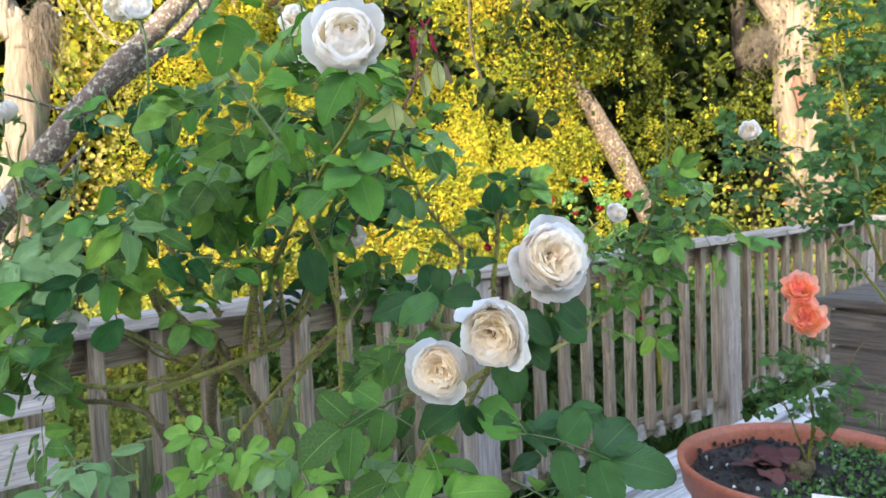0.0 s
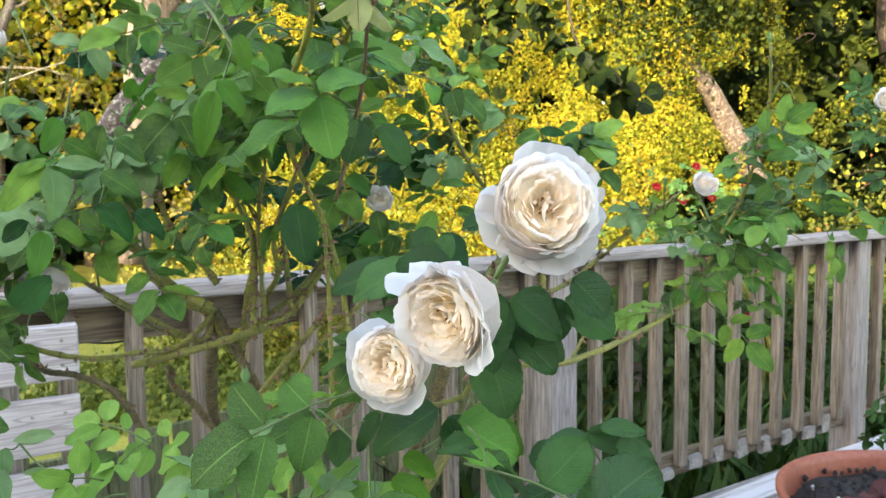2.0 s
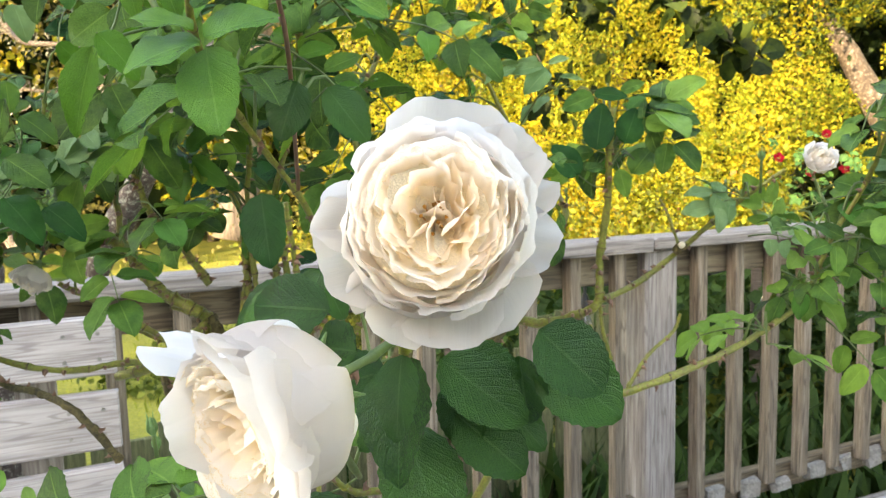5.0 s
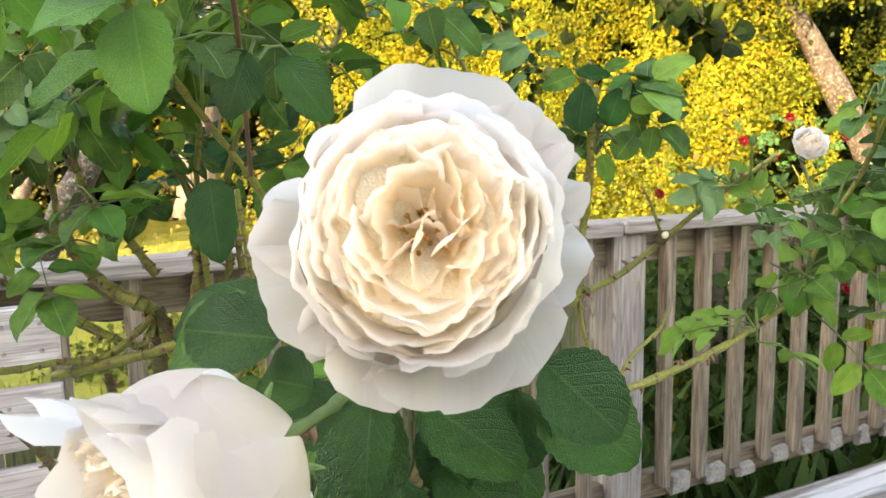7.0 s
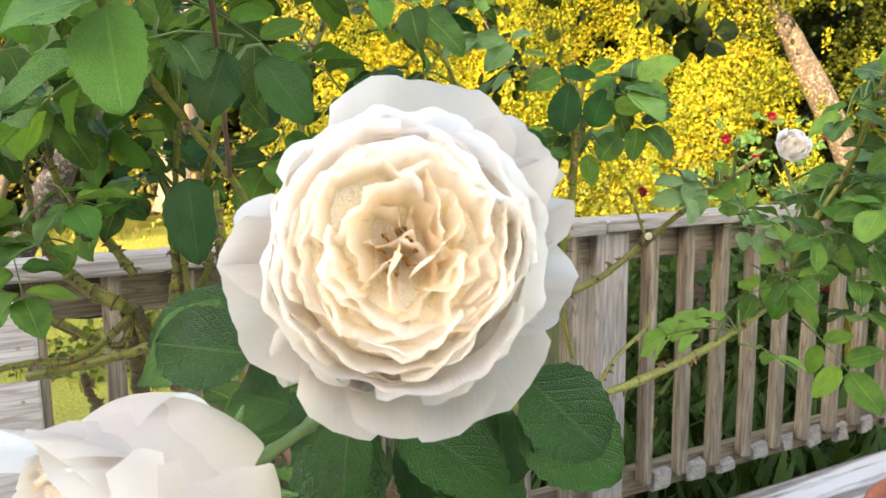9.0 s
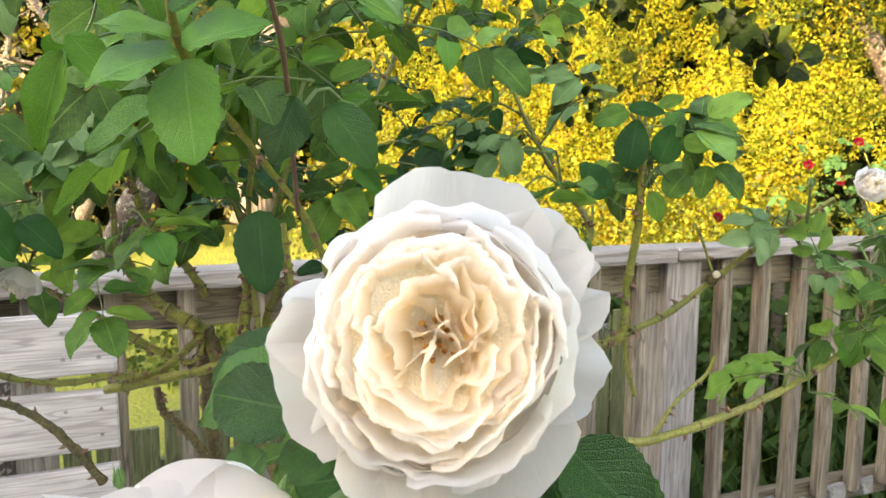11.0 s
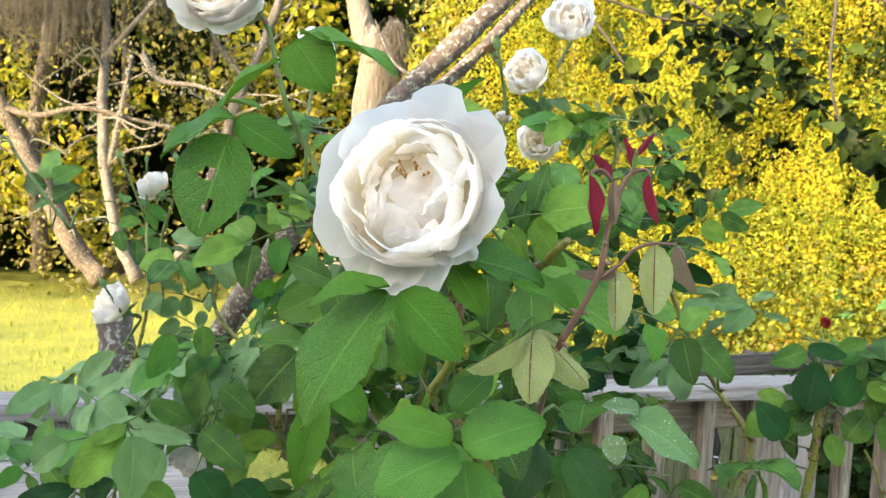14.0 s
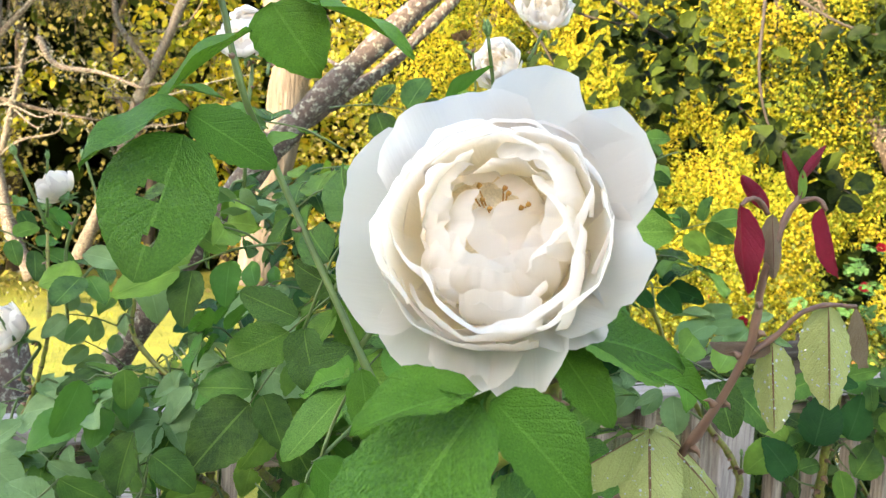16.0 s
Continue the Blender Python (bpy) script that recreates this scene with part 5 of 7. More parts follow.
def box_part(name, x, y, z, sx, sy, sz, mat, label="", cuts=4):
    return part(name, box_bm(sx, sy, sz, 0.005, 0.0015, cuts), mat, sb, label, bx @ pose(x, y, z))


TOP = (1.417, 2.904, 0.883)[2]
for i in range(5):
    box_part("lid_plank", 0.52, 0.06 + 0.142 * i, TOP - 0.018, 1.10, 0.136, 0.036, "box")
for i in range(5):
    z = TOP - 0.045 - 0.072 - 0.147 * i
    if z > DECK:
        box_part("front_board", 0.53, 0.03, z, 1.04, 0.024, 0.133, "box")
        box_part("side_board", 0.022, 0.39, z, 0.024, 0.69, 0.133, "box")

# deck boards, parallel to the railing
dk = thing("floor", tuple(on_rail(0, -1, DECK)), "weathered deck of boards with flaking white paint", "deck", kind="structure")
for i in range(26):
    y = -0.01 - 0.0725 - 0.146 * i
    rail_box("plank", 0.4 + rng.normal(0, 0.02), y, DECK - 0.014 + rng.normal(0, 0.0012), 9.0, 0.138, 0.028, "deck", dk, bevel=0.004, cuts=10)
rail_box("fascia", 0.4, 0.02, DECK - 0.20, 9.0, 0.038, 0.33, "box", dk)
for k in range(8):
    rail_box("joist", -4 + 1.2 * k, -2.0, DECK - 0.13, 0.05, 3.9, 0.19, "box", dk)

# ---- terracotta pots ----


def pot(at, r, h, label):
    """A moulded terracotta-coloured tub: tapered wall, rolled rim, soil inside."""
    p = thing("plant_pot", at, label, "plant pot")
    prof = [(0.70 * r, 0), (0.72 * r, 0.01), (0.90 * r, h - 0.09), (0.905 * r, h - 0.075), (0.955 * r, h - 0.07), (0.985 * r, h - 0.02), (1.0 * r, h - 0.012), (1.0 * r, h - 0.003), (0.985 * r, h), (0.95 * r, h - 0.003),
            (0.935 * r, h - 0.02), (0.90 * r, h - 0.10)]
    seg = 64
    vs = [(q * math.cos(a), q * math.sin(a), z) for q, z in prof for a in np.arange(seg) * 2 * math.pi / seg]
    fs = [(i * seg + k, i * seg + (k + 1) % seg, (i + 1) * seg + (k + 1) % seg, (i + 1) * seg + k) for i in range(len(prof) - 1) for k in range(seg)]
    fs.append(tuple(range(seg))[::-1])
    place("tub", mesh("tub", vs, fs, "terracotta"), p, Matrix.Translation(at))
    rs = np.linspace(0, 0.925 * r, 26)
    sv, sf = [], []
    for i, q in enumerate(rs):
        for k in range(seg):
            a = k * 2 * math.pi / seg
            x, y = q * math.cos(a), q * math.sin(a)
            sv.append((x, y, h - 0.045 + 0.018 * noise.noise((x * 9, y * 9, at[0])) + 0.008 * noise.noise((x * 45, y * 45, 1)) - 0.012 * (q / r) ** 3))
    for i in range(len(rs) - 1):
        sf += [(i * seg + k, i * seg + (k + 1) % seg, (i + 1) * seg + (k + 1) % seg, (i + 1) * seg + k) for k in range(seg)]
    place("soil", mesh("soil", sv, sf, "soil"), p, Matrix.Translation(at), "dark damp potting soil")
    crumbs, white = [], []
    for i in range(420):
        q, a = 0.9 * r * math.sqrt(rng.uniform()), rng.uniform(0, 6.28)
        s = rng.uniform(0.003, 0.009)
        c = V(q * math.cos(a), q * math.sin(a), h - 0.040 + rng.uniform(-0.004, 0.006))
        lump = tube([c - (0, 0, s), c + rng.normal(0, s * 0.3, 3), c + (0, 0, s)], (s * 0.5, s, s * 0.4), 5)
        (white if i % 28 == 0 else crumbs).append(lump)
    tagged(place("crumb", mesh("crumb", *join(crumbs), "soil", None, False), p, Matrix.Translation(at)), kind="stuff")
    tagged(place("perlite", mesh("perlite", *join(white), "perlite", None, False), p, Matrix.Translation(at), "white perlite grains"), kind="stuff")
    return p


RIM = (0.858, 1.857, 0.648)
POT = (RIM[0], RIM[1], DECK)
PH = RIM[2] - DECK
pot(POT, 0.305, PH, "wide terracotta-coloured plastic pot with dark soil on the deck")
# plant tag on the rim, its writing as bars
tg = thing("plant_tag", (0.803, 1.596, 0.655), "white plastic plant tag stuck in the pot's edge", "plant tag")
tm = look((0.802, 1.595, 0.638), (1.479, 2.946, 0.056)) @ pose(0, 0, 0, 0, 180, 0)
part("card", box_bm(0.094, 0.044, 0.0015, 0.0004), "tag", tg, "", tm)
for i, (x, w) in enumerate(((-0.030, 0.022), (-0.004, 0.024), (0.026, 0.026))):
    part("ink_bar", box_bm(w, 0.006, 0.0008, 0), "tag_ink", tg, "", tm @ pose(-x, 0.012, 0.0012))
    part("ink_bar", box_bm(w * 0.9, 0.004, 0.0008, 0), "tag_ink", tg, "", tm @ pose(-x, -0.004, 0.0012))
pot((-0.20, 1.42, DECK), 0.20, 0.575, "terracotta-coloured pot holding the white rose bush")

# fallen leaves and creeping seedlings on the soil
for i in range(9):
    a, q = rng.uniform(0, 6.28), rng.uniform(0.02, 0.16)
    b = V(POT[0] - 0.06 + q * math.cos(a) * 0.8, POT[1] + 0.03 + q * math.sin(a) * 0.6, DECK + PH - 0.028)
    ob = place("fallen_leaf", LEAF["dead"][i % 5], None, leaf_pose(b, (math.cos(a * 3), math.sin(a * 3), 0.1), (rng.normal(0, 0.3), rng.normal(0, 0.3), 1), rng.uniform(0.06, 0.10), 1.2))
    tagged(ob, "fallen plum-brown leaf on the potting soil", "leaf", "fallen leaves")
sp = []
for i in range(900):
    a, q = rng.uniform(-2.4, 0.9), 0.27 * math.sqrt(rng.uniform(0.05, 1))
    sp.append((POT[0] + 0.01 + q * math.cos(a), POT[1] + q * math.sin(a), DECK + PH - 0.030 + rng.uniform(0, 0.008)))
leaf_cloud("seedlings", np.array(sp), rng.uniform(0.008, 0.016, len(sp)), "leaf_dark", "tiny dark green seedlings covering the soil", "seedlings", facing=(0, -0.1, 1))

# ---- orange rose ----
og = Plant(thing("orange_rose", (0.863, 1.839, 0.672), "small rose plant with two open orange blooms in the pot", "rose bush"))
o0 = (0.864, 1.856, 0.634)
og.cane([o0, (0.855, 1.806, 0.767), (0.812, 1.754, 0.891), (0.803, 1.740, 0.974)], 0.005, 0.003, "cane", 8)
og.cane([o0, (0.818, 1.844, 0.757), (0.783, 1.839, 0.830)], 0.004, 0.002, "cane", 5)
og.cane([o0, (0.909, 1.833, 0.714), (0.951, 1.808, 0.790), (1.007, 1.788, 0.773)], 0.005, 0.002, "cane_old", 5)
og.cane([o0, (0.924, 1.836, 0.755), (0.952, 1.835, 0.880), (0.991, 1.830, 0.942)], 0.003, 0.0015, "cane_old", 4)
og.cane([(0.833, 1.835, 0.621), o0], 0.03, 0.022, "cane_old", 0, "crown_knot")
bloom(og, (0.802, 1.723, 1.028), (-0.25, -0.9, 0.35), 0.043, "orange", 5, 20, "open salmon-orange bloom", [(0.805, 1.739, 0.961)])
bloom(og, (0.799, 1.748, 1.091), (-0.35, -0.8, 0.5), 0.041, "orange", 6, 80, "open salmon-orange bloom", [(0.807, 1.749, 0.959)])
for c, rad, k in (((0.789, 1.774, 0.894), 0.07, 9), ((0.813, 1.741, 0.855), 0.08, 11), ((0.782, 1.838, 0.817), 0.07, 9), ((0.808, 1.758, 0.944), 0.05, 5), ((0.886, 1.786, 0.771), 0.07, 7), ((0.960, 1.739, 0.802), 0.08, 7), ((0.784, 1.787, 1.080), 0.02, 2)):
    og.fill(c, (rad, rad, rad), k, 0.026, "dark", (0, -0.3, 0), 0.7)
og.finish((0.831, 1.794, 0.895), 300)

# ---- far rose by the box ----
fr = Plant(thing("pale_rose_bush", (1.232, 2.187, 0.703), "tall dark-leaved rose bush with a white and small yellow blooms", "rose bush"))
fr.cane([(1.417, 2.275, 0.497), (1.291, 2.204, 0.930), (1.179, 2.174, 1.231), (1.170, 2.245, 1.525), (1.182, 2.364, 1.774)], 0.009, 0.004, "cane", 10)
fr.cane([(1.291, 2.204, 0.930), (1.096, 2.169, 1.171), (0.953, 2.130, 1.352), (0.847, 2.134, 1.435)], 0.006, 0.003, "cane", 10)
fr.cane([(1.424, 2.287, 0.668), (1.413, 2.324, 1.182), (1.381, 2.355, 1.611), (1.373, 2.429, 1.951)], 0.008, 0.004, "cane", 10)
bloom(fr, (0.839, 2.127, 1.478), (-0.3, -0.9, 0.2), 0.032, "small", 8, 0, "small white bloom", [(0.862, 2.133, 1.419)])
for q in ((0.969, 2.131, 1.367), (1.027, 2.124, 1.263), (0.928, 2.146, 1.298), (0.817, 2.136, 1.467), (0.870, 2.134, 1.418)):
    fr.fill(q, (0.08, 0.08, 0.07), 7, 0.036, "dark", (0, -0.3, 0))
for q in ((1.209, 2.353, 1.619), (1.243, 2.292, 1.460), (1.160, 2.230, 1.312), (1.333, 2.360, 1.699), (1.259, 2.232, 1.324), (1.164, 2.119, 1.170), (1.225, 2.415, 1.783), (1.353, 2.425, 1.900), (1.237, 2.248, 1.554)):
    fr.fill(q, (0.13, 0.13, 0.13), 17, 0.040, "dark", (-0.2, -0.3, 0))
for pts in (((0.795, 2.229, 1.360), (0.802, 2.211, 1.393), (0.829, 2.192, 1.404), (0.843, 2.182, 1.400)), ((0.782, 2.224, 1.305), (0.825, 2.206, 1.319), (0.881, 2.186, 1.312)), ((0.814, 2.222, 1.271), (0.864, 2.225, 1.301), (0.905, 2.225, 1.291)), ((0.726, 2.451, 1.677), (0.754, 2.453, 1.693), (0.777, 2.452, 1.685), (0.753, 2.451, 1.668))):
    fr.cane(list(pts), 0.0016, 0.0008, "dry", 0, "dry_stem", 12)
fr.finish((1.113, 2.138, 1.438), 300)

# ---- red roses beyond the rail ----
rr = Plant(thing("red_rose_bush", (1.6, 5.6, GROUND), "leafy rose bush with small red blooms beyond the rail", "rose bush"))
for i in range(7):
    q = np.array((0.978, 5.425, 1.152)) + rng.normal(0, 1, 3) * (0.35, 0.3, 0.15)
    rr.cane([(1.6 + rng.normal(0, 0.1), 5.6, GROUND), (1.4, 5.5, 0.4), q], 0.010, 0.004, "cane", 0, "cane", 14)
    rr.fill(q, (0.30, 0.3, 0.25), 9, 0.05, "dark", (0, -0.2, 0))
for k, q in enumerate(((0.842, 5.125, 1.189), (1.029, 5.228, 1.201), (1.227, 5.237, 1.285), (0.951, 5.342, 1.400), (0.678, 5.129, 1.272), (1.424, 5.024, 1.075), (0.219, 4.602, 1.009), (1.067, 4.382, 0.585))):
    bloom(rr, q, (-0.2 + 0.1 * k, -0.9, 0.3), 0.028, "red", 30 + k, 40 * k, "small crimson bloom")
rr.finish((0.906, 5.024, 1.166), 200)

# ---- the white rose bush ----
rng = np.random.default_rng(7)
CLEAR += [(V(0.095, 0.66, 1.281), V(0.15, 0.40, 1.30), 0.055), (V(0.036, 0.63, 1.212), V(0.02, 0.20, 1.26), 0.055), (V(-0.010, 0.70, 1.164), V(-0.02, 0.25, 1.22), 0.05), (V(-0.090, 0.75, 1.502), V(0.02, 0.42, 1.50), 0.065),
          (V(0.01, 0.0, 1.34), V(0.14, 0.53, 1.30), 0.07), (V(0.14, 0.53, 1.30), V(0.16, 0.42, 1.46), 0.07), (V(0.16, 0.42, 1.46), V(-0.04, 0.60, 1.51), 0.07)]
CLEAR += [(V(*(-0.673, 1.138, 1.357)), V(*(-0.471, 0.958, 1.395)), 0.042), (V(*(-0.585, 1.176, 1.175)), V(*(-0.402, 0.998, 1.232)), 0.04), (V(*(-0.160, 1.329, 1.275)), V(*(-0.090, 1.143, 1.303)), 0.032), (V(*(-0.670, 1.193, 1.499)), V(*(-0.485, 1.013, 1.498)), 0.035)]
CLEAR += [(V(*(-0.477, 1.239, 1.079)), V(*(-0.216, 1.193, 1.088)), 0.115), (V(*(-0.445, 1.246, 1.162)), V(*(-0.231, 1.197, 1.151)), 0.06), (V(*(-0.006, 1.322, 1.188)), V(*(0.159, 1.399, 1.168)), 0.085), (V(*(-0.543, 1.118, 1.125)), V(*(-0.467, 1.155, 1.128)), 0.06), (V(*(-0.352, 1.210, 1.132)), V(*(-0.262, 1.252, 1.136)), 0.06)]
rb = Plant(thing("white_rose_bush", (-0.30, 1.36, DECK + 0.61), "tall white shrub rose with full cream-hearted blooms and thorny canes", "rose bush"))
N1 = (-0.386, 1.247, 1.117)
BASE = (-0.392, 1.312, 0.826)
N2 = (-0.317, 1.255, 1.108)
rb.cane([(-0.30, 1.38, 0.66), BASE, (-0.426, 1.310, 0.940), (-0.405, 1.269, 1.060), N1], 0.012, 0.011, "cane_old", 8, "stem", 26, "old brown main stem")
# towards the upper left
rb.cane([N1, (-0.437, 1.248, 1.133), (-0.473, 1.236, 1.169), (-0.482, 1.213, 1.210), (-0.523, 1.196, 1.223)], 0.009, 0.006, "cane", 10)
rb.cane([(-0.482, 1.213, 1.210), (-0.559, 1.204, 1.241), (-0.649, 1.184, 1.220), (-0.720, 1.128, 1.191)], 0.005, 0.003, "cane", 8)
C1 = [(-0.482, 1.213, 1.210), (-0.507, 1.230, 1.272), (-0.587, 1.223, 1.343), (-0.593, 1.224, 1.389)]
rb.cane(C1, 0.005, 0.0025, "cane", 8)
rb.cane([(-0.720, 1.128, 1.191), (-0.676, 1.153, 1.252), (-0.655, 1.171, 1.342), (-0.679, 1.192, 1.454)], 0.004, 0.002, "cane", 6)
# long low cane to the left, cut end
rb.cane([N1, (-0.428, 1.214, 1.073), (-0.467, 1.175, 1.073), (-0.503, 1.136, 1.073), (-0.553, 1.105, 1.088), (-0.612, 1.082, 1.117), (-0.657, 1.064, 1.147), (-0.683, 1.053, 1.153)], 0.0055, 0.0035, "cane", 16)
rb.cane([(-0.576, 1.095, 1.091), (-0.542, 1.086, 1.068), (-0.496, 1.084, 1.064), (-0.444, 1.084, 1.044), (-0.432, 1.126, 0.978)], 0.004, 0.006, "cane_old", 8)
rb.cane([N1, (-0.401, 1.238, 1.081), (-0.468, 1.231, 1.095), (-0.533, 1.207, 1.145)], 0.004, 0.002, "cane", 8)
# centre and right from the node
rb.cane([N1, (-0.370, 1.250, 1.064), (-0.336, 1.256, 1.086), N2, (-0.264, 1.272, 1.152), (-0.235, 1.323, 1.210), (-0.219, 1.356, 1.252), (-0.232, 1.360, 1.356), (-0.199, 1.407, 1.470), (-0.149, 1.415, 1.559), (-0.181, 1.429, 1.630)], 0.007, 0.003, "cane", 22, n=40)
rb.cane([N2, (-0.308, 1.252, 1.143), (-0.288, 1.242, 1.177), (-0.281, 1.217, 1.237), (-0.206, 1.152, 1.353), (-0.134, 1.037, 1.431), (-0.065, 0.918, 1.477)], 0.006, 0.003, "cane", 14, n=34)
rb.cane([(-0.347, 1.250, 1.072), (-0.339, 1.249, 1.139), (-0.326, 1.250, 1.213), (-0.357, 1.244, 1.297)], 0.006, 0.0045, "cane", 8)
rb.cane([N1, (-0.346, 1.247, 1.043), (-0.323, 1.253, 0.993), (-0.307, 1.285, 0.907)], 0.008, 0.009, "cane_old", 4)
rb.cane([(-0.309, 1.288, 0.944), (-0.261, 1.286, 1.046), (-0.191, 1.301, 1.119), (-0.149, 1.347, 1.172)], 0.005, 0.004, "cane", 12)
# slender stem that carries the high bloom
D0 = (-0.089, 0.763, 1.499)
rb.cane([(-0.160, 1.148, 1.098), (-0.170, 1.151, 1.175), (-0.185, 1.130, 1.256), (-0.190, 1.046, 1.327), (-0.142, 0.907, 1.376), (-0.092, 0.824, 1.422), (-0.074, 0.780, 1.453), (-0.080, 0.792, 1.468)], 0.0045, 0.0026, "cane", 14, "stem", 36)
# the stem with crimson new growth
rb.cane([(-0.134, 1.019, 1.280), (-0.072, 0.899, 1.375), (-0.047, 0.831, 1.419), (-0.036, 0.813, 1.437), (-0.022, 0.814, 1.466), (-0.019, 0.815, 1.488), (-0.015, 0.817, 1.504), (-0.010, 0.820, 1.515)], 0.0021, 0.0013, "stalk_red", 8, "shoot", 24, "reddish new shoot")
# curved stalks of the crimson leaves
for pts in ([(-0.019, 0.816, 1.508), (-0.022, 0.814, 1.512), (-0.025, 0.811, 1.512), (-0.027, 0.809, 1.510)], [(-0.011, 0.819, 1.512), (-0.008, 0.820, 1.513), (-0.005, 0.820, 1.513), (-0.003, 0.819, 1.510)],
            [(-0.022, 0.814, 1.465), (-0.014, 0.817, 1.472), (-0.008, 0.818, 1.479), (-0.001, 0.821, 1.482), (0.008, 0.825, 1.482)]):
    rb.cane(pts, 0.0011, 0.0008, "stalk_red", 0, "leaf_stalk", 8)
# right-hand canes
G0 = (-0.031, 1.339, 1.112)
rb.cane([(-0.22, 1.40, 0.66), (-0.079, 1.339, 0.988), (-0.062, 1.342, 1.063), G0], 0.012, 0.011, "cane_old", 8, "stem", 18)
rb.cane([G0, (0.008, 1.333, 1.106), (0.047, 1.330, 1.117), (0.074, 1.332, 1.133), (0.077, 1.338, 1.183), (0.085, 1.336, 1.243), (0.088, 1.332, 1.296), (0.093, 1.328, 1.354)], 0.0075, 0.0045, "cane", 22, n=36)
rb.cane([(0.074, 1.332, 1.133), (0.117, 1.364, 1.152), (0.165, 1.411, 1.187), (0.203, 1.408, 1.221), (0.235, 1.392, 1.250), (0.277, 1.392, 1.280)], 0.0052, 0.003, "cane", 12)
rb.cane([(0.165, 1.411, 1.187), (0.150, 1.429, 1.227), (0.140, 1.438, 1.246)], 0.0024, 0.0016, "cane", 3)
rb.cane([(0.077, 1.334, 1.131), (0.081, 1.332, 1.099), (0.090, 1.333, 1.067)], 0.003, 0.003, "cane", 3)
rb.cane([G0, (-0.008, 1.364, 1.158), (0.012, 1.398, 1.189), (0.024, 1.429, 1.235), (-0.017, 1.449, 1.288), (-0.047, 1.440, 1.339), (-0.082, 1.431, 1.413)], 0.0065, 0.003, "cane", 16, n=30)
rb.cane([(-0.12, 1.30, 0.80), (0.023, 1.191, 1.042), (0.115, 1.202, 1.069), (0.194, 1.251, 1.093), (0.253, 1.296, 1.119), (0.292, 1.327, 1.148), (0.314, 1.336, 1.203), (0.353, 1.331, 1.284), (0.367, 1.281, 1.387), (0.360, 1.245, 1.461)], 0.0058, 0.0022, "cane", 22, n=44)
rb.cane([(0.115, 1.202, 1.069), (0.135, 1.219, 1.102), (0.159, 1.246, 1.122), (0.166, 1.249, 1.140)], 0.0028, 0.002, "cane", 4)
rb.cane([(0.292, 1.327, 1.148), (0.343, 1.340, 1.173), (0.408, 1.353, 1.171)], 0.003, 0.0018, "cane", 3)
# thorny canes in the middle of the bush
rb.cane([(-0.318, 1.223, 1.098), (-0.319, 1.226, 1.141), (-0.314, 1.220, 1.183), (-0.312, 1.214, 1.237)], 0.0065, 0.0055, "cane", 14)
rb.cane([(-0.271, 1.247, 1.114), (-0.275, 1.248, 1.150), (-0.277, 1.240, 1.208), (-0.278, 1.232, 1.266)], 0.0055, 0.0045, "cane", 14)
rb.cane([(-0.488, 1.195, 1.050), (-0.385, 1.212, 1.076), (-0.301, 1.231, 1.103), (-0.268, 1.249, 1.125), (-0.239, 1.266, 1.169), (-0.228, 1.274, 1.208)], 0.007, 0.005, "cane", 22, n=32)
rb.cane([(-0.379, 1.218, 1.129), (-0.427, 1.209, 1.156), (-0.468, 1.205, 1.206), (-0.506, 1.199, 1.222)], 0.0095, 0.0075, "cane", 12)
# straight young canes and cut stubs low in the bush
rb.cane([(-0.379, 1.281, 0.942), (-0.275, 1.210, 1.050), (-0.207, 1.155, 1.118), (-0.169, 1.118, 1.153)], 0.0052, 0.0042, "cane", 20)
rb.cane([(-0.407, 1.298, 0.908), (-0.442, 1.282, 0.970), (-0.465, 1.264, 1.003), (-0.469, 1.256, 1.037)], 0.0075, 0.0055, "cane_old", 10)
rb.cane([(-0.398, 1.269, 1.059), (-0.435, 1.230, 1.089), (-0.491, 1.193, 1.136), (-0.525, 1.155, 1.171)], 0.0055, 0.004, "cane", 12)
rb.cane([(-0.192, 1.146, 0.983), (-0.137, 1.111, 1.043), (-0.080, 1.055, 1.097), (-0.043, 1.000, 1.154)], 0.007, 0.005, "cane_old", 16)
rb.cane([(-0.203, 1.166, 0.986), (-0.151, 1.131, 1.056), (-0.091, 1.096, 1.104), (-0.063, 1.101, 1.168)], 0.006, 0.004, "cane", 16)
rb.cane([(-0.164, 1.086, 0.985), (-0.160, 1.072, 1.072), (-0.154, 1.050, 1.181), (-0.151, 1.027, 1.269)], 0.0036, 0.003, "cane", 18)
rb.cane([(-0.305, 1.233, 1.101), (-0.304, 1.219, 1.178), (-0.299, 1.205, 1.261), (-0.281, 1.189, 1.323)], 0.0045, 0.0035, "cane", 12)
rb.cane([(-0.377, 1.236, 1.160), (-0.403, 1.220, 1.210), (-0.428, 1.202, 1.249), (-0.432, 1.185, 1.295)], 0.0062, 0.0045, "cane", 12)
# sawn stub on the right-hand cane
rb.cane([(0.160, 1.403, 1.184), (0.163, 1.400, 1.189), (0.167, 1.396, 1.193)], 0.0075, 0.007, "cane_old", 0, "stub", 6)
place("cut_face", mesh("cut_face", *tube([(0.166, 1.395, 1.193), (0.167, 1.392, 1.195)], (0.0042, 0.004), 10), "petal_heart"), rb.ob, None, "pale sawn face")
# stems of the three low blooms
J = (0.061, 0.740, 1.231)
rb.cane([(-0.16, 1.30, 0.78), (-0.036, 1.023, 0.981), (0.027, 0.845, 1.121), (0.050, 0.774, 1.188), J], 0.0048, 0.0034, "cane", 10)
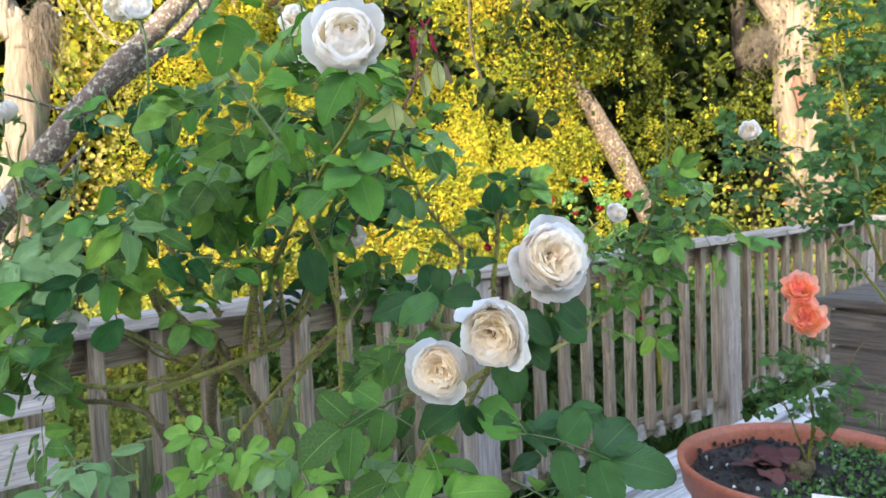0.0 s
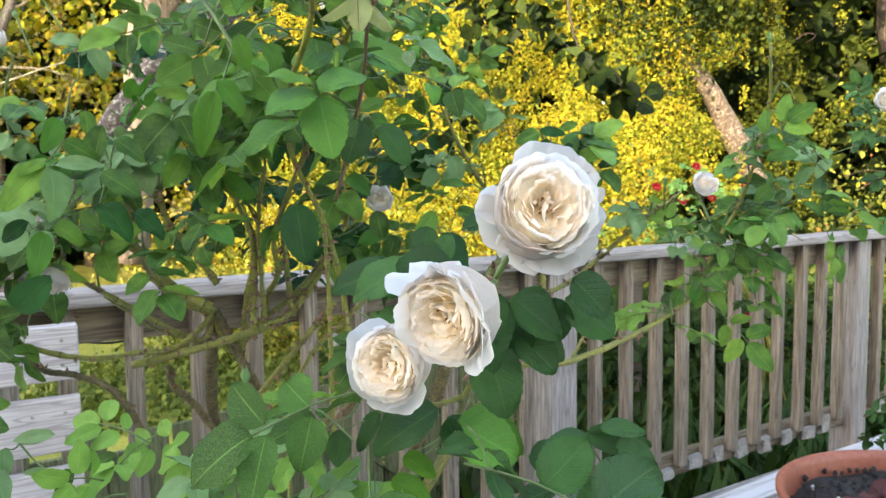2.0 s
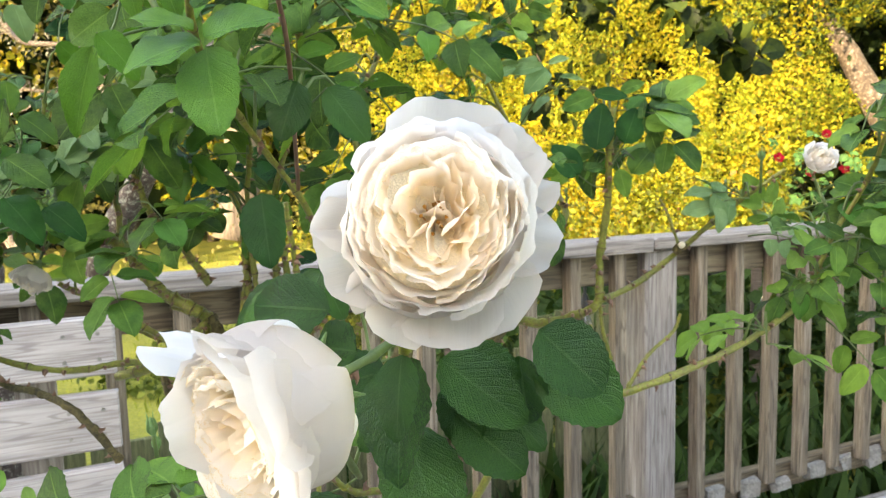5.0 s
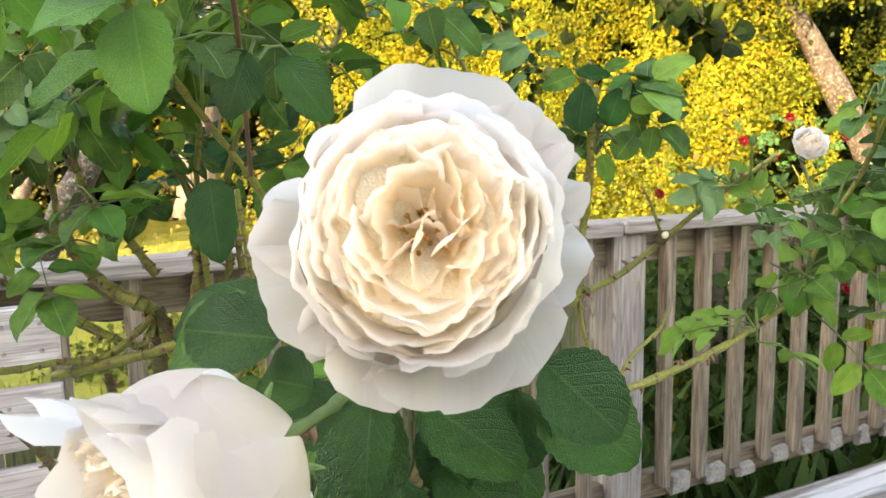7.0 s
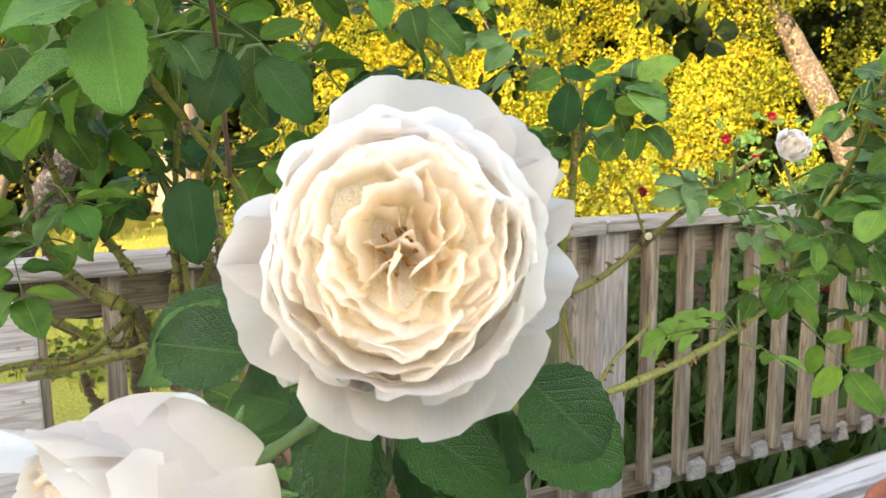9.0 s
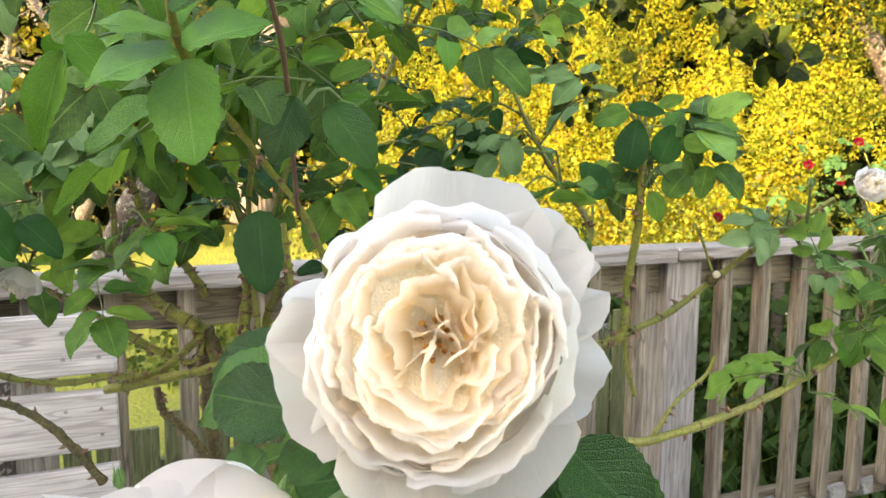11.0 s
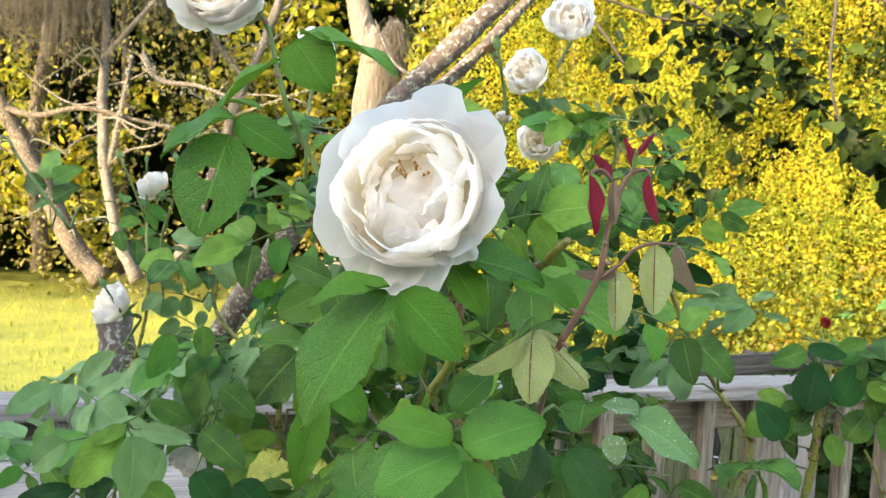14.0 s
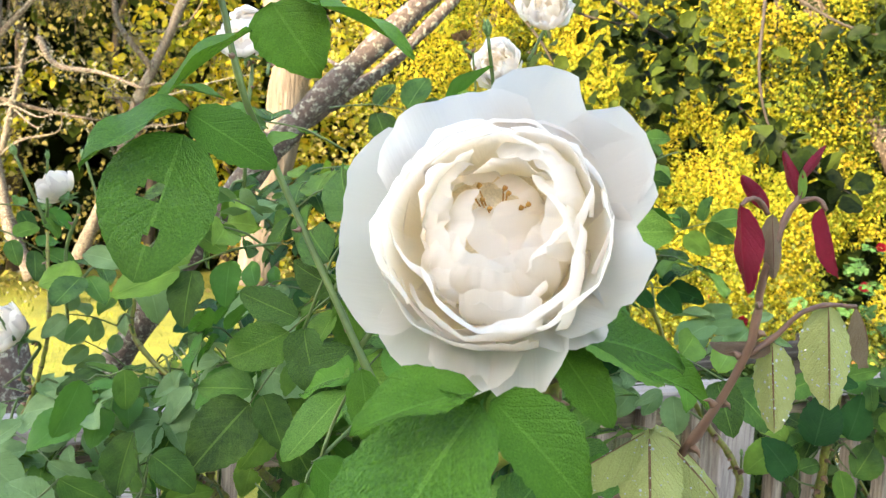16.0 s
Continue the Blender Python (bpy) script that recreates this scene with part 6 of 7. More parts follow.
rb.cane([(0.027, 0.845, 1.121), (-0.006, 0.836, 1.114), (-0.026, 0.832, 1.126)], 0.003, 0.0022, "cane", 3)

A0, B0, C0 = (0.095, 0.683, 1.2815), (0.041, 0.662, 1.221), (-0.010, 0.735, 1.174)
bloom(rb, A0, (0.27, -0.92, 0.27), 0.0375, "full", 11, 12, "full cream-white bloom with a peach heart", [J],
      guards=[(88, 1.05, 24, 74), (48, 1.07, 15, 76), (30, 1.08, 13, 80), (-5, 1.03, 14, 84), (-60, 1.04, 26, 80), (-84, 1.06, 24, 78), (-120, 1.02, 14, 84), (205, 1.05, 22, 82), (184, 1.04, 14, 80)])
bloom(rb, B0, (-0.37, -0.90, -0.16), 0.0355, "full", 12, 60, "nodding full white bloom flushed with blush", [(0.060, 0.728, 1.230), J],
      guards=[(112, 1.14, 25, 40), (76, 1.08, 13, 44), (44, 1.02, 30, 36), (4, 1.04, 32, 40), (-34, 1.06, 20, 50), (185, 0.94, 22, 30)])
bloom(rb, C0, (-0.30, -0.93, -0.02), 0.0335, "full", 13, 130, "smaller creamy bloom", [(-0.010, 0.846, 1.119)], guards=[(200, 1.04, 26, 66), (140, 1.0, 26, 60), (-80, 1.02, 30, 66)])
bloom(rb, D0, (0.10, -0.95, 0.24), 0.0395, "cup", 14, 40, "open white bloom with a hollow creamy cup",
      guards=[(188, 1.03, 30, 70), (124, 0.94, 26, 60), (63, 1.12, 25, 66), (22, 1.03, 27, 66), (-10, 0.94, 22, 72), (-102, 1.05, 21, 80), (-76, 1.04, 20, 80), (-37, 0.94, 13, 78)])
bloom(rb, (-0.313, 0.903, 1.636), (0.25, -0.85, 0.30), 0.035, "full", 15, 10, "cream bloom with an amber heart", [(-0.291, 0.923, 1.616), (-0.275, 0.927, 1.561), (-0.264, 0.951, 1.516), (-0.187, 0.935, 1.399)], guards=[(200, 1.05, 26, 66), (150, 1.04, 22, 62), (-90, 1.04, 30, 70), (-30, 1.0, 24, 66)])
bloom(rb, (-0.210, 1.398, 1.723), (0.2, -0.8, 0.35), 0.033, "small", 16, 0, "half-open white bloom", [(-0.230, 1.418, 1.672)])
bloom(rb, (-0.252, 1.374, 1.658), (-0.1, -0.9, 0.2), 0.031, "small", 17, 50, "half-open white bloom", [(-0.248, 1.405, 1.600)])
bloom(rb, (-0.242, 1.396, 1.578), (0.3, -0.9, 0.1), 0.029, "small", 18, 90, "half-open white bloom", [(-0.240, 1.416, 1.531)])
bloom(rb, (-0.465, 1.209, 1.651), (0.1, -0.7, 0.6), 0.026, "small", 19, 90, "half-open white bloom", [(-0.455, 1.209, 1.578), (-0.464, 1.222, 1.508)])
bloom(rb, (-0.677, 1.201, 1.499), (-0.7, -0.3, 0.7), 0.024, "small", 20, 90, "closed white bloom", [(-0.672, 1.210, 1.429), (-0.663, 1.208, 1.337)])
bloom(rb, (-0.681, 1.145, 1.356), (-0.3, -0.8, 0.5), 0.030, "small", 21, 30, "ragged white bloom", [(-0.679, 1.165, 1.305), (-0.671, 1.190, 1.281)])
bloom(rb, (-0.826, 1.078, 1.543), (0.2, -0.9, -0.2), 0.030, "small", 22, 30, "half-open white bloom", [(-0.785, 1.097, 1.524), (-0.727, 1.120, 1.444)])
bloom(rb, (-0.592, 1.183, 1.173), (-0.1, -0.5, -0.85), 0.027, "small", 23, 30, "hanging white bloom", [(-0.565, 1.200, 1.226)])
bloom(rb, (-0.163, 1.339, 1.274), (0.2, -0.9, 0.3), 0.023, "small", 24, 70, "small faded white bloom", [(-0.165, 1.345, 1.236)])
bloom(rb, (0.323, 1.465, 1.291), (0.2, -0.8, 0.4), 0.022, "small", 25, 70, "small white bloom", [(0.331, 1.462, 1.234)])
bloom(rb, (-0.565, 1.384, 1.705), (-0.1, -0.8, -0.4), 0.032, "small", 26, 70, "nodding white bloom", [(-0.509, 1.329, 1.640)])
rb.cane([(-0.264, 1.314, 1.658), (-0.261, 1.323, 1.612), (-0.268, 1.338, 1.543)], 0.0014, 0.0018, "stalk", 3, "stem", 10)
bloom(rb, (-0.275, 1.309, 1.675), (-0.2, -0.4, 0.9), 0.011, "spent", 27, 10, "dried brown spent bloom", [(-0.264, 1.314, 1.658)])
bloom(rb, (-0.255, 1.303, 1.598), (0.1, -0.4, -0.8), 0.010, "small", 28, 10, "tiny white bud", [(-0.261, 1.323, 1.612)])
for p, a, s in (((-0.700, 1.168, 1.534), (-0.681, 1.192, 1.462), 0.0065), ((-0.670, 1.181, 1.531), (-0.681, 1.193, 1.469), 0.005), ((-0.637, 1.196, 1.534), (-0.618, 1.200, 1.481), 0.0065), ((-0.613, 1.210, 1.570), (-0.583, 1.219, 1.515), 0.0065), ((-0.519, 1.193, 1.525), (-0.507, 1.194, 1.476), 0.005),
                ((-0.672, 1.123, 1.382), (-0.659, 1.137, 1.350), 0.007), ((-0.180, 0.879, 1.121), (-0.182, 0.886, 1.087), 0.008), ((-0.184, 0.887, 1.106), (-0.182, 0.885, 1.082), 0.006), ((0.248, 1.347, 1.295), (0.249, 1.366, 1.256), 0.007), ((0.025, 1.432, 1.257), (0.026, 1.429, 1.228), 0.004),
                ((0.359, 1.246, 1.471), (0.363, 1.253, 1.430), 0.006), ((-0.469, 0.838, 1.082), (-0.476, 0.845, 1.040), 0.006), ((-0.492, 0.838, 1.079), (-0.511, 0.845, 1.035), 0.005), ((-0.198, 1.131, 1.637), (-0.193, 1.152, 1.579), 0.007)):
    bud(rb, p, np.array(p) - np.array(a), s, [np.array(a)])

# hand-set leaves: base, tip, how the blade faces, width


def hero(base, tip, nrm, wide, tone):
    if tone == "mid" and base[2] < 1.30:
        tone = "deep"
    d = np.array(tip) - np.array(base)
    rb.leaf(np.array(base), d, nrm, float(np.linalg.norm(d)), tone, wide, True)


def clump(c, rad, k, size, tone):
    rb.fill(c, (rad, rad * 1.1, rad * 0.9), k, size, tone, (0, -0.2, 0), 0.55)


hero((-0.027, 0.809, 1.510), (-0.026, 0.805, 1.485), (-0.55, -0.8, 0.1), 0.55, "red")
hero((-0.004, 0.819, 1.511), (0.003, 0.817, 1.491), (0.6, -0.75, 0.1), 0.45, "red")
hero((-0.018, 0.815, 1.508), (-0.016, 0.810, 1.490), (0.1, -1, 0.1), 0.48, "mauve")
hero((-0.019, 0.816, 1.509), (-0.027, 0.812, 1.518), (-0.3, -0.9, 0.2), 0.55, "red")
hero((-0.011, 0.819, 1.513), (-0.017, 0.817, 1.526), (-0.4, -0.9, 0.1), 0.36, "red")
hero((-0.010, 0.820, 1.519), (-0.003, 0.823, 1.530), (0.3, -0.9, 0.2), 0.34, "red")
hero((-0.010, 0.819, 1.513), (-0.010, 0.819, 1.522), (0, -1, 0.1), 0.4, "young")
hero((0.000, 0.821, 1.482), (0.002, 0.815, 1.452), (0.05, -1, 0.05), 0.85, "bronze")
hero((-0.015, 0.816, 1.470), (-0.013, 0.811, 1.444), (-0.15, -1, 0.05), 0.8, "bronze")
hero((0.008, 0.825, 1.482), (0.022, 0.837, 1.463), (0.7, -0.6, 0.3), 0.6, "mauve")
hero((-0.014, 0.817, 1.470), (-0.033, 0.815, 1.469), (0, -0.25, 0.95), 0.5, "mauve")
hero((-0.048, 0.807, 1.441), (-0.076, 0.799, 1.422), (-0.35, -0.6, 0.7), 0.62, "bronze")
hero((-0.048, 0.808, 1.441), (-0.045, 0.794, 1.413), (0, -0.85, 0.5), 0.95, "bronze")
hero((-0.047, 0.808, 1.441), (-0.020, 0.817, 1.419), (0.4, -0.75, 0.5), 0.66, "bronze")
hero((-0.047, 0.810, 1.441), (-0.020, 0.828, 1.425), (0.45, -0.5, 0.7), 0.5, "bronze")
hero((-0.213, 0.799, 1.525), (-0.224, 0.785, 1.473), (0.25, -0.9, 0.25), 1.25, "holed")
hero((-0.218, 0.808, 1.534), (-0.188, 0.821, 1.516), (0.2, -0.8, 0.5), 1.0, "mid")
hero((-0.218, 0.808, 1.535), (-0.240, 0.775, 1.523), (0, -0.5, 0.85), 0.8, "mid")
hero((-0.211, 0.836, 1.570), (-0.238, 0.810, 1.541), (-0.4, -0.6, 0.6), 0.7, "mid")
hero((-0.257, 0.846, 1.549), (-0.236, 0.856, 1.548), (0, -0.3, 0.95), 0.9, "mid")
hero((-0.210, 0.848, 1.584), (-0.188, 0.846, 1.558), (0.2, -0.9, 0.2), 1.3, "mid")
hero((-0.208, 0.849, 1.587), (-0.151, 0.864, 1.580), (0, -0.3, 0.95), 0.6, "mid")
hero((-0.083, 0.739, 1.460), (-0.109, 0.708, 1.419), (-0.2, -0.75, 0.6), 0.98, "mid")
hero((-0.082, 0.745, 1.460), (-0.056, 0.750, 1.437), (0.3, -0.6, 0.7), 1.1, "mid")
hero((-0.085, 0.743, 1.462), (-0.108, 0.722, 1.459), (0, -0.4, 0.9), 0.9, "mid")
hero((-0.068, 0.774, 1.472), (-0.037, 0.788, 1.472), (0.1, -0.5, 0.85), 1.0, "mid")
hero((-0.072, 0.772, 1.470), (-0.055, 0.768, 1.451), (0.5, -0.7, 0.4), 1.0, "mid")
hero((-0.060, 0.810, 1.461), (-0.027, 0.825, 1.451), (0.1, -0.5, 0.85), 0.8, "mid")
hero((-0.089, 0.836, 1.367), (-0.075, 0.822, 1.317), (0, -0.85, 0.5), 1.3, "bright")
hero((-0.092, 0.835, 1.370), (-0.122, 0.803, 1.361), (-0.1, -0.7, 0.7), 1.25, "bright")
hero((-0.090, 0.836, 1.373), (-0.055, 0.859, 1.390), (0.1, -0.6, 0.8), 1.3, "bright")
hero((-0.095, 0.834, 1.377), (-0.125, 0.815, 1.390), (-0.1, -0.5, 0.85), 1.1, "mid")
hero((-0.098, 0.839, 1.390), (-0.085, 0.858, 1.408), (0.1, -0.6, 0.75), 1.2, "mid")
hero((-0.012, 0.817, 1.398), (-0.009, 0.812, 1.387), (0, -0.9, 0.3), 1.2, "pale")
hero((-0.008, 0.825, 1.404), (0.027, 0.835, 1.391), (0.1, -0.6, 0.75), 0.75, "pale")
hero((-0.003, 0.827, 1.407), (-0.017, 0.821, 1.412), (0, -0.5, 0.8), 0.9, "pale")
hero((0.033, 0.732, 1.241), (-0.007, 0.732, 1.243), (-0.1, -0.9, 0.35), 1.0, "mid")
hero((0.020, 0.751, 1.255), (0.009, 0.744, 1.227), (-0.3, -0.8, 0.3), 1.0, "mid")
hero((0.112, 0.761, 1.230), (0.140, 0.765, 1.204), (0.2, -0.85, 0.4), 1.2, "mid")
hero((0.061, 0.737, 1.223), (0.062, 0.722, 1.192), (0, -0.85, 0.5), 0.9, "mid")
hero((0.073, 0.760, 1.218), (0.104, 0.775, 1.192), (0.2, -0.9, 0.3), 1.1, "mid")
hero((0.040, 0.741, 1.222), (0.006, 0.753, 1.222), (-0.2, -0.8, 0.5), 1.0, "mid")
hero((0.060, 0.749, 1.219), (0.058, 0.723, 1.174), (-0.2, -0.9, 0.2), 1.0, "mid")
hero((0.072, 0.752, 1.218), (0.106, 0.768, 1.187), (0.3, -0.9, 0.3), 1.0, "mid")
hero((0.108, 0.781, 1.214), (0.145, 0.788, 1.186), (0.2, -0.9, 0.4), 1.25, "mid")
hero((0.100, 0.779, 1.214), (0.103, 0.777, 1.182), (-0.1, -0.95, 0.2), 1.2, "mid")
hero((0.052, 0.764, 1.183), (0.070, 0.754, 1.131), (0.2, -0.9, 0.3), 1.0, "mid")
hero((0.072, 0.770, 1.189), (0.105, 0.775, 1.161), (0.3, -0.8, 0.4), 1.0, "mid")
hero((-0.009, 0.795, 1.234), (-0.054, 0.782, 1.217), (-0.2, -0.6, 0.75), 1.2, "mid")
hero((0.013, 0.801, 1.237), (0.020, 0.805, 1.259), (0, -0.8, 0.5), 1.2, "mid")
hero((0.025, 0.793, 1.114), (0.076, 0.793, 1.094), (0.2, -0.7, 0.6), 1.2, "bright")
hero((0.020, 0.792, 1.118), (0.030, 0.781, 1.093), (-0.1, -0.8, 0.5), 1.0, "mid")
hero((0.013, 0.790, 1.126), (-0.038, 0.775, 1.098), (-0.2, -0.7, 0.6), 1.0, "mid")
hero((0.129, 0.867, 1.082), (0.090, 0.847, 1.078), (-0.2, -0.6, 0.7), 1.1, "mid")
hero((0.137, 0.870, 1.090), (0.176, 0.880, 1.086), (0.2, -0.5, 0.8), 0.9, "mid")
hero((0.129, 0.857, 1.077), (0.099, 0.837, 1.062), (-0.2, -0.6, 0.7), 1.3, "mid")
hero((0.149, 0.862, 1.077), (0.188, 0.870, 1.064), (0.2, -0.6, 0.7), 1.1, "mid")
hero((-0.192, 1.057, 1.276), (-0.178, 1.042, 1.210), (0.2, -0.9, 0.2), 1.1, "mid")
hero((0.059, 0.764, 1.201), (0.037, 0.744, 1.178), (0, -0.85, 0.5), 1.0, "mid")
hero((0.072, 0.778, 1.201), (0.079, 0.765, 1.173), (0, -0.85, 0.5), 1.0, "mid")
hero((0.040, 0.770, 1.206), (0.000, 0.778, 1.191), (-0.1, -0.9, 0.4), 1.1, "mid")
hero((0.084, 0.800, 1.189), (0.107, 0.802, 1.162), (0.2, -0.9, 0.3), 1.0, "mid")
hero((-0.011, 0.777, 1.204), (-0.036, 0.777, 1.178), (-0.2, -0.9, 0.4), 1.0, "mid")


def sprig(node, facing, leaves):
    """Hand-set leaves round one joint, their stalks, and the twig that ties the joint to the nearest cane."""
    node, facing = np.array(node), np.array(facing)
    allc = np.concatenate(rb.canes)
    near = allc[int(np.argmin(np.linalg.norm(allc - node - (0, 0.03, -0.02), axis=1)))]
    gap = float(np.linalg.norm(near - node))
    if gap < 0.12:
        rb.stalk([near, near + 0.35 * (node - near) + rng.normal(0, 0.05 * gap, 3) + (0, 0.02, 0.10 * gap), near + 0.7 * (node - near) + rng.normal(0, 0.05 * gap, 3) + (0, 0.01, 0.10 * gap), node], 0.0014, 0.0010, 14, 5)
    CLEAR.append((node + facing * 0.04, node + facing * 0.30, 0.045))
    for base, tip, wide, tone in leaves:
        base, d = np.array(base), np.array(tip) - np.array(base)
        foot = node if np.linalg.norm(base - node) < 0.05 else allc[int(np.argmin(np.linalg.norm(allc - base - (0, 0.03, -0.02), axis=1)))]
        if np.linalg.norm(base - foot) < 0.12:
            rb.stalk([foot, 0.5 * (foot + base) - facing * 0.012, base], 0.0010, 0.0007, 6, 4)
        rb.leaf(base, d, facing + rng.normal(0, 0.22, 3), float(np.linalg.norm(d)), tone, wide, True)


sprig((-0.387, 0.898, 1.322), (0.66, -0.58, 0.47), [((-0.374, 0.891, 1.316), (-0.357, 0.882, 1.271), 1.00, "pale"), ((-0.378, 0.889, 1.319), (-0.410, 0.866, 1.277), 0.85, "mid"), ((-0.415, 0.870, 1.310), (-0.449, 0.857, 1.285), 0.75, "pale"), ((-0.368, 0.894, 1.321), (-0.326, 0.900, 1.318), 0.62, "pale"), ((-0.377, 0.889, 1.322), (-0.397, 0.874, 1.310), 0.80, "mid"), ((-0.363, 0.898, 1.342), (-0.338, 0.912, 1.323), 0.80, "mid")])
sprig((-0.420, 0.934, 1.261), (0.64, -0.57, 0.52), [((-0.410, 0.924, 1.253), (-0.409, 0.908, 1.210), 0.75, "bright"), ((-0.400, 0.929, 1.260), (-0.374, 0.936, 1.242), 1.10, "mid"), ((-0.422, 0.919, 1.264), (-0.448, 0.910, 1.244), 0.80, "deep")])
sprig((-0.446, 0.896, 1.221), (0.65, -0.51, 0.56), [((-0.444, 0.886, 1.255), (-0.457, 0.864, 1.220), 0.90, "deep"), ((-0.463, 0.875, 1.224), (-0.487, 0.860, 1.232), 1.00, "deep"), ((-0.468, 0.870, 1.194), (-0.437, 0.890, 1.211), 0.90, "deep"), ((-0.419, 0.892, 1.179), (-0.387, 0.896, 1.210), 1.10, "deep"), ((-0.433, 0.892, 1.263), (-0.471, 0.869, 1.255), 0.60, "deep"), ((-0.461, 0.873, 1.185), (-0.487, 0.864, 1.165), 0.90, "deep")])
sprig((-0.350, 0.952, 1.321), (0.61, -0.64, 0.47), [((-0.351, 0.937, 1.312), (-0.312, 0.941, 1.288), 1.05, "mid"), ((-0.340, 0.945, 1.345), (-0.312, 0.952, 1.328), 1.00, "mid"), ((-0.350, 0.941, 1.359), (-0.363, 0.936, 1.316), 0.80, "mid"), ((-0.353, 0.934, 1.280), (-0.318, 0.935, 1.251), 0.90, "deep"), ((-0.325, 0.947, 1.272), (-0.294, 0.955, 1.250), 0.90, "deep")])
sprig((-0.429, 0.995, 1.373), (0.65, -0.64, 0.41), [((-0.429, 0.981, 1.372), (-0.432, 0.964, 1.335), 0.90, "bright"), ((-0.404, 0.994, 1.380), (-0.398, 0.990, 1.353), 1.10, "mid"), ((-0.470, 0.960, 1.354), (-0.503, 0.947, 1.324), 0.65, "pale"), ((-0.396, 1.002, 1.447), (-0.377, 0.996, 1.418), 1.00, "pale"), ((-0.371, 1.015, 1.458), (-0.384, 1.004, 1.445), 0.80, "pale"), ((-0.409, 0.997, 1.452), (-0.440, 0.987, 1.461), 0.70, "pale")])
sprig((-0.195, 0.882, 1.386), (0.55, -0.72, 0.42), [((-0.195, 0.868, 1.379), (-0.201, 0.848, 1.324), 0.60, "mid"), ((-0.177, 0.881, 1.430), (-0.168, 0.878, 1.396), 0.85, "mid"), ((-0.193, 0.870, 1.388), (-0.171, 0.883, 1.362), 0.90, "bright"), ((-0.156, 0.890, 1.422), (-0.140, 0.883, 1.397), 0.90, "mid"), ((-0.078, 0.922, 1.355), (-0.089, 0.910, 1.318), 1.10, "deep"), ((-0.061, 0.930, 1.351), (-0.037, 0.943, 1.314), 1.10, "deep")])
sprig((0.093, 1.338, 1.312), (0.06, -0.89, 0.45), [((0.076, 1.316, 1.308), (0.083, 1.310, 1.358), 1.25, "deep"), ((0.105, 1.331, 1.314), (0.119, 1.336, 1.354), 1.10, "deep"), ((0.127, 1.343, 1.342), (0.153, 1.361, 1.360), 0.90, "deep"), ((0.101, 1.333, 1.371), (0.126, 1.332, 1.381), 0.95, "mid"), ((0.072, 1.319, 1.367), (0.042, 1.299, 1.354), 1.00, "mid"), ((0.113, 1.332, 1.280), (0.134, 1.349, 1.310), 1.15, "mid"), ((0.057, 1.305, 1.281), (0.037, 1.285, 1.313), 1.10, "deep"), ((0.100, 1.326, 1.286), (0.108, 1.323, 1.255), 1.10, "mid"), ((0.064, 1.309, 1.286), (0.086, 1.325, 1.293), 0.80, "mid"), ((0.073, 1.320, 1.370), (0.109, 1.323, 1.365), 0.80, "deep")])
sprig((0.017, 1.363, 1.383), (0.14, -0.91, 0.39), [((0.017, 1.351, 1.402), (-0.004, 1.326, 1.380), 0.95, "pale"), ((0.012, 1.349, 1.406), (-0.027, 1.326, 1.402), 0.50, "pale"), ((0.018, 1.352, 1.409), (0.040, 1.368, 1.418), 0.60, "pale"), ((0.030, 1.357, 1.394), (0.057, 1.356, 1.390), 0.50, "pale"), ((-0.048, 1.315, 1.337), (-0.041, 1.311, 1.300), 1.10, "pale"), ((-0.058, 1.311, 1.342), (-0.081, 1.303, 1.326), 0.70, "pale")])
sprig((-0.038, 1.159, 1.226), (0.21, -0.81, 0.55), [((-0.038, 1.147, 1.238), (-0.013, 1.140, 1.176), 0.90, "deep"), ((-0.069, 1.130, 1.212), (-0.037, 1.137, 1.164), 1.00, "deep"), ((-0.094, 1.117, 1.202), (-0.097, 1.117, 1.159), 1.10, "deep"), ((-0.047, 1.144, 1.263), (-0.069, 1.118, 1.228), 0.90, "mid"), ((-0.024, 1.155, 1.264), (0.011, 1.166, 1.250), 0.80, "mid"), ((-0.113, 1.113, 1.266), (-0.107, 1.118, 1.231), 1.10, "mid"), ((-0.044, 1.148, 1.297), (-0.005, 1.153, 1.295), 0.70, "mid")])
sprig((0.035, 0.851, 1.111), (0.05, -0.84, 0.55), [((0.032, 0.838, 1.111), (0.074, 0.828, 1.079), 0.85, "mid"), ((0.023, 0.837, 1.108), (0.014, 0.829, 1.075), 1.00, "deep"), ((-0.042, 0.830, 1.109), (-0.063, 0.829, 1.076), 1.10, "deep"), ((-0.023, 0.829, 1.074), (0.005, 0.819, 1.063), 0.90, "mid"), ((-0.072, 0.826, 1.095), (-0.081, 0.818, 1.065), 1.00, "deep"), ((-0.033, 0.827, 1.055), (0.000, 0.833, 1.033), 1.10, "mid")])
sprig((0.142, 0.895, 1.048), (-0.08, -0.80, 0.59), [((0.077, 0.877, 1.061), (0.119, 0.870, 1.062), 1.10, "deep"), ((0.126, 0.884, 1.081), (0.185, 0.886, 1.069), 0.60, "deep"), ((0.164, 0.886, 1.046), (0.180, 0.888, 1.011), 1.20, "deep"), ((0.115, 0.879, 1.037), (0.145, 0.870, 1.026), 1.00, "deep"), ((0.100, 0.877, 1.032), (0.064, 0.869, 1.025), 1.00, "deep")])
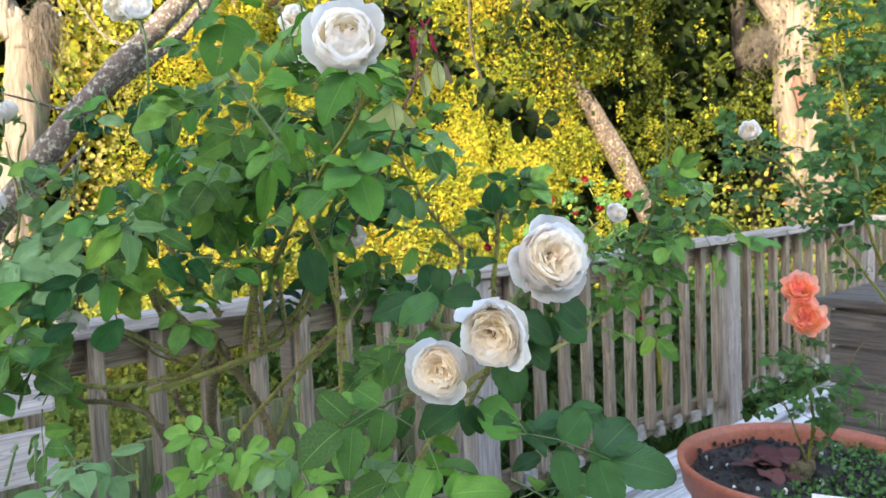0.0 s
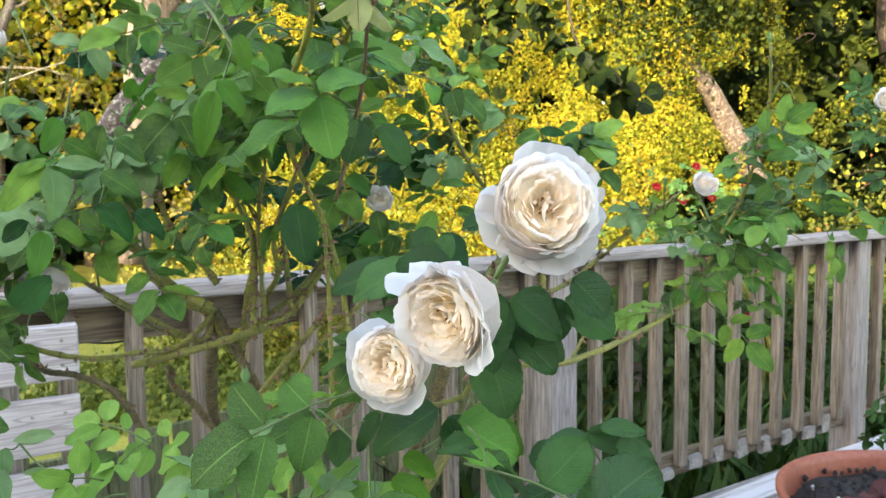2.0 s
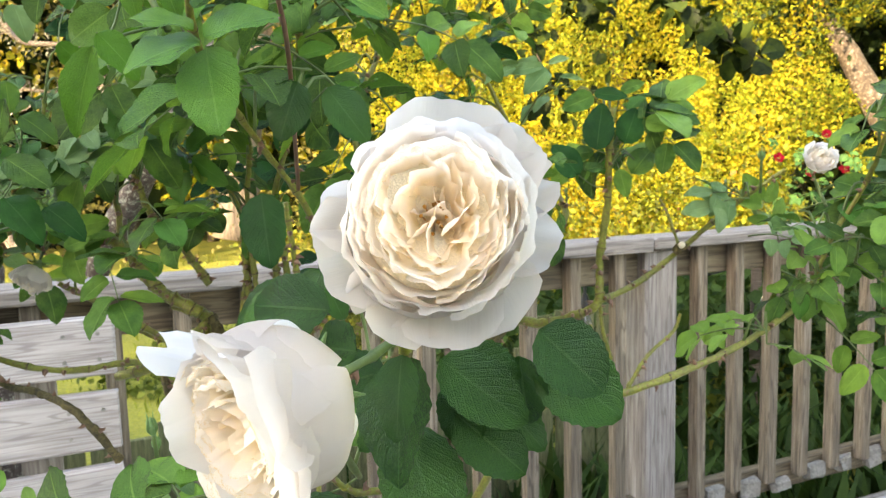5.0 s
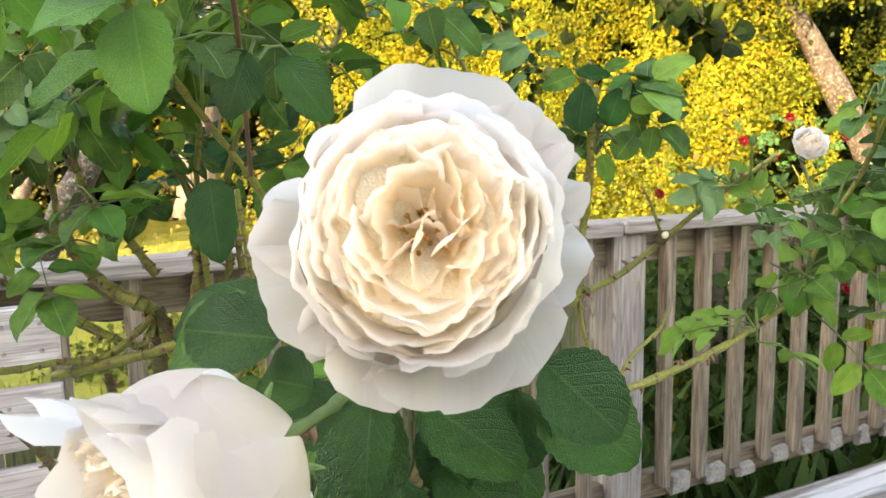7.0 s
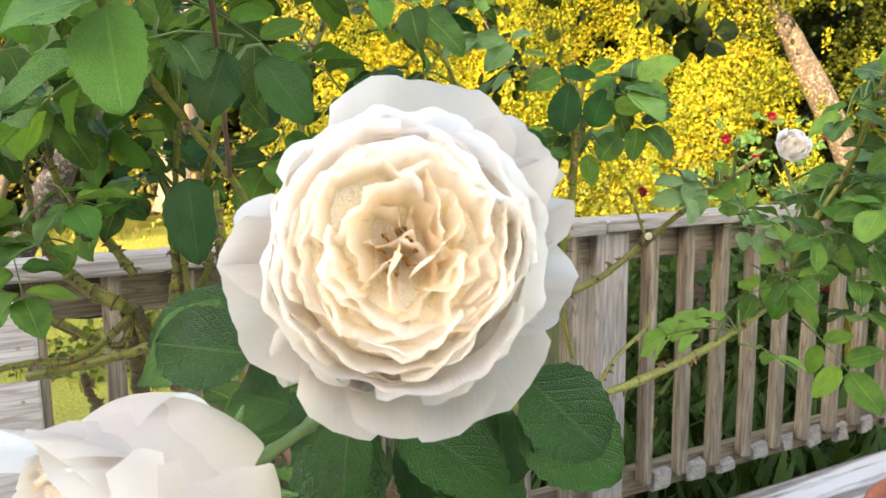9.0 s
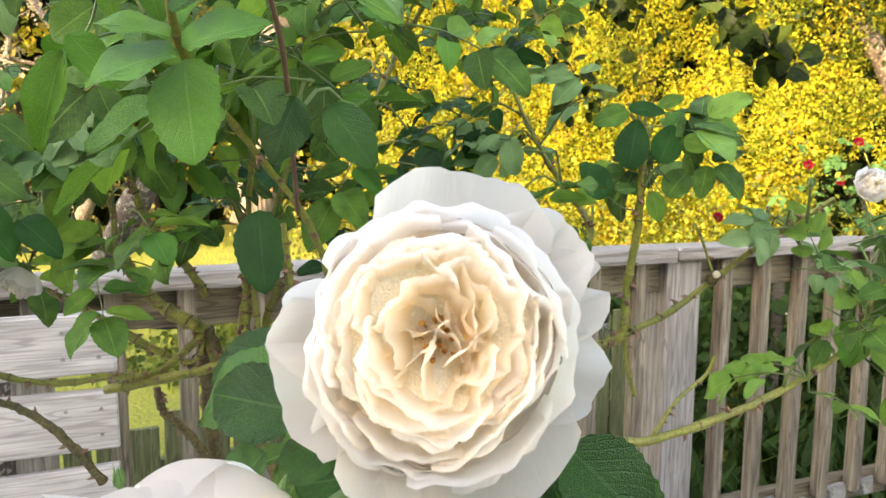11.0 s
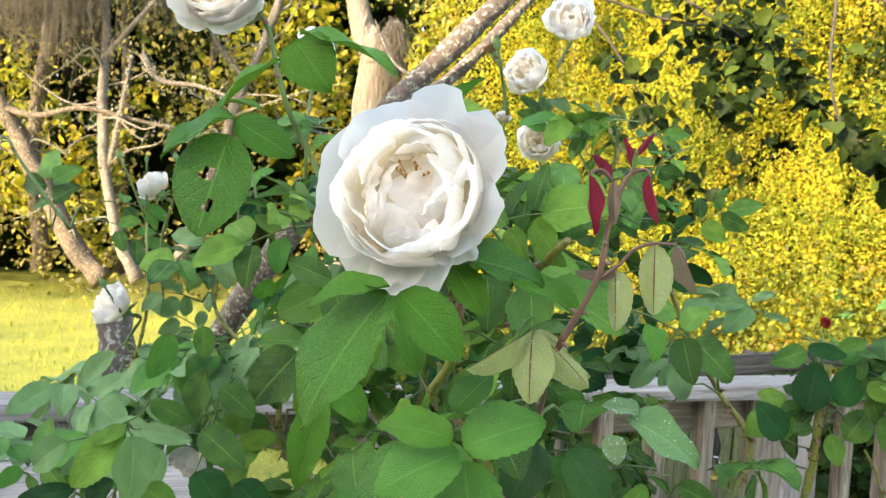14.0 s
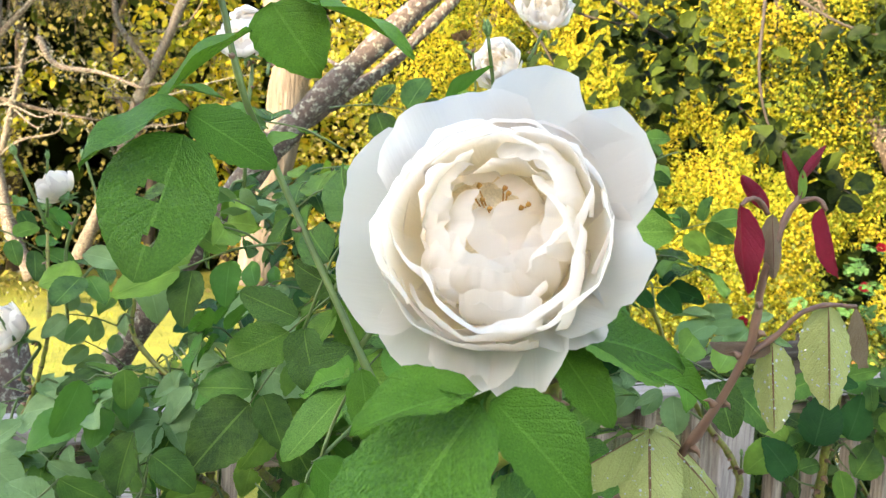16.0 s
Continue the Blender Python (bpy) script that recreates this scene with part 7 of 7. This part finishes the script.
sprig((-0.241, 0.979, 1.017), (0.30, -0.76, 0.58), [((-0.242, 0.969, 1.037), (-0.259, 0.954, 1.023), 1.10, "young"), ((-0.268, 0.964, 1.011), (-0.293, 0.954, 0.976), 0.80, "young"), ((-0.252, 0.966, 1.011), (-0.256, 0.966, 0.970), 1.25, "young"), ((-0.217, 0.972, 1.039), (-0.221, 0.956, 1.004), 0.90, "young"), ((-0.136, 0.980, 1.028), (-0.171, 0.971, 1.017), 0.80, "young"), ((-0.172, 0.974, 1.009), (-0.202, 0.972, 0.975), 0.90, "young"), ((-0.157, 0.976, 1.012), (-0.139, 0.964, 0.983), 1.10, "young"), ((-0.193, 0.974, 1.039), (-0.205, 0.970, 1.058), 0.80, "young")])
sprig((-0.387, 0.846, 1.063), (0.48, -0.68, 0.55), [((-0.346, 0.839, 1.076), (-0.379, 0.824, 1.075), 0.50, "pale"), ((-0.392, 0.833, 1.063), (-0.390, 0.827, 1.037), 1.00, "pale"), ((-0.353, 0.836, 1.043), (-0.379, 0.837, 1.039), 0.50, "pale"), ((-0.332, 0.838, 1.045), (-0.336, 0.824, 1.026), 1.00, "mid"), ((-0.290, 0.844, 1.058), (-0.314, 0.836, 1.046), 0.80, "mid")])
sprig((-0.024, 0.865, 1.233), (0.13, -0.90, 0.41), [((-0.032, 0.851, 1.229), (-0.084, 0.832, 1.212), 0.75, "deep"), ((-0.006, 0.857, 1.261), (-0.008, 0.850, 1.231), 1.20, "deep"), ((-0.018, 0.851, 1.210), (-0.032, 0.856, 1.234), 0.80, "deep"), ((0.022, 0.860, 1.258), (0.053, 0.852, 1.271), 0.70, "deep")])

# foliage, clump by clump: centre, reach, sprays, leaflet length
clump((-0.266, 1.023, 1.514), 0.1, 5, 0.0449, "green")
clump((-0.314, 1.067, 1.446), 0.12, 7, 0.04692, "green")
clump((-0.197, 0.971, 1.474), 0.08, 5, 0.04692, "green")
clump((-0.165, 1.018, 1.427), 0.09, 5, 0.04692, "green")
clump((-0.246, 1.093, 1.373), 0.11, 7, 0.0449, "green")
clump((-0.123, 1.013, 1.358), 0.09, 5, 0.0459, "green")
clump((-0.094, 1.071, 1.459), 0.08, 5, 0.04284, "green")
clump((-0.091, 1.280, 1.573), 0.08, 5, 0.0408, "green")
clump((-0.209, 1.365, 1.547), 0.1, 6, 0.04284, "green")
clump((-0.163, 1.399, 1.455), 0.1, 7, 0.04284, "green")
clump((-0.096, 1.430, 1.464), 0.07, 5, 0.0408, "green")
clump((-0.205, 1.213, 1.426), 0.1, 6, 0.0459, "green")
clump((-0.225, 1.099, 1.477), 0.08, 4, 0.0459, "green")
clump((-0.129, 1.425, 1.567), 0.06, 4, 0.04284, "green")
clump((-0.280, 1.124, 1.416), 0.08, 5, 0.0449, "green")
clump((-0.222, 1.197, 1.324), 0.09, 5, 0.0459, "green")
clump((-0.347, 1.272, 1.552), 0.08, 3, 0.04284, "green")
clump((-0.542, 1.104, 1.296), 0.12, 5, 0.04284, "pale")
clump((-0.448, 1.089, 1.358), 0.1, 5, 0.0449, "pale")
clump((-0.428, 1.135, 1.432), 0.1, 4, 0.04284, "pale")
clump((-0.410, 1.124, 1.281), 0.12, 6, 0.0459, "green")
clump((-0.576, 1.045, 1.184), 0.09, 4, 0.0510, "green")
clump((-0.647, 1.214, 1.456), 0.08, 3, 0.0408, "green")
clump((-0.391, 1.161, 1.372), 0.12, 5, 0.0449, "bright")
clump((-0.649, 1.194, 1.326), 0.09, 5, 0.04284, "pale")
clump((-0.682, 1.149, 1.237), 0.09, 5, 0.04692, "pale")
clump((-0.601, 1.207, 1.237), 0.1, 5, 0.0449, "green")
clump((-0.542, 1.238, 1.284), 0.1, 5, 0.0449, "green")
clump((-0.781, 1.180, 1.453), 0.07, 3, 0.0408, "green")
clump((-0.644, 1.068, 1.126), 0.08, 5, 0.0510, "green")
clump((-0.613, 1.116, 1.140), 0.06, 3, 0.0459, "green")
clump((-0.570, 1.195, 1.196), 0.07, 3, 0.04284, "green")
clump((-0.444, 1.209, 1.337), 0.09, 5, 0.0449, "green")
clump((-0.419, 1.231, 1.458), 0.09, 3, 0.0449, "green")
clump((-0.653, 1.014, 1.163), 0.07, 4, 0.0510, "green")
clump((-0.573, 1.050, 1.133), 0.06, 3, 0.0490, "green")
clump((-0.595, 1.102, 1.236), 0.06, 4, 0.0490, "pale")
clump((-0.565, 1.168, 1.190), 0.05, 2, 0.04284, "green")
clump((-0.476, 1.162, 1.276), 0.1, 5, 0.0449, "bright")
clump((-0.356, 1.162, 1.262), 0.08, 3, 0.0449, "green")
clump((-0.571, 1.173, 1.287), 0.08, 3, 0.04284, "pale")
clump((-0.457, 1.151, 1.238), 0.08, 5, 0.04284, "green")
clump((-0.389, 1.151, 1.226), 0.06, 3, 0.04284, "green")
clump((-0.131, 1.335, 1.191), 0.1, 7, 0.04692, "green")
clump((-0.073, 1.385, 1.225), 0.08, 6, 0.04284, "green")
clump((-0.076, 1.355, 1.151), 0.06, 3, 0.0510, "green")
clump((-0.081, 1.424, 1.331), 0.06, 4, 0.0408, "pale")
clump((0.089, 1.337, 1.353), 0.045, 6, 0.0459, "green")
clump((0.104, 1.341, 1.325), 0.04, 5, 0.0459, "green")
clump((0.006, 1.414, 1.401), 0.04, 2, 0.0408, "pale")
clump((0.234, 1.381, 1.246), 0.055, 4, 0.03468, "pale")
clump((0.272, 1.392, 1.191), 0.05, 3, 0.03468, "young")
clump((0.242, 1.373, 1.127), 0.05, 2, 0.0306, "young")
clump((0.398, 1.361, 1.218), 0.1, 7, 0.04284, "green")
clump((0.310, 1.329, 1.214), 0.08, 6, 0.0408, "green")
clump((0.434, 1.345, 1.267), 0.08, 6, 0.04284, "green")
clump((0.342, 1.306, 1.157), 0.07, 5, 0.0408, "green")
clump((0.365, 1.300, 1.358), 0.07, 5, 0.0408, "green")
clump((0.249, 1.281, 1.116), 0.04, 3, 0.0367, "young")
clump((0.456, 1.349, 1.316), 0.07, 4, 0.03876, "pale")
clump((-0.212, 0.840, 1.064), 0.06, 6, 0.0306, "young")
clump((-0.143, 0.841, 1.054), 0.06, 6, 0.0306, "pale")
clump((-0.230, 0.789, 1.052), 0.05, 4, 0.03264, "young")
clump((-0.390, 0.789, 1.071), 0.06, 6, 0.0286, "pale")
clump((-0.092, 0.841, 1.052), 0.05, 4, 0.0306, "young")
clump((-0.553, 0.988, 1.088), 0.06, 3, 0.0449, "green")
clump((-0.044, 0.715, 1.100), 0.06, 4, 0.0459, "green")
clump((0.026, 0.698, 1.125), 0.04, 2, 0.04692, "deep")
clump((-0.068, 0.952, 1.193), 0.06, 3, 0.04284, "green")
clump((-0.029, 1.208, 1.267), 0.09, 6, 0.04284, "green")
clump((-0.114, 1.098, 1.138), 0.05, 2, 0.0367, "green")
clump((0.091, 0.678, 1.118), 0.05, 2, 0.0490, "deep")
clump((0.024, 0.694, 1.073), 0.06, 3, 0.0459, "green")
# growth deep in the bush, its shade put into the dark green leaf colour
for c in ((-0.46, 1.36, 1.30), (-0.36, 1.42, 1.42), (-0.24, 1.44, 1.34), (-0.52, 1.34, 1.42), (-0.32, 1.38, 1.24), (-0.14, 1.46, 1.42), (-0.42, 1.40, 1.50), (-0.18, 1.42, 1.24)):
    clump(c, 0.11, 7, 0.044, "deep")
rb.dew(("bronze", "pale"), 60)
rb.finish((0.0, 0.70, 1.35), 300)
